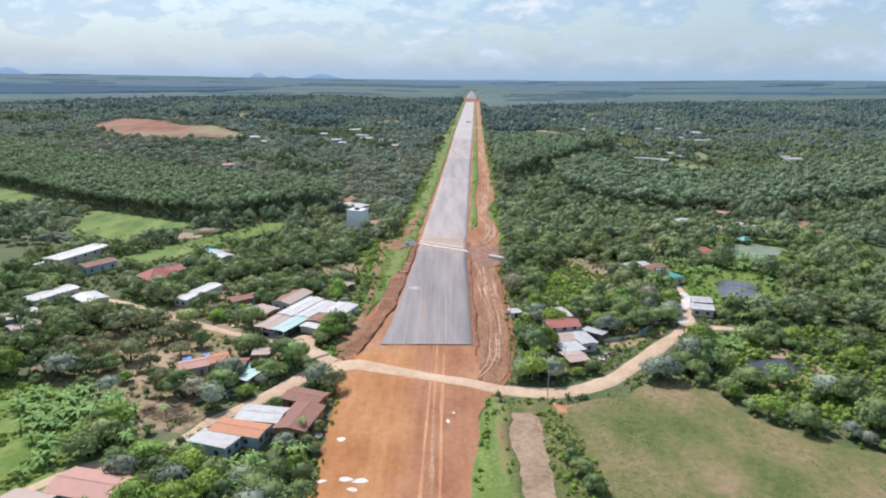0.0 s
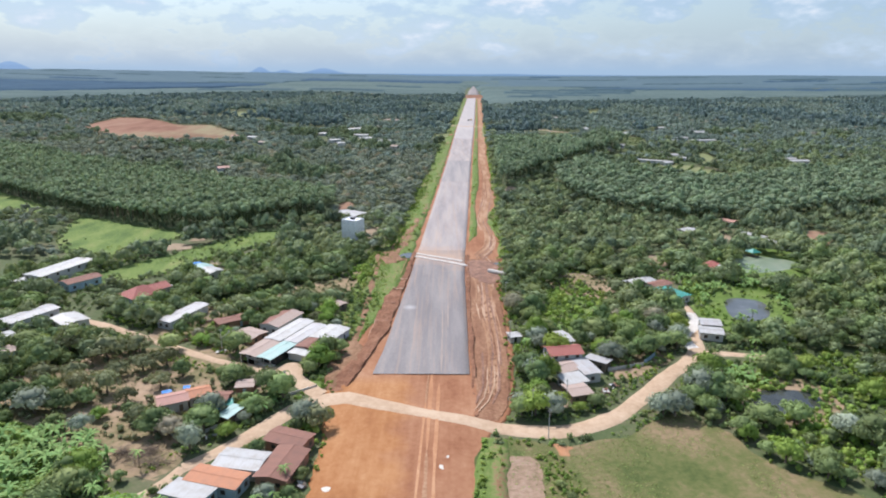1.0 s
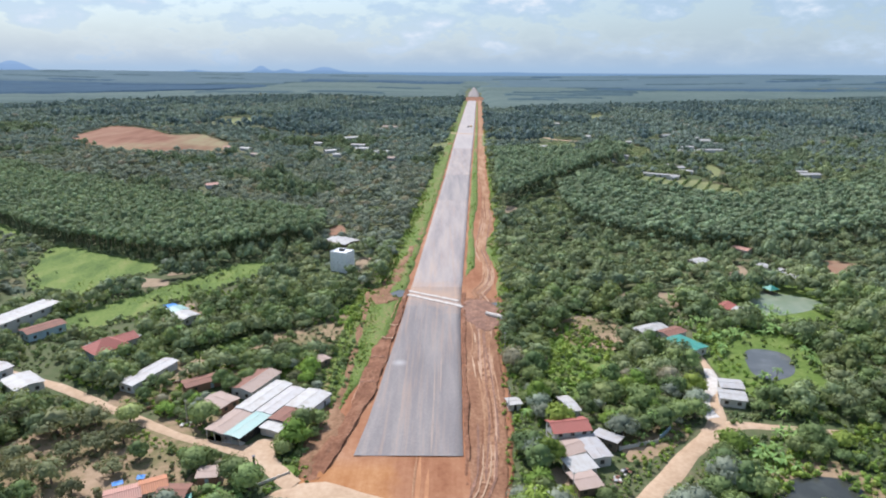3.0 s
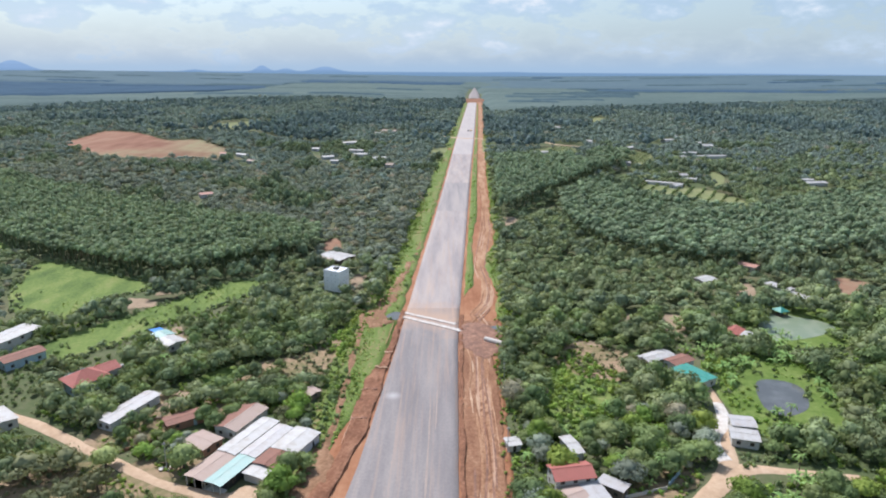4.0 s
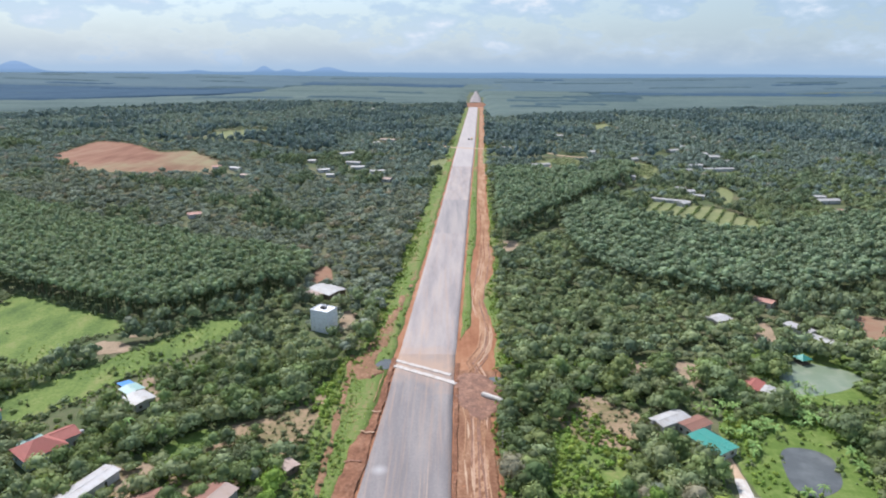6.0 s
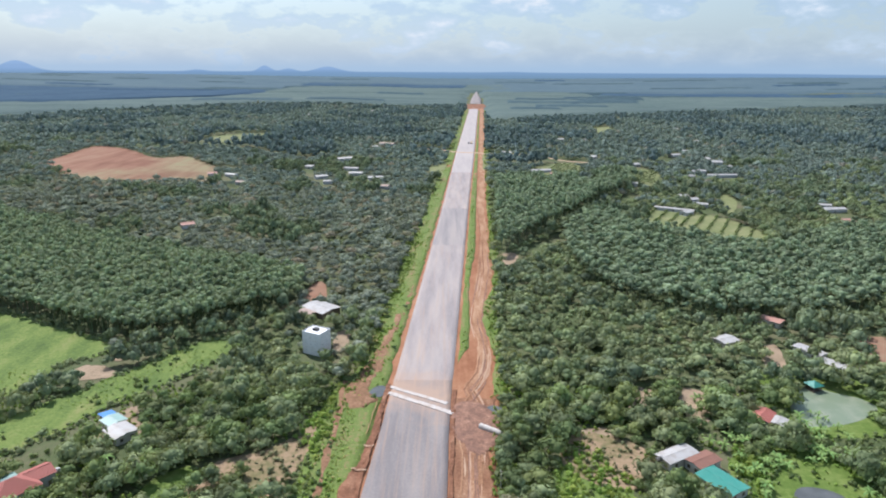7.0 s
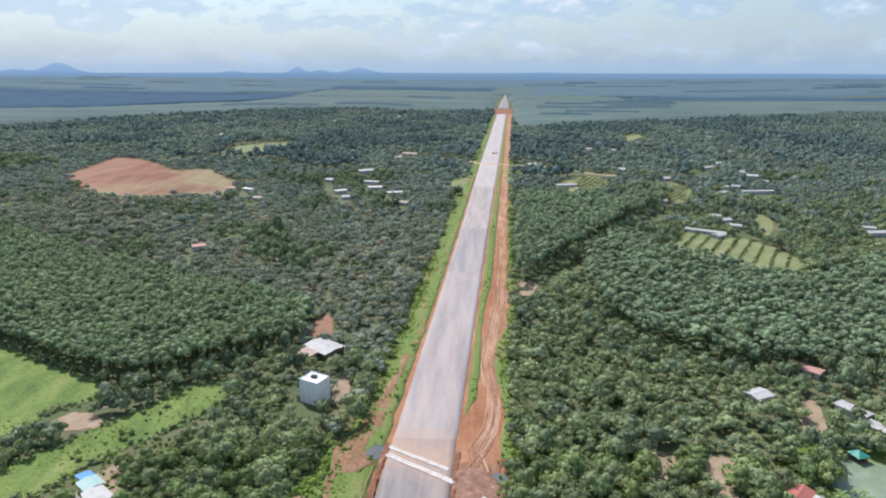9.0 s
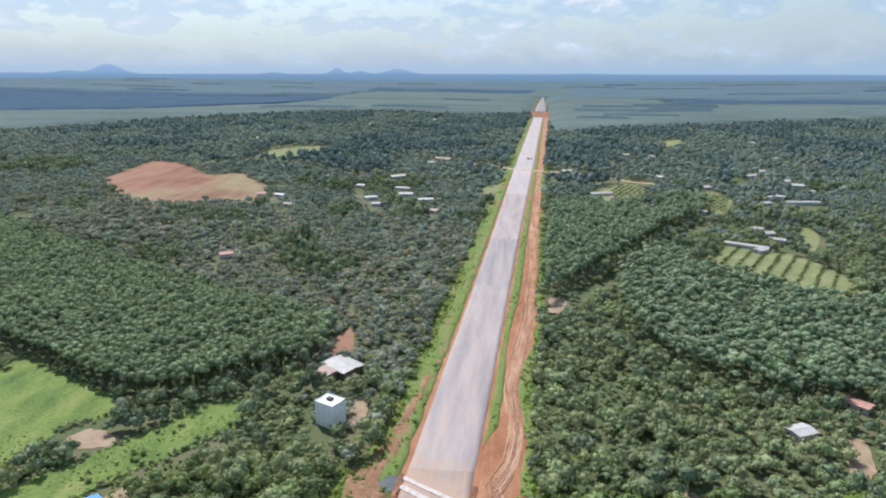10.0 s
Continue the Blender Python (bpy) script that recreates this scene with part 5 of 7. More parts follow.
house(96.6, 192.4, 10.5, 7.6, 128, 3.2, GREEN_ROOF, WHITE_WALL, "long shed with a bright green sheet roof", pitch=0.07, name="shed", ahead=9)
house(97.0, 161.4, 7.4, 4.6, 168, 3.0, WHITE_ROOF, WHITE_WALL, "white-roofed farmhouse by the pale yard", pitch=0.12, posts=3)
house(99.4, 166.8, 6.6, 4.6, 172, 3.4, GREY_ROOF, WHITE_WALL, "farmhouse with a pale grey roof", pitch=0.14)
house(128.0, 223.2, 7.6, 5.6, 42, 3.2, RED_ROOF, WHITE_WALL, "small house with a dark red roof", pitch=0.28)
house(132.0, 220.4, 5.0, 4.4, 42, 3.0, WHITE_ROOF, WHITE_WALL, "white-roofed annex by the algae pond", pitch=0.14)
house(177.0, 268.2, 10.5, 5.0, 128, 3.2, GREY_ROOF, PLASTER, "long grey farm shed with sheet roof", pitch=0.12, name="shed", group="farm sheds")
house(181.2, 256.2, 12.0, 5.2, 138, 3.2, WHITE_ROOF, PLASTER, "long farm shed with a pale roof", pitch=0.12, name="shed", group="farm sheds")
house(143.0, 276.6, 9.0, 6.0, 20, 3.4, WHITE_ROOF, WHITE_WALL, "white-roofed house deep in the grove", pitch=0.14)
house(177.6, 297.0, 9.0, 5.4, 140, 3.2, PINK_ROOF, WHITE_WALL, "house with a faded pinkish roof", pitch=0.18)
house(-56.5, 306.0, 15.0, 10.0, 150, 3.6, WHITE_ROOF, TIMBER, "open barn with a broad whitish roof", pitch=0.12, over=0.9, open_front=True, windows=1)
house(-62.0, 301.0, 8.0, 8.0, 150, 3.2, TAN_ROOF, TIMBER, "barn annex with a brownish roof", pitch=0.14)
# far hamlets and the scattered roofs of the woods
FAR_ROOFS = {"W": (WHITE_ROOF, "far house with a bright white sheet roof"), "G": (GREY_ROOF, "far house with a grey sheet roof"),
             "P": (PINK_ROOF, "far house with a faded pinkish roof"), "T": (TAN_ROOF, "far low house with a dull tan roof")}
FAR_HOUSES = (
        (71, 617, 12, "W"), (125, 666, 25, "G"), (141, 645, 15, "P"), (121, 619, 13, "G"), (162, 616, 19, "W"), (215, 600, 9, "W"),
        (257, 708, 9, "W"), (217, 764, 10, "W"), (208, 942, 12, "W"), (247, 931, 14, "W"), (294, 959, 10, "W"), (314, 1147, 11, "W"),
        (441, 1195, 11, "W"), (464, 1146, 9, "G"), (484, 1110, 10, "W"), (616, 1205, 13, "W"), (443, 928, 13, "W"), (370, 816, 9, "W"),
        (341, 783, 17, "W"), (367, 751, 15, "G"), (369, 728, 21, "W"), (309, 665, 10, "G"), (324, 668, 9, "W"), (294, 638, 12, "W"),
        (336, 645, 37, "W"), (246, 548, 10, "W"), (250, 536, 9, "G"), (250, 519, 12, "W"), (224, 492, 9, "W"), (363, 505, 23, "W"),
        (364, 518, 13, "W"), (738, 1080, 18, "W"), (671, 1052, 15, "G"), (605, 989, 12, "W"), (98, 794, 12, "W"), (371, 696, 9, "G"),
        (-337, 1318, 29, "W"), (-235, 1324, 20, "W"), (-202, 1498, 13, "W"), (-444, 1448, 26, "G"), (-292, 1114, 12, "G"), (-444, 985, 18, "W"),
        (-230, 607, 13, "W"), (-135, 625, 13, "W"), (-98, 644, 16, "W"), (-108, 672, 18, "G"), (-72, 622, 16, "W"), (-55, 581, 9, "T"),
        (-131, 736, 17, "G"), (-121, 741, 9, "W"), (-161, 676, 10, "G"), (-103, 844, 9, "G"), (-88, 878, 26, "T"), (-197, 443, 9, "P"),
        (-121, 601, 10, "G"), (-208, 578, 9, "T"), (-250, 604, 9, "P"),)
for k, (hx, hy, hl, kind) in enumerate(FAR_HOUSES):
    rm, text = FAR_ROOFS[kind]
    house(hx, hy, hl, (6.5 + k % 3) * (0.8 if hy < 700 else 1.2), (170, 12, 160, 25, 5)[k % 5], 3.4, rm, PLASTER, text, pitch=0.24, windows=1, group="far houses", ahead=16 if hy < 500 else 26 if hy < 900 else 40)
house(218, 503, 32, 5, 156, 3.2, WHITE_ROOF, PLASTER, "long white-roofed shed above the orchard", pitch=0.14, windows=1, group="far houses", ahead=8)
house(346, 468, 14, 8, 20, 3.4, PINK_ROOF, PLASTER, "far house with a pinkish red roof", pitch=0.24, windows=1, group="far houses", ahead=20)

# the block tower
tower = tagged(new("block_tower"), "three-storey windowless pale grey block with a black water tank", "building")
tower.matrix_world = spot(-49.0, 268.6, 0.05, -26)
FOOTPRINTS.append((-48.6, 269.2, 8.4, 7.2, -20, 9))
for s, (z0, z1) in enumerate(((0, 3.6), (3.68, 7.0), (7.08, 10.3))):
    part("storey_wall", box_mesh(-4.85, 4.85, -4.1, 4.1, z0, z1), TOWER_PLASTER, tower)
    part("floor_band", box_mesh(-4.89, 4.89, -4.14, 4.14, z1 + 0.002, z1 + 0.078), CONCRETE, tower)
for box in ((-4.85, 4.85, -4.1, -3.9), (-4.85, 4.85, 3.9, 4.1), (-4.85, -4.65, -3.9, 3.9), (4.65, 4.85, -3.9, 3.9)):
    part("parapet", box_mesh(*box, 10.38, 10.85), TOWER_PLASTER, tower)
part("roof_slab", box_mesh(-4.64, 4.64, -3.89, 3.89, 10.38, 10.46), TOWER_PLASTER, tower)
part("stair_box", box_mesh(-1.6, 0.9, -0.6, 1.4, 10.46, 11.5, bevel=0.05), DARK, tower, "dark water tank on the flat roof")
for k in range(3):
    for s in range(3):
        part("vent", box_mesh(-2.9 + 2.6 * k, -2.6 + 2.6 * k, -4.16, -4.1, 1.8 + 3.4 * s, 2.0 + 3.4 * s), DARK, tower)
        part("vent", box_mesh(4.85, 4.91, -2.2 + 2.0 * k, -1.95 + 2.0 * k, 1.8 + 3.4 * s, 2.0 + 3.4 * s), DARK, tower)
part("door", box_mesh(4.84, 4.9, -0.6, 0.5, 0, 2.1), TIMBER, tower)


def garden_wall(x0, y0, x1, y1, high, mat, label):
    a, b = Vector((x0, along(y0))), Vector((x1, along(y1)))
    ln = (b - a).length
    top = tagged(new("garden_wall"), label, "wall", "garden walls")
    top.matrix_world = spot((x0 + x1) / 2, (y0 + y1) / 2, float(land_z(x0, y0)), math.degrees(math.atan2(b.y - a.y, b.x - a.x)))
    n = max(1, round(ln / 3))
    for k in range(n):
        s0, s1 = -ln / 2 + k * ln / n, -ln / 2 + (k + 1) * ln / n
        part("panel", box_mesh(s0 + 0.15, s1 - 0.15, -0.06, 0.06, 0, high), mat, top)
    for k in range(n + 1):
        s0 = -ln / 2 + k * ln / n
        part("pillar", box_mesh(s0 - 0.14, s0 + 0.14, -0.14, 0.14, 0, high + 0.15), mat, top)
    return top


garden_wall(54, 140.5, 66, 143.5, 1.3, WHITE_WALL, "low pale garden wall beside the lane")
garden_wall(67, 144.5, 72, 149, 1.6, BLUE_WALL, "bluish-grey wall by the lane bend")
garden_wall(-60, 112, -52, 118, 1.0, CONCRETE, "low grey wall behind the hamlet")
garden_wall(-36, 131.5, -43, 127.5, 0.8, CONCRETE, "low concrete wall along the lane")
garden_wall(-82, 160, -90, 155, 1.0, BRICK_WALL, "low brick wall by the village lane")


def clutter_pile(x, y, seed, mats, label):
    """Boards, sheets and boxes heaped by a house."""
    rnd2 = random.Random(seed)
    top = tagged(new("clutter_pile"), label, "pile", "yard clutter")
    top.matrix_world = spot(x, y, float(land_z(x, y)) + 0.05, rnd2.uniform(0, 180))
    for k in range(7):
        l, w, t = rnd2.uniform(0.8, 2.4), rnd2.uniform(0.3, 1.1), rnd2.uniform(0.06, 0.5)
        ob = part(rnd2.choice(("board", "crate", "sheet")), box_mesh(-l / 2, l / 2, -w / 2, w / 2, 0, t, bevel=0.02), rnd2.choice(mats), top)
        ob.matrix_local = pose(rnd2.uniform(-1.2, 1.2), rnd2.uniform(-1.0, 1.0), 0.1 * k, rnd2.uniform(-6, 6), rnd2.uniform(-6, 6), rnd2.uniform(0, 180))
    return top


for k, (px, py) in enumerate(((50, 130), (47.5, 127.5), (53, 133), (-34, 163), (-32.5, 159), (-62, 172), (-72, 150), (-66, 113), (-58, 110), (-86, 170), (46, 151), (-30.5, 95))):
    clutter_pile(px, py, 900 + k, (TIMBER, GREY_ROOF, BROWN_ROOF, METAL_DARK, CONCRETE), "heap of old boards and sheets beside a house")


def water_tank(x, y, label):
    top = tagged(new("water_tank"), label, "tank", "water tanks")
    top.matrix_world = spot(x, y, float(land_z(x, y)))
    for i in (-0.6, 0.6):
        for j in (-0.6, 0.6):
            part("leg", box_mesh(i - 0.06, i + 0.06, j - 0.06, j + 0.06, 0, 2.6), METAL_DARK, top)
    bm = bmesh.new()
    bmesh.ops.create_cone(bm, cap_ends=True, segments=16, radius1=0.75, radius2=0.75, depth=1.5, matrix=Matrix.Translation((0, 0, 3.4)))
    bmesh.ops.bevel(bm, geom=[e for e in bm.edges if abs(e.verts[0].co.z - e.verts[1].co.z) < 0.01], offset=0.15, segments=2, affect="EDGES")
    part("vessel", bm, GREY_ROOF, top)
    part("platform", box_mesh(-0.75, 0.75, -0.75, 0.75, 2.55, 2.65), METAL_DARK, top)
    return top


water_tank(81, 201.5, "round pale water tank on a steel stand")
water_tank(-112, 194, "round pale water tank behind the red roof")


# ---- trees ----
def ico_arrays(sub):
    bm = bmesh.new()
    bmesh.ops.create_icosphere(bm, subdivisions=sub, radius=1.0)
    v = np.array([tuple(p.co) for p in bm.verts])
    f = np.array([[p.index for p in q.verts] for q in bm.faces])
    bm.free()
    return v, f


ICO = {1: ico_arrays(1), 2: ico_arrays(2)}


def joined(parts):
    vs, fs, n = [], [], 0
    for v, f in parts:
        vs.append(v)
        fs.append(f + n)
        n += len(v)
    return np.concatenate(vs), np.concatenate(fs)


def clump(rng, centre, radius, flat, sub, rough):
    v, f = ICO[sub]
    v = v * (1 + rng.uniform(-rough, rough, (len(v), 1)))
    v = v * radius * np.array([1, 1, flat]) + centre
    nrm = np.cross(v[f[:, 1]] - v[f[:, 0]], v[f[:, 2]] - v[f[:, 0]])
    keep = nrm[:, 2] > -0.55 * np.linalg.norm(nrm, axis=1)
    return v, f[keep]


def leaves(rng, centre, radius, flat, n, size):
    """Loose triangles of leaf standing off a clump's upper side."""
    d = rng.normal(size=(n, 3))
    d[:, 2] = np.abs(d[:, 2]) * 0.9 - 0.15
    d /= np.linalg.norm(d, axis=1, keepdims=True)
    p = centre + d * radius * np.array([1, 1, flat]) * rng.uniform(0.92, 1.22, (n, 1))
    a = rng.normal(size=(n, 3))
    a -= 0.92 * d * np.sum(a * d, 1, keepdims=True)
    a /= np.linalg.norm(a, axis=1, keepdims=True)
    b = np.cross(d, a) + 0.22 * rng.normal(size=(n, 3))
    s = size * rng.uniform(0.6, 1.3, (n, 1))
    v = np.stack([p - a * s, p + a * s * 0.9 + b * s * 0.3, p + b * s * 1.3], 1).reshape(-1, 3)
    return v, np.arange(3 * n).reshape(-1, 3)


def stem(radius, height, sides=3, lean=(0, 0)):
    ang = np.arange(sides) * 2 * math.pi / sides
    ring = np.stack([np.cos(ang), np.sin(ang), 0 * ang], 1)
    v = np.concatenate([ring * radius, ring * radius * 0.55 + (lean[0], lean[1], height)])
    f = []
    for i in range(sides):
        j = (i + 1) % sides
        f += [(i, j, sides + j), (i, sides + j, sides + i)]
    return v, np.array(f)


def crown(seed, clumps, sub, leaf_count, leaf_size, shape="round", base=0.35, core=0.8):
    """A crown of leaf sprays round uneven clumps, standing over z = 0. Unit: crown radius."""
    rng = np.random.default_rng(seed)
    parts = []
    for i in range(clumps):
        ang = i * 2.4 + rng.uniform(-0.5, 0.5)
        out = 0.0 if i == 0 else rng.uniform(0.35, 0.7)
        if shape == "tall":
            c = np.array([out * 0.75 * math.cos(ang), out * 0.75 * math.sin(ang), base + 0.5 + rng.uniform(0, 0.8) * (1 - 0.6 * out)])
        else:
            c = np.array([out * math.cos(ang), out * math.sin(ang), base + 0.42 + (0.5 - 0.62 * out) * rng.uniform(0.5, 1.15)])
        r = rng.uniform(0.36, 0.56) if i else rng.uniform(0.55, 0.7)
        flat = rng.uniform(0.65, 0.95)
        if i < 4 or sub > 1:
            parts.append(clump(rng, c, r * core, flat, 1, 0.32))
        parts.append(leaves(rng, c, r, flat, max(6, leaf_count // clumps), leaf_size))
    return joined(parts)


def fronds(seed, count, length, width, segs=3, droop=0.9, upright=0.7):
    """A rosette of arching blades with a crease, as of palms and bananas. Unit: metres."""
    rng = np.random.default_rng(seed)
    parts = []
    for i in range(count):
        ang = i * 2.4 + rng.uniform(-0.3, 0.3)
        up = upright * rng.uniform(0.5, 1.25)
        ln = length * rng.uniform(0.75, 1.15)
        v = []
        for k in range(segs + 1):
            t = k / segs
            r, z = ln * t * (0.95 - 0.15 * t), ln * (up * t - droop * t * t)
            w = width * (0.35 + 1.3 * t) * (1 - t) ** 0.6 if k < segs else 0.02
            d, s = np.array([math.cos(ang), math.sin(ang)]), np.array([-math.sin(ang), math.cos(ang)])
            for side, dz in ((-1, -0.12 * w), (0, 0.0), (1, -0.12 * w)):
                v.append((*(d * r + s * side * w), z + dz))
        f = []
        for k in range(segs):
            for q in (0, 1):
                a = 3 * k + q
                f += [(a, a + 1, a + 4), (a, a + 4, a + 3)]
        parts.append((np.array(v), np.array(f)))
    return joined(parts)


def tri_mesh(name, v, f, mat, tint=None):
    me = bpy.data.meshes.new(name)
    me.vertices.add(len(v))
    me.vertices.foreach_set("co", np.asarray(v, np.float32).ravel())
    me.loops.add(len(f) * 3)
    me.loops.foreach_set("vertex_index", np.asarray(f, np.int32).ravel())
    me.polygons.add(len(f))
    me.polygons.foreach_set("loop_start", np.arange(0, 3 * len(f), 3, dtype=np.int32))
    if tint is not None:
        me.attributes.new("tint", "FLOAT", "POINT").data.foreach_set("value", np.asarray(tint, np.float32))
    me.polygons.foreach_set("use_smooth", np.ones(len(f), bool))
    me.materials.append(mat)
    me.update(calc_edges=True)
    return me


def planted(name, templates, x, y, radius, mat, label, category, seed=0, lift=0.0, tall=1.0, vary=(0.85, 1.2)):
    """Many plants in one mesh: each a turned and scaled template on the land."""
    rng = np.random.default_rng(seed)
    n = len(x)
    if not n:
        return None
    which = rng.integers(0, len(templates), n)
    turn, tint = rng.uniform(0, 2 * math.pi, n), rng.uniform(0, 1, n)
    z = land_z(x, y) + lift
    high = tall * rng.uniform(*vary, n) * (0.8 + 0.4 * fbm(x, y, 22, 91))
    vs, fs, ts, total = [], [], [], 0
    for k, (v, f) in enumerate(templates):
        sel = np.where(which == k)[0]
        if not len(sel):
            continue
        c, s = np.cos(turn[sel])[:, None], np.sin(turn[sel])[:, None]
        r = radius[sel][:, None]
        px = (v[:, 0] * c - v[:, 1] * s) * r + x[sel][:, None]
        py = (v[:, 0] * s + v[:, 1] * c) * r + along(y[sel][:, None])
        pz = v[:, 2] * r * high[sel][:, None] + z[sel][:, None]
        vs.append(np.stack([px, py, pz], -1).reshape(-1, 3))
        fs.append((f[None] + (total + np.arange(len(sel))[:, None, None] * len(v))).reshape(-1, 3))
        ts.append(np.repeat(tint[sel], len(v)))
        total += len(sel) * len(v)
    me = tri_mesh(name, np.concatenate(vs), np.concatenate(fs), mat, np.concatenate(ts))
    return tagged(new(name, me), label, category, kind="stuff")


def sites(x0, x1, y0, y1, step, seed, jitter=0.42):
    rng = np.random.default_rng(seed)
    gx, gy = np.meshgrid(np.arange(x0, x1, step), np.arange(y0, y1, step / STATION))
    gx[1::2] += step / 2
    x, y = gx.ravel(), gy.ravel()
    return x + rng.uniform(-jitter, jitter, len(x)) * step, y + rng.uniform(-jitter, jitter, len(y)) * step / STATION


def in_view(x, y, margin=30.0):
    """What the walk can see: the wedge ahead, widened."""
    left = np.maximum(0.9 * np.maximum(y, 0) + 22, 1.13 * np.maximum(y, 0) - 108)
    return (x < 0.9 * np.maximum(y, 0) + margin + 14) & (-x < left + margin) & (y > 55)


def corridor(x, y, margin=0.0):
    return (x > bed_left(y) - margin) & (x < bed_right(y) + margin) & (y < 1850)


def fbm(x, y, scale, seed=0):
    """Soft value noise on the plan, 0 to 1."""
    def layer(px, py, k):
        ix, iy = np.floor(px), np.floor(py)
        fx, fy = px - ix, py - iy
        fx, fy = fx * fx * (3 - 2 * fx), fy * fy * (3 - 2 * fy)
        def h(a, b):
            return np.modf(np.abs(np.sin(a * 127.1 + b * 311.7 + k * 74.7) * 43758.5453))[0]
        return (h(ix, iy) * (1 - fx) + h(ix + 1, iy) * fx) * (1 - fy) + (h(ix, iy + 1) * (1 - fx) + h(ix + 1, iy + 1) * fx) * fy
    x, y = np.asarray(x, float) / scale, np.asarray(y, float) / scale
    return 0.65 * layer(x, y, seed) + 0.35 * layer(x * 2.3, y * 2.3, seed + 1)


OPEN_AREAS = HAMLET_PLOTS + [[(px, py - dy) for px, py in plot] for plot, dy in ((HAMLET_PLOTS[0], 22), (HAMLET_PLOTS[1], 18), (HAMLET_PLOTS[2], 14), (HAMLET_PLOTS[3], 40), (FAR_GREEN, 34))] + [MEADOW_AREA, FIELD_A, FIELD_B, FIELD_STRIP, PLOUGHED, FAR_GREEN, ORCHARD, POND_A, POND_B, POND_C, TOWER_YARD, TOWER_TRACK, HOUSE_YARD, WEST_YARD, SHED_CLEARING]
VERGE_OPEN = [(-36, 152), (-36, 168), (-37, 190), (-38, 206), (-37.5, 232), (-35, 246), (-26, 246), (-25, 200), (-26, 152)]
HALF_OPEN = CLEARINGS + [[(136, 214), (138, 228), (170, 226), (172, 216), (155, 212)], VERGE_OPEN, DRY_PLOT, MARSH, [(46, 121), (60, 128), (78, 143), (78, 151), (60, 144), (50, 134)], [(12, 98), (34, 98), (34, 119), (12, 119)], [(-122, 108), (-100, 124), (-80, 112), (-82, 100), (-100, 100)], SCRUB_AREA, VILLAGE_GRASS, POND_LAWN, BANANA_LAWN, TREE_GAP, BROWN_CLEARING, SHED_YARD, GARDEN_LAWN] + FIELD_EDGES + [[(px + 4, py - 13) for px, py in FIELD_STRIP], [(px + 4, py - 11) for px, py in FIELD_A]]
LUSH = [[(-37, 112), (-33, 119), (-30.5, 119), (-30, 111)], [(26, 72), (26.5, 104), (29, 106), (33, 98), (36, 84), (34, 72)], BANANA_LAWN, [(-80, 180), (-44, 186), (-44, 172), (-72, 176)], [(-44, 214), (-34, 240), (-28, 240), (-30, 200)], [(26, 150), (36, 156), (34, 200), (27, 200)], [(104, 200), (112, 214), (120, 206), (112, 190)], [(24, 240), (32, 245), (60, 262), (40, 236)], [(78, 114), (84, 130), (92, 144), (120, 152), (150, 152), (160, 120), (120, 94), (94, 102)]]
LANES = [SAND_LANE, [(-31, 124), (-47, 138), (-69, 144), (-97, 156), (-130, 170), (-150, 176)], [(-60, 100), (-75, 87), (-84, 82), (-104, 62)], [(82, 147), (106, 150), (122, 148)]]


def near_lane(x, y, dist):
    out = np.zeros(len(x), bool)
    for lane in LANES:
        for p, q in zip(lane, lane[1:]):
            ax, ay, bx, by = p[0], p[1], q[0], q[1]
            t = np.clip(((x - ax) * (bx - ax) + (y - ay) * (by - ay)) / ((bx - ax) ** 2 + (by - ay) ** 2), 0, 1)
            out |= np.hypot(x - ax - t * (bx - ax), y - ay - t * (by - ay)) < dist
    return out


def near_house(x, y, margin=2.5, front=0.5):
    """Footprints of the houses, with the ground before them kept open."""
    out = np.zeros(len(x), bool)
    for hx, hy, ln, wd, head, ahead in FOOTPRINTS:
        c, s = math.cos(radians(head)), math.sin(radians(head))
        for shift in np.linspace(0.0, max(front, ahead), 2 + int(ahead / 6)):
            u, v = (x - hx) * c + (y - hy + shift) * s, -(x - hx) * s + (y - hy + shift) * c
            out |= (np.abs(u) < ln / 2 + margin) & (np.abs(v) < wd / 2 + margin)
    return out


def free(x, y, crown_r=2.5):
    bad = corridor(x, y, 1.0) | near_lane(x, y, crown_r + 2.6) | near_lane(x, y + 1.2 * crown_r, crown_r + 1.6) | near_house(x, y, 0.6 * crown_r)
    for p in OPEN_AREAS:
        bad |= in_poly(x, y, p)
    bad |= (x > -40) & (x < 200) & (y > 700) & (y < 860) & (np.abs(y - np.interp(x, [-60, -1, 24, 78, 98, 125, 157, 172, 220], [850, 832, 808, 797, 793, 785, 761, 742, 722]) + 12) < 22)
    return in_view(x, y) & ~bad


RUBBER_WEST = [(-70, 312), (-100, 294), (-119, 279), (-143, 275), (-190, 292), (-260, 318), (-340, 362), (-540, 440), (-600, 560), (-420, 472), (-357, 451), (-244, 405), (-174, 378), (-76, 345)]
RUBBER_EAST = [(46, 384), (62, 408), (91, 443), (140, 507), (189, 563), (250, 612), (230, 640), (150, 610), (64, 600), (52, 470)]
RUBBER_SOUTH = [(104, 440), (95, 400), (95, 350), (108, 322), (149, 300), (200, 300), (300, 330), (420, 390), (420, 470), (300, 430), (250, 400), (232, 395), (198, 415), (160, 445), (150, 490), (130, 478)]

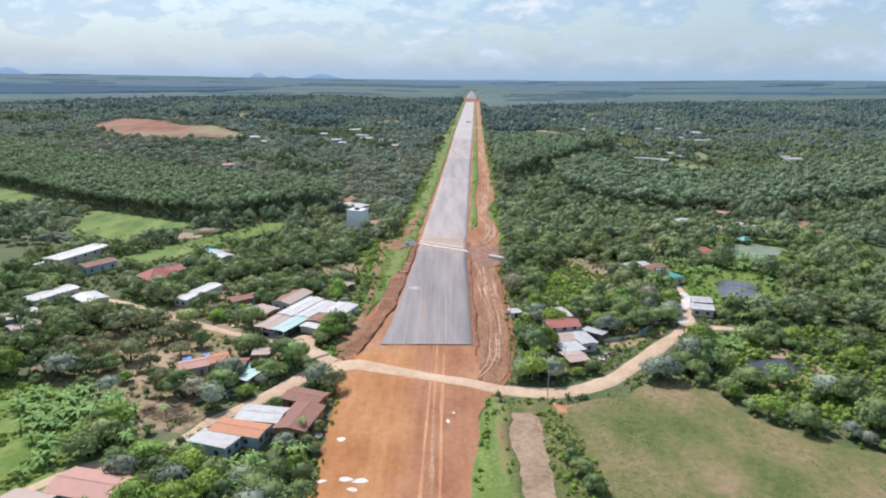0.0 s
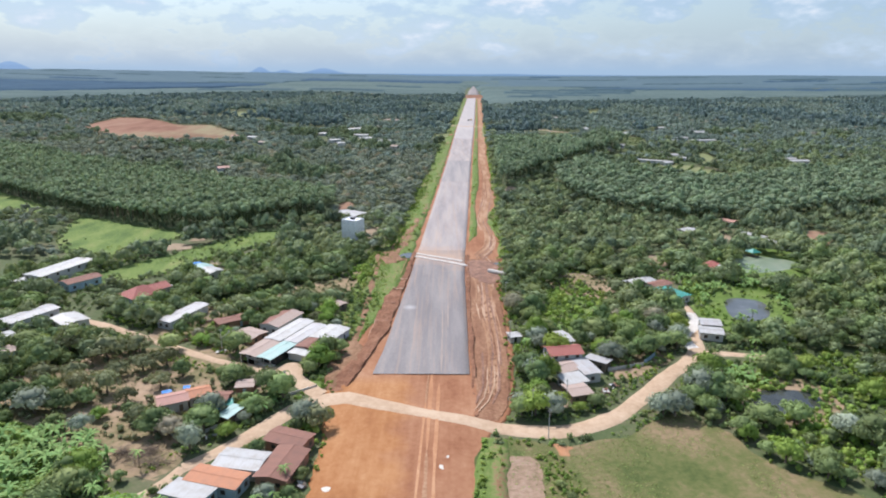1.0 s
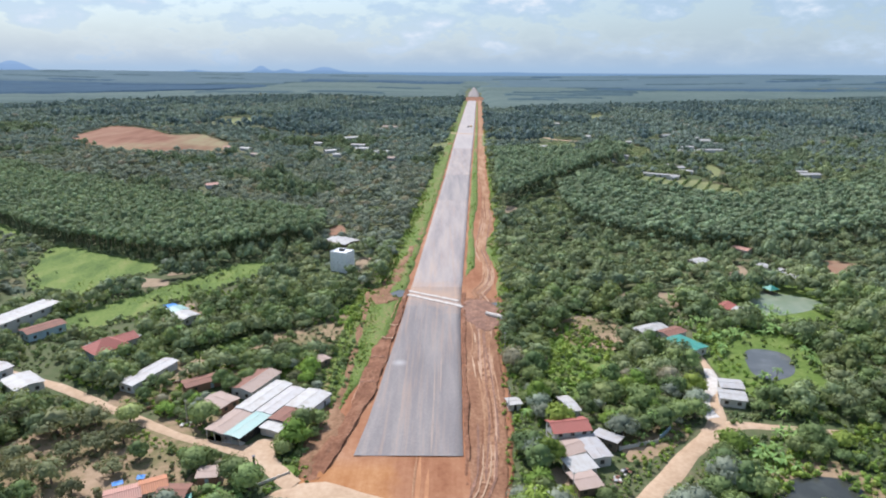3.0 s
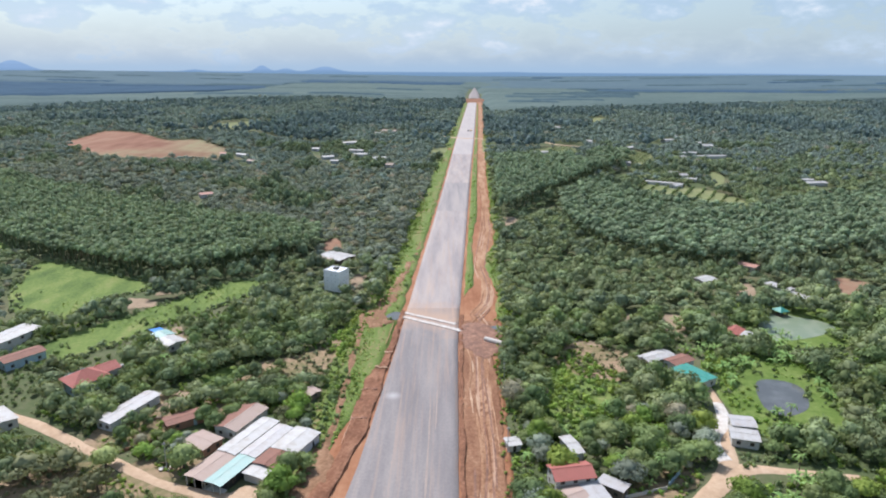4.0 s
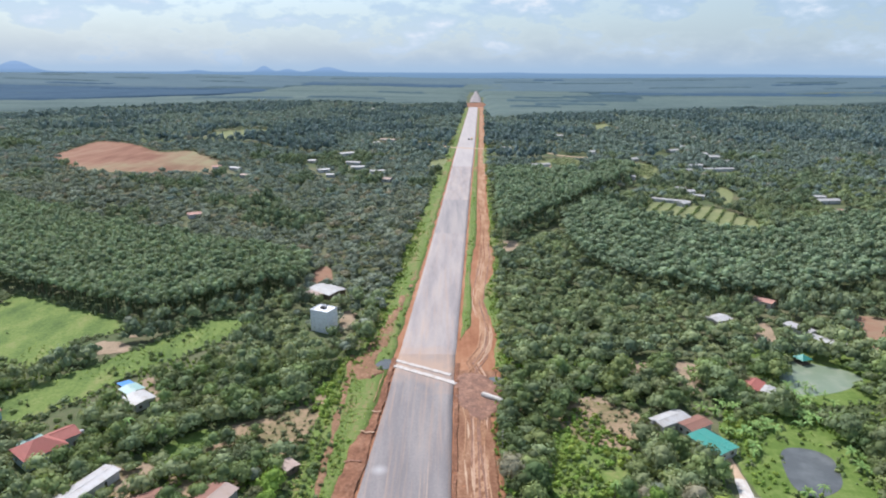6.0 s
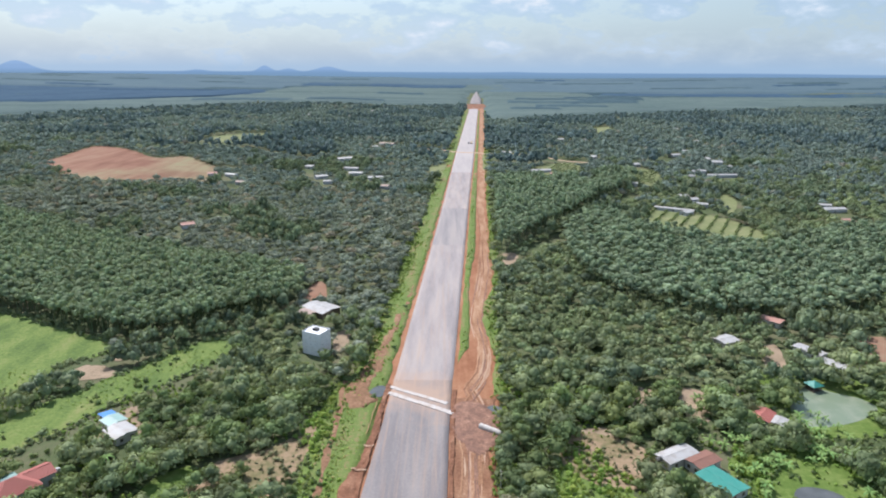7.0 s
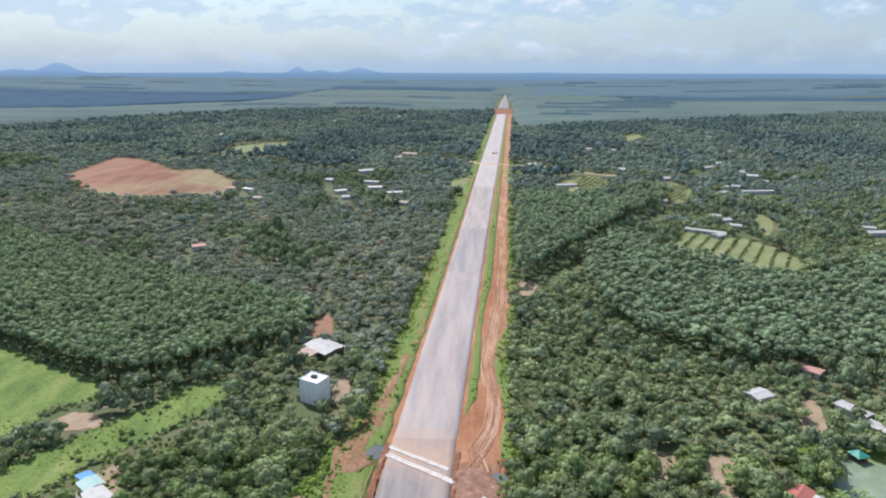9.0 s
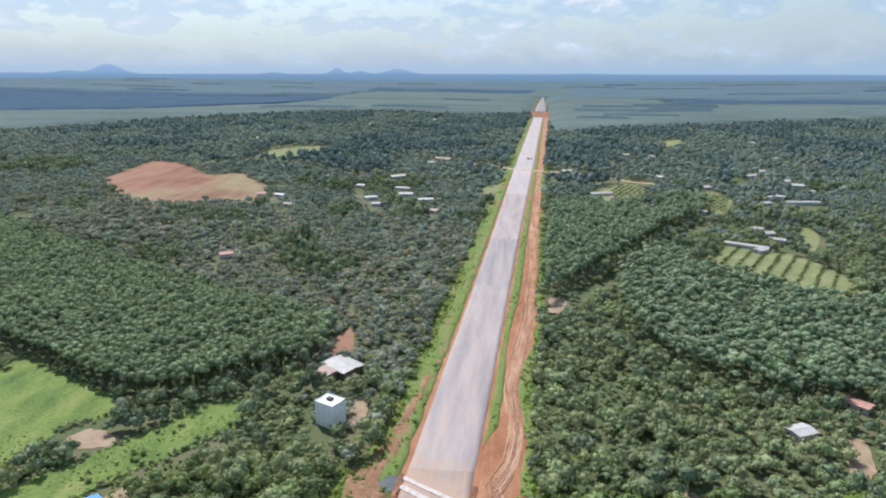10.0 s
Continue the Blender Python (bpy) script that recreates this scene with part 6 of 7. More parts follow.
ROUND_NEAR = [crown(s, 9, 2, 620, 0.105) for s in range(6)]
ROUND_MID = [crown(20 + s, 5, 1, 74, 0.21, core=0.8) for s in range(7)] + [crown(30 + s, 5, 1, 74, 0.21, "tall", 0.3, core=0.8) for s in range(3)]
ROUND_FAR = [crown(40 + s, 2, 1, 18, 0.34, core=0.85) for s in range(8)]
TALL_MID = [joined([crown(60 + s, 3, 1, 36, 0.24, "round", 2.9, core=0.85), stem(0.05, 3.3)]) for s in range(10)]
SHRUB = [crown(80 + s, 2, 1, 24, 0.27, "round", -0.25) for s in range(5)]
TUFT = [leaves(np.random.default_rng(90 + s), np.array([0.0, 0.0, 0.1]), 0.7, 0.8, 8, 0.45) for s in range(5)]

# -- plantations and groves --
x, y = sites(-640, -60, 270, 580, 3.15, 1, 0.3)
k = in_poly(x, y, RUBBER_WEST) & free(x, y, 1)
x, y = x[k], y[k]
planted("rubber_plantation", TALL_MID, x, y, np.random.default_rng(1).uniform(2.3, 3.0, len(x)), RUBBER_LEAF, "dense dark green rubber plantation with even crowns", "plantation", 1, 0, 1.12, (0.94, 1.06))
x, y = sites(40, 430, 290, 660, 3.9, 2, 0.35)
k = in_poly(x, y, RUBBER_EAST) & free(x, y, 1)
planted("rubber_plantation", TALL_MID, x[k], y[k], np.random.default_rng(2).uniform(2.6, 3.5, k.sum()), RUBBER_LIGHT, "tall green rubber plantation with a straight dark edge", "plantation", 2, 0, 1.2, (0.92, 1.08))
k = in_poly(x, y, RUBBER_SOUTH) & free(x, y, 1)
planted("rubber_plantation", TALL_MID, x[k], y[k], np.random.default_rng(12).uniform(2.6, 3.8, k.sum()), RUBBER_LIGHT, "younger rubber plantation of middling height", "plantation", 12, 0, 0.85, (0.82, 1.18))


def tier(x, y):
    """Where the groves give way to the distant woods."""
    return 640 + 180 * fbm(x, y, 130, 15)


x, y = sites(-980, 860, 225, 820, 5.6, 3)
rng = np.random.default_rng(3)
gap = fbm(x, y, 38, 4)
k = free(x, y, 2) & ~in_poly(x, y, RUBBER_WEST) & ~in_poly(x, y, RUBBER_EAST) & ~in_poly(x, y, RUBBER_SOUTH) & (gap > 0.2) & (y < tier(x, y))
k &= ~(in_poly(x, y, [(44, 366), (60, 396), (91, 432), (140, 496), (189, 552), (215, 585), (222, 572), (192, 538), (146, 484), (98, 420), (64, 380)]) & (rng.uniform(0, 1, len(x)) < 0.85))
for p in HALF_OPEN:
    k &= ~in_poly(x, y, p)
k &= ~((x < -30) & (y < 232)) & ~((x > 25) & (y < 240))
x, y = x[k], y[k]
west = x < 15
far = y + 120 * rng.uniform(-1, 1, len(x)) > 540 + 120 * fbm(x, y, 90, 23)
clumped = fbm(x, y, 48, 77) > 0.66
pale = fbm(x, y, 40, 37) + rng.uniform(-0.2, 0.2, len(x)) > 0.42
size = 2.0 + 2.8 * rng.uniform(0, 1, len(x)) ** 1.5 * (0.4 + 1.2 * fbm(x, y, 30, 19)) + np.where(west, 0.0, 0.35)
for name, pick, mat, label, category, seed, tall in (
        ("tall_trees", west & clumped, GROVE_LEAF, "clumps of taller dark trees in the grove", "grove", 23, 1.35),
        ("tall_trees", ~west & clumped, GROVE_LEAF, "clumps of taller trees in the woods", "grove", 24, 1.4),
        ("tree_grove", west & ~far & ~clumped & pale & (y < 310), OLIVE_LEAF, "mixed grove of lighter green trees", "grove", 35, 1.0),
        ("cashew_grove", west & ~far & ~clumped & ~(pale & (y < 310)), CASHEW_LEAF, "grey-green cashew grove with rounded crowns", "grove", 3, 0.85),
        ("cashew_grove", west & far & ~clumped, HAZY_LEAF, "dull green grove of uneven crowns, tinted bluish for haze", "grove", 13, 0.9),
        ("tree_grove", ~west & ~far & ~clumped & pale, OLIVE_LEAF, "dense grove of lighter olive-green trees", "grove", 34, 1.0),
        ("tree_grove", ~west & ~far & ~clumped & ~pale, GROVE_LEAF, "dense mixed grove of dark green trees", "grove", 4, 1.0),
        ("tree_grove", ~west & far & ~clumped, HAZY_LEAF, "dense green woods behind the orchard, tinted bluish for haze", "grove", 14, 1.0)):
    planted(name, ROUND_MID, x[pick], y[pick], size[pick], mat, label, category, seed, 0, tall)


def west_edge(x):
    """Near edge of the far plantations, left of the road."""
    return np.where(np.asarray(x) < -574, np.maximum(1690 + 1.14 * (np.asarray(x) + 574), 1000), 1690)


def east_edge(x):
    return 1255 + 0.42 * (np.asarray(x) - 111)


x, y = sites(-1950, 1650, 640, 1700, 10.0, 5)
rng = np.random.default_rng(5)
k = free(x, y, 3) & (fbm(x, y, 60, 8) > 0.16) & (y > tier(x, y)) & ~((x > 112) & (y > east_edge(x) - 10)) & ~((x < 40) & (y > west_edge(x) - 10))
x, y = x[k], y[k]
west = x < 40
dim = fbm(x, y, 110, 29) + rng.uniform(-0.12, 0.12, len(x)) > 0.56
planted("distant_woods", ROUND_FAR, x[dim], y[dim], rng.uniform(4.2, 7.4, dim.sum()), HAZY_DARK_LEAF, "distant darker belts of taller trees", "woods", 8, 0, 1.25)
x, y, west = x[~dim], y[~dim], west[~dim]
planted("distant_woods", ROUND_FAR, x[west], y[west], rng.uniform(3.6, 6.6, west.sum()), HAZY_LEAF, "distant mixed woods of dull green", "woods", 6)
planted("distant_woods", ROUND_FAR, x[~west], y[~west], rng.uniform(3.6, 6.6, (~west).sum()), HAZY_LEAF, "distant mixed green woods", "woods", 7)


def canopy_block(y0, y1, x0, x1, mat, seed, label, high=11.0, near=None):
    """A far plantation seen as one rolling canopy with steep edges."""
    nx, ny = max(6, int((x1 - x0) / 28)), max(4, int((y1 - y0) / 28))
    verts, faces = [], []
    for j in range(ny + 1):
        for i in range(nx + 1):
            px = x0 + (x1 - x0) * i / nx
            start = float(near(px)) if near else y0
            py = start + (y1 - start) * j / ny
            px += 0.0585 * (py - y0) * (1 - i / nx if x0 > 0 else i / nx) + 14 * noise.noise((px * 0.01, py * 0.01, seed))
            py += 30 * noise.noise((px * 0.004, py * 0.006, seed + 3))
            edge = i in (0, nx) or j in (0, ny)
            z = float(land_z(px, py)) + (0.0 if edge else high + 2.2 * noise.noise((px * 0.06, py * 0.06, seed)) + 1.5 * noise.noise((px * 0.011, py * 0.011, seed)))
            verts.append((px, py, z))
    for j in range(ny):
        for i in range(nx):
            a = j * (nx + 1) + i
            faces.append((a, a + 1, a + nx + 2, a + nx + 1))
    me = mesh_from("far_plantation", verts, faces, mat)
    return tagged(new("far_plantation", me), label, "plantation", kind="stuff")


canopy_block(1690, 2330, -2600, 66, HAZY_CANOPY, 1, "far smooth green plantation", near=west_edge)
canopy_block(1500, 2330, -2900, -820, HAZY_CANOPY_DARK, 13, "broad dark plantation block", 16.0, near=lambda v: np.interp(v, [-2900, -1491, -1151, -832], [1350, 1520, 1660, 2010]))
canopy_block(2340, 2620, -3300, -900, HAZY_CANOPY_DARK, 2, "far dark plantation block")
canopy_block(2340, 3000, -860, 106, HAZY_CANOPY, 3, "far smooth green plantation")
canopy_block(2660, 3600, -4200, -900, HAZY_HORIZON_WOODS, 4, "far green plantation at the horizon")
canopy_block(3050, 3300, -880, 146, HAZY_CANOPY_DARK, 5, "far dark plantation block")
canopy_block(1255, 2230, 104, 2600, HAZY_CANOPY, 6, "far smooth green plantation beside the road", near=east_edge)
canopy_block(2240, 2640, 146, 680, HAZY_CANOPY, 8, "far smooth green plantation beside the road")
canopy_block(2240, 2500, 700, 3300, HAZY_CANOPY_DARK, 9, "far dark plantation block")
canopy_block(2640, 3700, 166, 4300, HAZY_HORIZON_WOODS, 10, "far green plantation at the horizon")
canopy_block(3340, 4600, -5000, 160, HAZY_HORIZON_WOODS, 11, "farthest woods at the horizon")
canopy_block(3740, 4700, 232, 5200, HAZY_HORIZON_WOODS, 12, "farthest woods at the horizon")

canopy_block(2690, 3360, 60, 380, HAZY_CANOPY, 14, "far green plantation closing off the road")
canopy_block(3300, 4700, 20, 460, HAZY_HORIZON_WOODS, 15, "farthest woods ahead of the road")

# broken belts of other woods standing among the far plantations
rnd = random.Random(31)
for k in range(44):
    by = 1500 + 2300 * (k / 44) ** 1.1
    side = -1 if k % 2 else 1
    bx = float(road_x(by)) + side * rnd.uniform(160, 0.9 * by)
    if side > 0 and by < east_edge(bx) + 60 or side < 0 and by < west_edge(bx) + 60:
        continue
    ln, dp = rnd.uniform(160, 620), rnd.uniform(60, 130)
    x0 = bx - ln / 2 if side < 0 else max(bx - ln / 2, float(road_x(by)) + 90)
    x1 = bx + ln / 2 if side > 0 else min(bx + ln / 2, float(road_x(by)) - 110)
    if x1 - x0 > 90:
        canopy_block(by, by + dp, x0, x1, rnd.choice((HAZY_MID_CANOPY, HAZY_MID_CANOPY, HAZY_MID_CANOPY, HAZY_CANOPY_DARK)), 40 + k, "dark belt of woods among far plantations", 14.5)

# -- trees that stand singly --
def limb_mesh(name, seed):
    """Tapered trunk with a few limbs, for a crown of radius 1."""
    rng = np.random.default_rng(seed)
    parts = [stem(0.075, 0.85, 7, (0.04, 0.02))]
    for i in range(5):
        ang = i * 2.4 + rng.uniform(-0.4, 0.4)
        v, f = stem(0.035, rng.uniform(0.45, 0.65), 5)
        tilt = Euler((0, radians(rng.uniform(35, 60)), ang)).to_matrix()
        v = np.array([tuple(tilt @ Vector(p)) for p in v]) + (0.02, 0.01, 0.45 + 0.07 * i)
        parts.append((v, f))
    v, f = joined(parts)
    return tri_mesh(name, v, f, BARK)


TRUNKS = [limb_mesh("trunk", s) for s in range(3)]
CROWNS = {}
for key, mat, shapes in (("tree", TREE_LEAF, ROUND_NEAR), ("light", LIGHT_LEAF, ROUND_NEAR[:3]), ("cashew", CASHEW_LEAF, ROUND_NEAR[2:5]),
                         ("grey", GREY_LEAF, [crown(120 + s, 11, 1, 620, 0.10, core=0.7) for s in range(3)])):
    CROWNS[key] = [tri_mesh("crown", v, f, mat) for v, f in shapes]
TREE_TEXT = {"tree": "round-crowned dark green broadleaf tree", "light": "young light green broadleaf tree", "cashew": "spreading dull green cashew tree", "grey": "large spreading tree with sparse grey-green leaves"}


def tree(x, y, r, key, rnd, tall=1.0):
    top = tagged(new("tree"), TREE_TEXT[key], "tree", "village trees")
    top.matrix_world = spot(x, y, float(land_z(x, y)) - 0.05, rnd.uniform(0, 360)) @ Matrix.Diagonal((r, r, r * tall, 1))
    trunk = new("trunk", rnd.choice(TRUNKS))
    leafage = new("crown", rnd.choice(CROWNS[key]))
    trunk.parent = leafage.parent = top
    return top


def banana_leaf(seed):
    v, f = fronds(seed, 1, 2.3, 0.36, 4, 0.75, 0.95)
    return tri_mesh("leaf", v, f, PALM_LEAF)


BANANA_LEAVES = [banana_leaf(s) for s in range(4)]
v, f = stem(0.16, 1.7, 7)
BANANA_STEM = tri_mesh("stem", v, f, PALM_LEAF)


def banana(x, y, size, rnd):
    top = tagged(new("banana_plant"), "green banana plant with broad arching leaves", "plant", "banana plants")
    top.matrix_world = spot(x, y, float(land_z(x, y)), rnd.uniform(0, 360)) @ Matrix.Scale(size, 4)
    st = new("stem", BANANA_STEM)
    st.parent = top
    for k in range(8):
        leaf = new("leaf", BANANA_LEAVES[k % 4])
        leaf.parent = top
        leaf.matrix_local = pose(0, 0, 1.6, rnd.uniform(-12, 12), rnd.uniform(-12, 12), k * 137.5 + rnd.uniform(-15, 15))
    return top


PALM_TRUNK = tri_mesh("trunk", *joined([stem(0.14, 5.2, 7, (0.25, 0.1))]), BARK)
PALM_FRONDS = [tri_mesh("frond", *fronds(300 + s, 1, 2.6, 0.3, 5, 1.0, 0.8), PALM_LEAF) for s in range(3)]


def palm(x, y, size, rnd):
    top = tagged(new("palm_tree"), "slender palm with a crown of drooping fronds", "palm", "palms")
    top.matrix_world = spot(x, y, float(land_z(x, y)) - 0.05, rnd.uniform(0, 360)) @ Matrix.Scale(size, 4)
    tr = new("trunk", PALM_TRUNK)
    tr.parent = top
    for k in range(11):
        fr = new("frond", PALM_FRONDS[k % 3])
        fr.parent = top
        fr.matrix_local = pose(0.25, 0.1, 5.1, rnd.uniform(-10, 10), rnd.uniform(-14, 14), k * 137.5)
    return top


def bush_only(x, y):
    out = np.zeros(len(x), bool)
    for p in HALF_OPEN:
        out |= in_poly(x, y, p)
    return out


rnd = random.Random(5)
rng = np.random.default_rng(11)
LOWER_TREES = ((-73, 84.5, 3.4, "tree"), (-64, 83, 3.2, "tree"), (-57, 81.5, 3.6, "tree"), (-50, 81, 3.8, "tree"), (-43, 80.5, 3.2, "cashew"), (-36.5, 81, 3.4, "tree"), (-32.5, 84, 2.6, "light"), (-30.6, 90, 2.4, "tree"), (-31, 97, 2.2, "tree"), (-62, 77, 4.0, "tree"), (-53, 75.5, 3.6, "tree"), (-45, 75, 3.4, "tree"), (-38, 75.5, 3.0, "light"),
               (-96, 128, 4.6, "grey"), (-104, 128, 4.2, "grey"), (-88, 124, 3.4, "grey"), (-98, 136, 4.0, "grey"), (-86, 142, 4.0, "grey"), (-78, 136, 3.2, "tree"), (-112, 126, 4.0, "tree"), (-92, 112, 3.4, "cashew"), (-100, 113, 3.0, "tree"), (-80, 116, 3.0, "grey"))
# big sparse trees of the dry plot
for tx, ty, tr_, key in ((-107, 145, 6.2, "grey"), (-122, 149, 5.6, "grey"), (-99, 149, 5.2, "grey"), (-115, 153, 5.0, "grey"), (-92, 139, 4.2, "grey"), (-110, 134, 4.4, "grey"), (-82, 131, 3.6, "grey"), (-118, 133, 4.6, "grey"),
                         (-110, 119, 5.6, "cashew"), (-118, 122, 5.2, "tree"), (-104, 120, 4.6, "tree"), (-99, 123, 3.6, "tree"), (-124, 141, 5.0, "tree"), (-89, 150, 4.6, "tree"), (-73, 112, 4.8, "tree"),
                         (-68, 110.5, 4.2, "cashew"), (-64, 113, 3.8, "tree"), (-50, 119.5, 3.6, "tree"), (-59, 134, 3.8, "tree"), (-137, 150, 5.2, "tree"), (-54, 110.5, 2.9, "light"), (-91, 117, 2.4, "light"), (-84, 119, 2.6, "tree")):
    tree(tx, ty, tr_, key, rnd, 0.85)
# thick trees before the lower houses
for tx, ty, tr_, key in LOWER_TREES:
    tree(tx, ty, tr_, key, rnd, rnd.uniform(0.8, 1.1))
# bushy trees of the meadow's edge
for tx, ty, tr_ in ((31.0, 83.5, 2.9), (29.6, 87.5, 2.3), (32.6, 79.0, 2.6), (30.2, 91.5, 1.6), (28.6, 95.0, 1.4)):
    tree(tx, ty, tr_, "tree", rnd, 0.9)

x, y = sites(-190, 210, 64, 240, 4.9, 21, 0.45)
k = free(x, y, 2.0) & ~bush_only(x, y) & ~((x > 30) & (y < 112) & (x < 74))
k &= np.where(x < 0, fbm(x, y, 24, 31) > 0.28, fbm(x, y, 30, 33) > 0.2)
k &= ~(in_poly(x, y, LUSH[-1]) & (rng.uniform(0, 1, len(x)) < 0.7))
x, y = x[k], y[k]
order = np.argsort(np.hypot(x - 5, y - 10))
r = (1.6 + 3.1 * rng.uniform(0, 1, len(x)) ** 1.5) * np.where(x > 0, 1.15, 1.05)
kind = rng.uniform(0, 1, len(x))
for i in order[:280]:
    tree(float(x[i]), float(y[i]), float(r[i]), "light" if kind[i] < 0.16 else "cashew" if kind[i] < 0.34 else "grey" if kind[i] < 0.42 and x[i] < 0 else "tree", rnd, rnd.uniform(0.85, 1.2))
rest = order[280:]
ROUND_CLOSE = [crown(140 + s, 6, 1, 200, 0.15) for s in range(6)]
mixed = kind < 0.45
planted("village_grove", ROUND_CLOSE, x[rest[mixed[rest]]], y[rest[mixed[rest]]], r[rest[mixed[rest]]], OLIVE_LEAF, "scattered lighter trees round the village", "grove", 40)
rest = rest[~mixed[rest]]
w = rest[x[rest] < 0]
planted("village_grove", ROUND_CLOSE, x[w], y[w], r[w], TREE_LEAF, "loose grove of green trees behind the village", "grove", 41)
w = rest[x[rest] >= 0]
planted("village_grove", ROUND_CLOSE, x[w], y[w], r[w], TREE_LEAF, "thick grove of green trees round the farms", "grove", 42)

# undergrowth
x, y = sites(-190, 210, 62, 244, 2.6, 22, 0.5)
dry = in_poly(x, y, SCRUB_AREA) | in_poly(x, y, BROWN_CLEARING) | in_poly(x, y, TREE_GAP)
k = free(x, y, 0.6) & (fbm(x, y, 16, 51) + 0.12 * fbm(x, y, 4, 53) > np.where(dry, 0.42, 0.37)) & ~((x > 30) & (y < 110) & (x < 74)) & ~in_poly(x, y, VILLAGE_GRASS) & ~in_poly(x, y, DRY_PLOT) & (~in_poly(x, y, POND_LAWN) | (fbm(x, y, 6, 55) > 0.46)) & ~in_poly(x, y, POND_C_LAWN) & ~in_poly(x, y, GARDEN_LAWN)
dryk = dry[k]
x, y = x[k], y[k]
planted("dry_scrub", SHRUB, x[dryk], y[dryk], 0.3 + 1.5 * rng.uniform(0, 1, dryk.sum()) ** 2, GREY_LEAF, "dry grey-brown scrub bushes", "shrubs", 53, 0.1)
x, y = x[~dryk], y[~dryk]
lightish = fbm(x, y, 20, 57) > 0.55
planted("undergrowth", SHRUB, x[~lightish], y[~lightish], rng.uniform(0.5, 1.5, (~lightish).sum()), TREE_LEAF, "tangled dark green undergrowth and shrubs", "shrubs", 43, 0.1)
planted("undergrowth", SHRUB, x[lightish], y[lightish], rng.uniform(0.4, 1.3, lightish.sum()), LIGHT_LEAF, "bright green weeds and low shrubs", "shrubs", 44, 0.1)
# lone bushes and young trees standing in the grass fields
x, y = sites(-225, -86, 205, 305, 5.0, 27, 0.6)
k = in_view(x, y) & ((in_poly(x, y, FIELD_STRIP) & (fbm(x, y, 14, 91) + 0.0035 * (x + 120) > 0.56)) | (in_poly(x, y, FIELD_A) & (fbm(x, y, 9, 92) > 0.74)))
x, y = x[k], y[k]
planted("field_bushes", SHRUB, x, y, 0.5 + 1.5 * rng.uniform(0, 1, len(x)) ** 2, TREE_LEAF, "lone green bushes scattered over the grass fields", "shrubs", 56, 0.1)
# lush low growth in old plots
x, y = sites(-190, 210, 62, 265, 2.4, 26, 0.5)
k = np.zeros(len(x), bool)
for p in LUSH:
    k |= in_poly(x, y, p)
k &= free(x, y, 0.6) & (fbm(x, y, 7, 81) > 0.34) & ~((y > 145) & (np.abs(x - np.interp(y, [141, 150, 163, 177, 197, 228, 246], [-32, -30.4, -28.7, -28.7, -29.3, -30.3, -31.5])) < 1.4))
x, y = x[k], y[k]
planted("lush_growth", SHRUB, x, y, rng.uniform(0.6, 2.1, len(x)), LIGHT_LEAF, "lush bright green bushes on an old plot", "shrubs", 50, 0.1)
# weeds on the verges
x, y = sites(-45, 110, 128, 900, 2.2, 23, 0.5)
inner = np.array([verge_inner(v) for v in y])
lft = (x > bed_left(y) - 8) & (x < inner - 0.5) & (fbm(x, y, 9, 61) > 0.44) & (np.abs(x - np.interp(y, [141, 150, 163, 177, 197, 228, 246], [-32, -30.4, -28.7, -28.7, -29.3, -30.3, -31.5])) > np.where(y < 250, 1.3, 0)) & ((y < 420) | (rng.uniform(0, 1, len(x)) < 0.4))
right_in, right_out = np.array([pave_right(max(v, 137.0)) for v in y]) + 2, np.interp(y, [258, 271, 293, 332, 372, 406, 511, 800], [20, 21, 22, 23, 26, 30.5, 36, 52])
rgt = (y > 258) & (x > right_in) & (x < right_out) & (fbm(x, y, 10, 63) > 0.45)
edge = (x > bed_right(y) - 1.0 - 2.5 * fbm(x, y, 6, 66)) & (x < bed_right(y) + 7) & (fbm(x, y, 9, 65) > 0.3) & ~near_lane(x, y, 3)
k = (lft | rgt | edge) & in_view(x, y) & ~near_house(x, y, 0.5, 1.0)
x, y = x[k], y[k]
half = fbm(x, y, 14, 67) > 0.5
planted("verge_weeds", SHRUB, x[half], y[half], rng.uniform(0.35, 1.0, half.sum()), VERGE_LEAF, "bright green weeds along the earthworks", "weeds", 45, 0.3)
planted("verge_weeds", SHRUB, x[~half], y[~half], rng.uniform(0.4, 1.2, (~half).sum()), LIGHT_LEAF, "green shrubs along the earthworks", "shrubs", 46, 0.3)

x, y = sites(-40, 30, 60, 136, 1.1, 27, 0.5)
off_l, off_r = x - bed_left(y), bed_right(y) - x
k = (((off_l > -4) & (off_l < 1.5)) | ((off_r > -1.5) & (off_r < 1.6) & (y < 110)) | ((np.abs(x - 15.5) < 1.2) & (y < 106)) | ((np.abs(x - 25.5) < 1.0) & (y < 106))) & (fbm(x, y, 5, 83) + 0.4 * rng.uniform(0, 1, len(x)) > 0.62) & ~near_lane(x, y, 3.2) & ~near_house(x, y, 0.3)
x, y = x[k], y[k]
planted("edge_weeds", SHRUB, x, y, 0.15 + 0.9 * rng.uniform(0, 1, len(x)) ** 3, LIGHT_LEAF, "ragged green weeds along the road bed", "weeds", 54, 0.15)
x, y = sites(24, 37, 70, 108, 1.0, 34, 0.5)
k = in_poly(x, y, LUSH[1]) & (fbm(x, y, 5, 99) + 0.3 * rng.uniform(0, 1, len(x)) > 0.5)
planted("strip_weeds", SHRUB, x[k], y[k], 0.2 + 0.9 * rng.uniform(0, 1, k.sum()) ** 2, LIGHT_LEAF, "tall green weeds beside the bare strip", "weeds", 62, 0.15, 0.9)
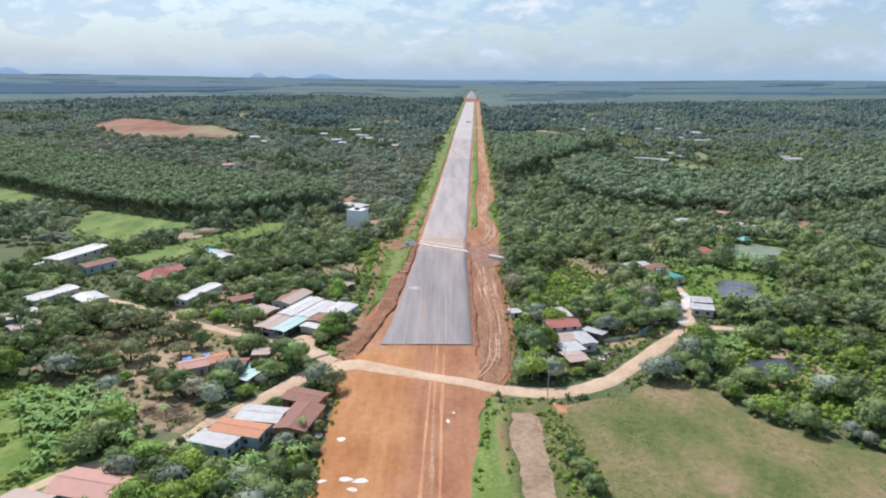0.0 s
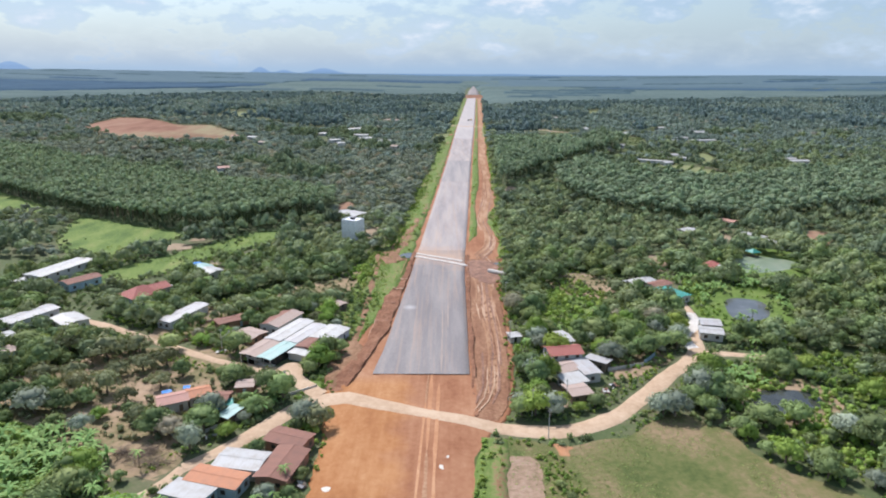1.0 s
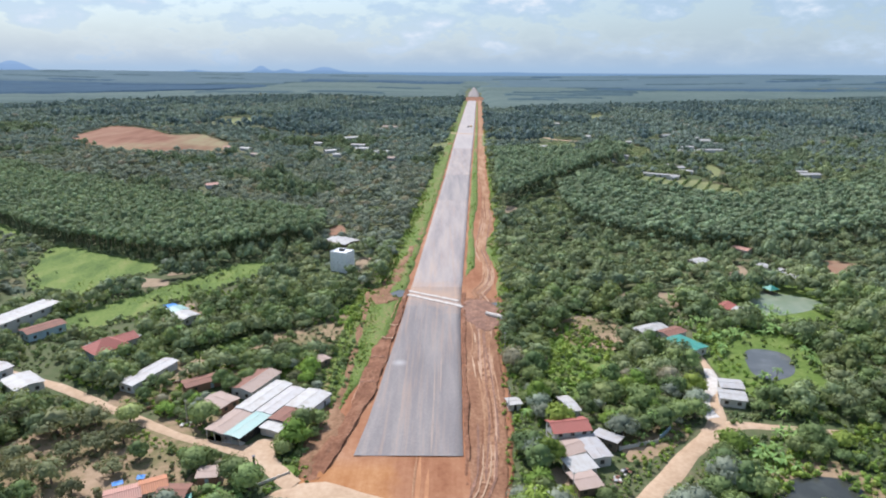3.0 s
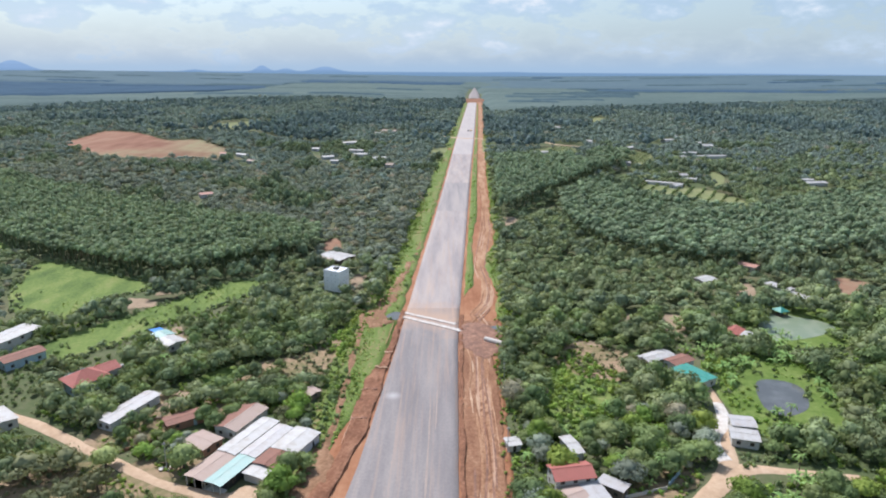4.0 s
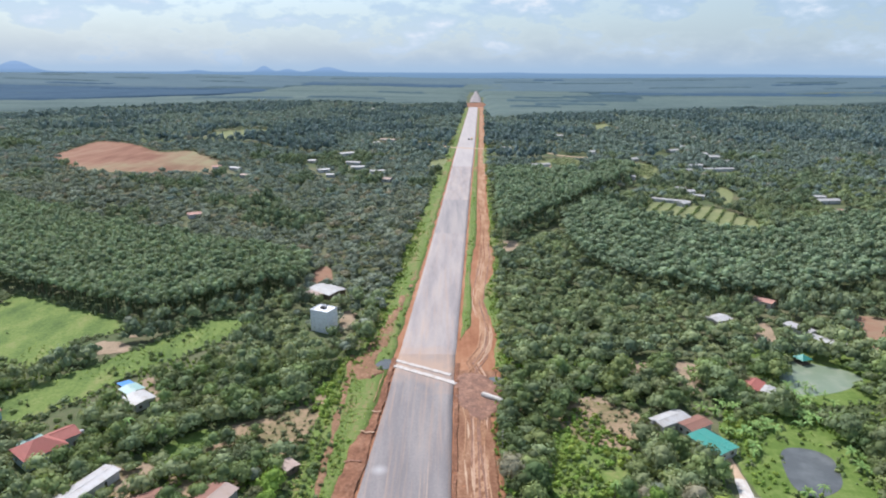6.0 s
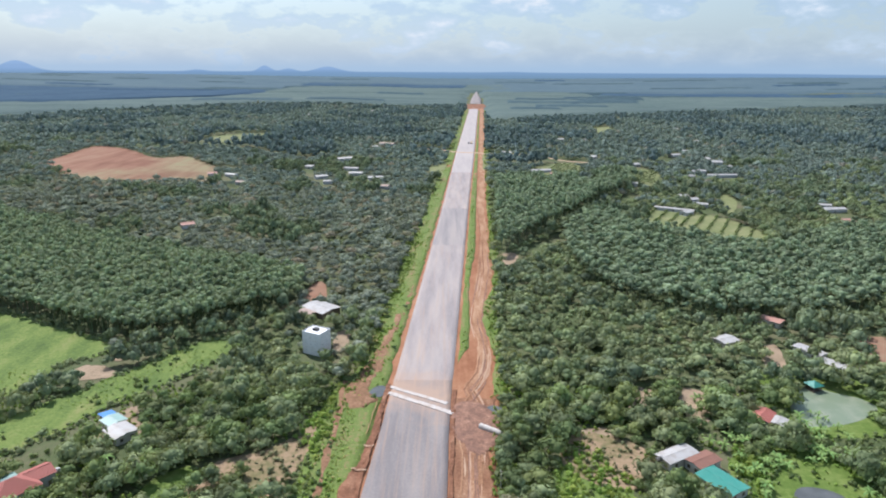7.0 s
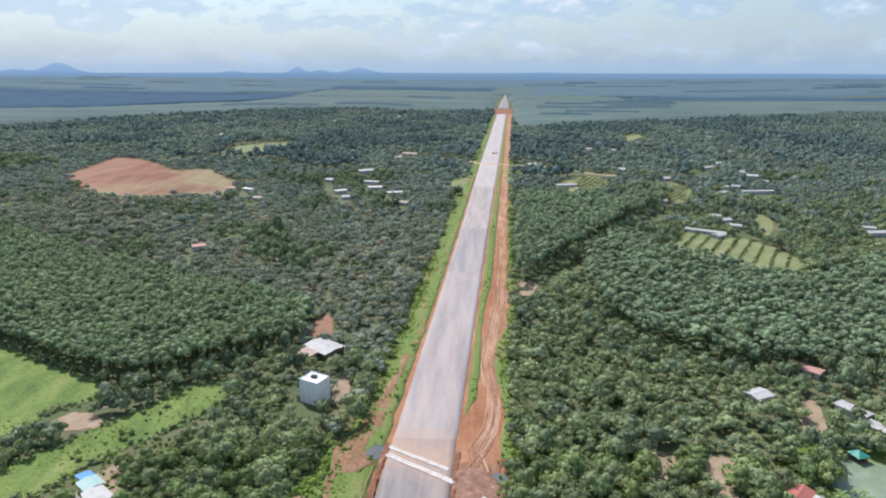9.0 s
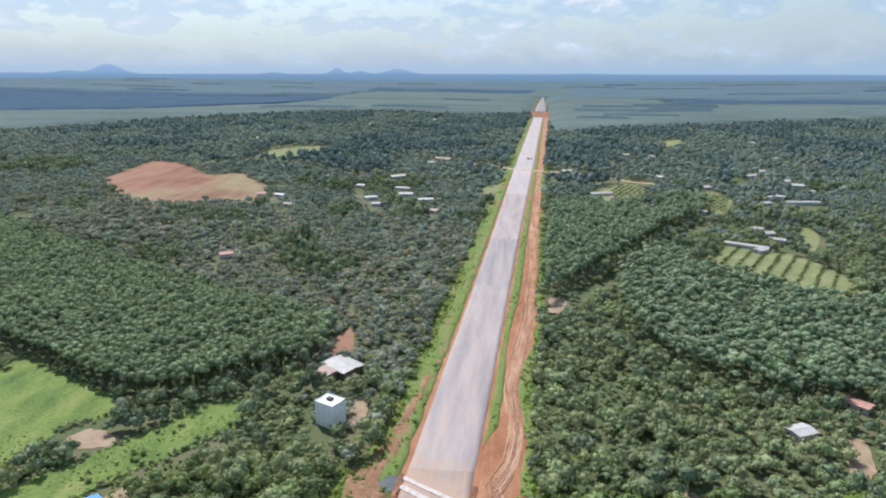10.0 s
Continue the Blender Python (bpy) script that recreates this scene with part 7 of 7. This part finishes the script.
# bananas and palms
spots = []
WEST_BANANAS = ((-98, 109, 5, 16), (-89, 103, 6, 20), (-82, 97, 6, 20), (-78, 89, 6, 16), (-68, 86, 6, 14), (-57, 84, 5, 12), (-44, 84, 6, 14), (-35, 92, 4, 10), (-93, 95, 6, 16), (-101, 100, 6, 14), (-108, 108, 5, 10), (-88, 84, 5, 12), (-48, 79, 6, 12), (-62, 80, 5, 10), (93, 136, 6, 10), (84, 133, 4, 7), (-48, 124, 5, 6), (62, 152, 8, 10))
EAST_BANANAS = ((114, 168, 8, 8), (108, 205, 9, 14), (128, 215, 9, 8), (118, 203, 5, 8), (148, 220, 8, 14), (75, 222, 4, 6), (114, 214, 4, 7), (108, 232, 4, 4), (137, 203, 5, 8), (140, 186, 4, 6), (100, 140, 10, 10), (150, 175, 10, 8), (50, 160, 8, 8), (141, 208, 5, 14), (149, 200, 4, 9), (131, 217, 5, 10), (120, 217, 5, 9), (109, 191, 2.5, 5))
for cx, cy, rad, n in WEST_BANANAS + EAST_BANANAS:
    for _ in range(n):
        a, d = rnd.uniform(0, 6.283), rad * math.sqrt(rnd.random())
        spots.append((cx + d * math.cos(a), cy + d * math.sin(a)))
sx, sy = np.array([p[0] for p in spots]), np.array([p[1] for p in spots])
ok = ~corridor(sx, sy, 1.5) & ~near_lane(sx, sy, 3.0) & ~near_house(sx, sy, 1.2, 2.0)
for a, b in zip(sx[ok], sy[ok]):
    banana(float(a), float(b), rnd.uniform(1.0, 1.6), rnd)
for px, py in ((-31, 84), (-38, 87), (-57, 85), (-72, 88), (-66, 85), (-34, 95), (-41, 83), (56, 150), (66, 148), (29, 150), (33, 160), (106, 150), (-70, 100), (58, 172), (-98, 196), (118, 172)):
    palm(px, py, rnd.uniform(0.9, 1.25), rnd)

# orchard rows on light grass
ox, oy = [], []
for row in range(10):
    for n in range(20):
        ox.append(165 + 7.9 * row + 2.4 * n + rnd.uniform(-0.4, 0.4))
        oy.append(455 - 5.9 * row + 3.3 * n + rnd.uniform(-0.4, 0.4))
ox, oy = np.array(ox), np.array(oy)
k = in_poly(ox, oy, ORCHARD)
planted("orchard_rows", ROUND_CLOSE, ox[k], oy[k], rng.uniform(1.3, 1.9, k.sum()), TREE_LEAF, "straight rows of small green orchard trees", "orchard", 47)
# garden rows of the far hamlet
for plot, lean, seed in ((HAMLET_PLOTS[0], 0.6, 63), (HAMLET_PLOTS[1], 0.9, 64)):
    px, py = np.meshgrid(np.arange(90, 290, 7.0), np.arange(580, 730, 2.2))
    px = (px + lean * (py - 600)).ravel()
    py = py.ravel()
    k = in_poly(px, py, plot) & ~near_house(px, py, 1.0)
    planted("garden_rows", ROUND_FAR, px[k], py[k], rng.uniform(1.2, 1.8, k.sum()), OLIVE_LEAF, "straight rows of small bushes in a garden plot", "orchard", seed)
# low tufts over the meadow and its edges
x, y = sites(8, 150, 66, 124, 0.9, 24, 0.5)
k = in_poly(x, y, MEADOW_AREA) & in_view(x, y) & (fbm(x, y, 11, 71) + 0.3 * fbm(x, y, 3, 75) + 0.25 * rng.uniform(0, 1, len(x)) > 0.78) & ~near_lane(x, y, 3)
x, y = x[k], y[k]
planted("meadow_tufts", TUFT, x, y, rng.uniform(0.2, 0.5, len(x)), GRASS_LEAF, "low tufts of green grass on the meadow", "grass", 48, 0.12, 0.35)
x, y = sites(-175, -80, 190, 310, 2.2, 25, 0.5)
k = (in_poly(x, y, FIELD_A) | in_poly(x, y, FIELD_STRIP)) & (fbm(x, y, 13, 73) + 0.25 * fbm(x, y, 4, 79) > 0.62)
x, y = x[k], y[k]
planted("field_tufts", SHRUB, x, y, rng.uniform(0.3, 0.8, len(x)), LIGHT_LEAF, "tall tufts of light green grass in the fields", "grass", 49, 0.1, 0.6)
# low grass and weeds over the lime-green plot
x, y = sites(-152, -78, 68, 120, 1.3, 28, 0.5)
k = in_poly(x, y, VILLAGE_GRASS) & in_view(x, y) & (fbm(x, y, 9, 85) + 0.3 * rng.uniform(0, 1, len(x)) > 0.60) & ~near_lane(x, y, 3) & ~near_house(x, y, 0.5)
x, y = x[k], y[k]
planted("plot_weeds", SHRUB, x, y, 0.25 + 1.2 * rng.uniform(0, 1, len(x)) ** 2, LIGHT_LEAF, "tall light green weeds on an open plot", "weeds", 55, 0.15, 0.7)


def brush_heap(x, y, ln, seed):
    """Cut branches thrown in a low heap."""
    r2 = np.random.default_rng(seed)
    top = tagged(new("brush_heap"), "low heap of dry brown cut branches", "brushwood", "brush heaps")
    top.matrix_world = spot(x, y, float(land_z(x, y)) + 0.2)
    for layer, mat in ((0, BARK), (1, TIMBER)):
        bits = []
        for _ in range(45):
            v, f = stem(0.06, r2.uniform(1.2, 3.2), 3)
            turn = Euler((0, radians(r2.uniform(62, 92)), r2.uniform(0, 6.28))).to_matrix()
            v = np.array([tuple(turn @ Vector(p)) for p in v]) + (r2.normal() * ln * 0.3, r2.normal() * ln * 0.18, r2.uniform(0.1, 0.7))
            bits.append((v, f))
        ob = tagged(new("brush", tri_mesh("brush", *joined(bits), mat)), "tangle of dry cut branches", kind="stuff")
        ob.parent = top


for hx, hy, ln in ((-72, 102, 7), (-66, 101, 6), (-77, 104, 4), (-70, 105, 4)):
    brush_heap(hx, hy, ln, int(hx * -3))
# rank growth on the verge beside the side drain
x, y = sites(-38, 8, 150, 440, 1.1, 29, 0.5)
inner = np.array([verge_inner(v) for v in y])
streak = np.interp(y, [141, 150, 163, 177, 197, 228, 246], [-32, -30.4, -28.7, -28.7, -29.3, -30.3, -31.5])
k = (x > np.where(y < 250, -37.5, bed_left(y) - 5)) & (x < inner - 0.6) & (np.abs(x - np.where(y < 246, streak, inner - 5.5 + 1.5 * np.sin(y * 0.05))) > 1.5) & (fbm(x, y, 8, 87) + 0.3 * rng.uniform(0, 1, len(x)) > 0.56) & ~near_house(x, y, 0.8)
x, y = x[k], y[k]
deep = fbm(x, y, 10, 89) > 0.76
planted("verge_bushes", SHRUB, x[~deep], y[~deep], 0.25 + 0.65 * rng.uniform(0, 1, (~deep).sum()) ** 2, VERGE_LEAF, "rank bright green weeds beside the side drain", "weeds", 56, 0.3, 0.6)
planted("verge_bushes", SHRUB, x[deep], y[deep], 0.4 + 1.4 * rng.uniform(0, 1, deep.sum()) ** 2, TREE_LEAF, "dark green bushes beside the side drain", "shrubs", 57, 0.35, 0.9)
# thickets filling the gaps of the nearer groves
x, y = sites(-260, 260, 225, 430, 3.4, 30, 0.5)
k = free(x, y, 1) & (fbm(x, y, 38, 4) <= 0.24) & ~in_poly(x, y, RUBBER_WEST) & ~in_poly(x, y, RUBBER_EAST)
x, y = x[k], y[k]
planted("thicket", SHRUB, x, y, rng.uniform(0.8, 2.4, len(x)), OLIVE_LEAF, "low olive-green thicket between trees", "shrubs", 58, 0.1, 0.9)
# weedy grass plots and shrubs along the edges of the fields
x, y = sites(-232, -80, 180, 312, 2.0, 32, 0.5)
rim = np.zeros(len(x), bool)
for p in (FIELD_A, FIELD_STRIP):
    near = np.zeros(len(x), bool)
    for (ax, ay), (bx, by) in zip(p, p[1:] + p[:1]):
        t = np.clip(((x - ax) * (bx - ax) + (y - ay) * (by - ay)) / ((bx - ax) ** 2 + (by - ay) ** 2), 0, 1)
        near |= np.hypot(x - ax - t * (bx - ax), y - ay - t * (by - ay)) < 4.5 * fbm(x, y, 9, 93)
    rim |= near
k = rim & in_view(x, y) & (rng.uniform(0, 1, len(x)) < 0.75) & ~near_house(x, y, 1)
x, y = x[k], y[k]
planted("field_hedge", SHRUB, x, y, rng.uniform(0.5, 1.9, len(x)), OLIVE_LEAF, "ragged hedge of shrubs round the fields", "shrubs", 59, 0.1, 0.9)
# weeds and low shrubs along the lanes
x, y = sites(-130, 130, 66, 200, 1.15, 33, 0.5)
k = near_lane(x, y, 7.0) & ~near_lane(x, y, 3.1) & ~corridor(x, y, 0.5) & in_view(x, y) & ~near_house(x, y, 0.4) & (fbm(x, y, 6, 95) + 0.35 * rng.uniform(0, 1, len(x)) > 0.6)
for p in (MEADOW_AREA, HOUSE_YARD, WEST_YARD, POND_B):
    k &= ~(in_poly(x, y, p) & (rng.uniform(0, 1, len(x)) < (0.75 if p is MEADOW_AREA else 1.0)))
x, y = x[k], y[k]
pick = fbm(x, y, 12, 97) > 0.5
planted("lane_weeds", SHRUB, x[pick], y[pick], 0.15 + 0.8 * rng.uniform(0, 1, pick.sum()) ** 2.2, LIGHT_LEAF, "bright weeds along the sandy lanes", "weeds", 60, 0.12, 0.7)
planted("lane_weeds", SHRUB, x[~pick], y[~pick], 0.2 + 1.0 * rng.uniform(0, 1, (~pick).sum()) ** 2.2, OLIVE_LEAF, "low olive shrubs along the sandy lanes", "shrubs", 61, 0.12, 0.8)


# ---- culvert, poles, machines ----
def beam(x0, y0, x1, y1, width, label):
    a, b = Vector((x0, along(y0))), Vector((x1, along(y1)))
    ln = (b - a).length
    top = tagged(new("culvert_beam"), label, "culvert", "culvert beams")
    top.matrix_world = spot((x0 + x1) / 2, (y0 + y1) / 2, float(deck_z((x0 + x1) / 2, (y0 + y1) / 2)) + 0.02, math.degrees(math.atan2(b.y - a.y, b.x - a.x)))
    n = 6
    for k in range(n):
        s = ln / n
        part("segment", box_mesh(-ln / 2 + k * s + 0.02, -ln / 2 + (k + 1) * s - 0.02, -width / 2, width / 2, -0.6, 0.22, bevel=0.05), BEAM_CONCRETE, top)
    return top


beam(-12.6, 241.4, 11.0, 231.0, 2.0, "skewed white concrete culvert wall across the road")
beam(-12.4, 237.4, 13.2, 225.4, 2.4, "broad white concrete culvert wall across the road")

duct = tagged(new("culvert_pipe"), "thick pale concrete culvert pipe lying by the mud", "pipe")
duct.matrix_world = spot(26.7, 216.7, 1.2, -35)
for k in range(4):
    bm = bmesh.new()
    for i in range(20):
        a0, a1 = 2 * math.pi * i / 20, 2 * math.pi * (i + 1) / 20
        x0, x1 = -4.6 + 2.3 * k + 0.03, -4.6 + 2.3 * (k + 1) - 0.03
        for r, flip in ((1.05, False), (0.88, True)):
            q = [(x0, r * math.cos(a0), r * math.sin(a0)), (x1, r * math.cos(a0), r * math.sin(a0)), (x1, r * math.cos(a1), r * math.sin(a1)), (x0, r * math.cos(a1), r * math.sin(a1))]
            bm.faces.new([bm.verts.new(p) for p in (q[::-1] if flip else q)])
        for xe in (x0, x1):
            bm.faces.new([bm.verts.new(p) for p in ((xe, 1.05 * math.cos(a0), 1.05 * math.sin(a0)), (xe, 1.05 * math.cos(a1), 1.05 * math.sin(a1)), (xe, 0.88 * math.cos(a1), 0.88 * math.sin(a1)), (xe, 0.88 * math.cos(a0), 0.88 * math.sin(a0)))])
    part("pipe_length", bm, CONCRETE, duct)


def utility_pole(x, y, high=8.5):
    top = tagged(new("utility_pole"), "slim grey concrete utility pole with a crossarm", "pole", "utility poles")
    top.matrix_world = spot(x, y, float(land_z(x, y)), 10)
    bm = bmesh.new()
    bmesh.ops.create_cone(bm, cap_ends=True, segments=10, radius1=0.14, radius2=0.09, depth=high, matrix=Matrix.Translation((0, 0, high / 2)))
    part("shaft", bm, POLE_GREY, top)
    part("crossarm", box_mesh(-0.5, 0.5, -0.05, 0.05, high - 0.7, high - 0.58), POLE_GREY, top)
    for k in (-0.42, 0, 0.42):
        bm = bmesh.new()
        bmesh.ops.create_cone(bm, cap_ends=True, segments=8, radius1=0.06, radius2=0.04, depth=0.18, matrix=Matrix.Translation((k, 0, high - 0.49)))
        part("insulator", bm, WHITE_WALL, top)
    return top


for px, py in ((26.2, 119), (24.9, 157), (36.5, 123.4), (29.0, 110.8), (-72, 150), (27.5, 190)):
    utility_pole(px, py)

gate_post = tagged(new("gate_post"), "dark square masonry gate post by the lane", "post")
gate_post.matrix_world = spot(-46, 133.8, 0.1, 15)
part("shaft", box_mesh(-0.3, 0.3, -0.3, 0.3, 0, 3.2, bevel=0.03), METAL_DARK, gate_post)
part("cap", box_mesh(-0.4, 0.4, -0.4, 0.4, 3.2, 3.4, bevel=0.03), METAL_DARK, gate_post)


def sheet_cover(name, label, cx, cy, ln, wd, z, head, mat, seed):
    """A sagging tarpaulin on four poles."""
    rnd2 = random.Random(seed)
    top = tagged(new(name), label, "awning")
    top.matrix_world = spot(cx, cy, float(land_z(cx, cy)), head)
    bm = bmesh.new()
    n = 6
    grid = [[bm.verts.new((-ln / 2 + ln * i / n, -wd / 2 + wd * j / n, z + 0.2 * (j / n) - 0.22 * math.sin(math.pi * i / n) * math.sin(math.pi * j / n) + rnd2.uniform(-0.04, 0.04))) for j in range(n + 1)] for i in range(n + 1)]
    for i in range(n):
        for j in range(n):
            bm.faces.new((grid[i][j], grid[i + 1][j], grid[i + 1][j + 1], grid[i][j + 1]))
    bmesh.ops.solidify(bm, geom=bm.faces[:], thickness=0.03)
    part("sheet", bm, mat, top)
    for i in (-1, 1):
        for j in (-1, 1):
            part("pole", box_mesh(i * (ln / 2 - 0.1) - 0.04, i * (ln / 2 - 0.1) + 0.04, j * (wd / 2 - 0.1) - 0.04, j * (wd / 2 - 0.1) + 0.04, 0, z), TIMBER, top)
    return top


sheet_cover("awning", "bright blue tarpaulin awning before the house", -61.2, 118.8, 4.2, 2.8, 2.3, 12, BLUE_TARP, 1)
sheet_cover("awning", "green tarpaulin lean-to beside the house", -57.6, 121.0, 2.4, 3.6, 2.4, 20, GREEN_ROOF, 2)
sheet_cover("awning", "small blue tarpaulin over a yard", -77.5, 126.0, 2.6, 1.6, 2.0, 30, BLUE_TARP, 3)
sheet_cover("awning", "small blue tarpaulin beside the red roof", -72.5, 127.6, 2.0, 1.6, 2.4, 10, BLUE_TARP, 4)

hut = tagged(new("pond_hut"), "open hut with a green roof on the algae pond", "hut")
hut.matrix_world = spot(161, 243, 0.1, 20)
for s in range(4):
    bm = bmesh.new()
    a0, a1 = math.pi / 4 + s * math.pi / 2, math.pi / 4 + (s + 1) * math.pi / 2
    slab(bm, [(3.9 * math.cos(a0), 3.9 * math.sin(a0), 2.5), (3.9 * math.cos(a1), 3.9 * math.sin(a1), 2.5), (0.05 * math.cos(a1), 0.05 * math.sin(a1), 4.2), (0.05 * math.cos(a0), 0.05 * math.sin(a0), 4.2)], 0.08)
    part("roof_sheet", bm, GREEN_ROOF, hut)
    part("post", box_mesh(2.9 * math.cos(a0) - 0.09, 2.9 * math.cos(a0) + 0.09, 2.9 * math.sin(a0) - 0.09, 2.9 * math.sin(a0) + 0.09, -0.3, 2.6), TIMBER, hut)
part("deck", box_mesh(-2.4, 2.4, -2.4, 2.4, 0.25, 0.42), TIMBER, hut)


def truck(x, y, head, body_mat, label):
    top = tagged(new("truck"), label, "truck", "works trucks")
    top.matrix_world = spot(x, y, float(deck_z(x, y)) + 0.03, head)
    part("tray", box_mesh(-3.4, 1.2, -1.2, 1.2, 1.0, 2.5, bevel=0.06), body_mat, top)
    cab = part("cab", box_mesh(1.4, 3.2, -1.15, 1.15, 0.7, 2.7, bevel=0.12), body_mat, top)
    part("windscreen", box_mesh(3.19, 3.23, -0.95, 0.95, 1.7, 2.45), DARK, cab)
    part("chassis", box_mesh(-3.3, 3.1, -0.5, 0.5, 0.6, 1.0), METAL_DARK, top)
    for wx in (-2.6, -1.4, 2.2):
        for wy in (-1.05, 1.05):
            bm = bmesh.new()
            bmesh.ops.create_cone(bm, cap_ends=True, segments=14, radius1=0.5, radius2=0.5, depth=0.32, matrix=Matrix.Translation((wx, wy, 0.5)) @ Matrix.Rotation(math.pi / 2, 4, "X"))
            part("wheel", bm, DARK, top)
    return top


truck(46, 893, 86, METAL_DARK, "dark dump truck standing on the paving")
truck(51, 897, 86, YELLOW_PAINT, "yellow works truck standing on the paving")
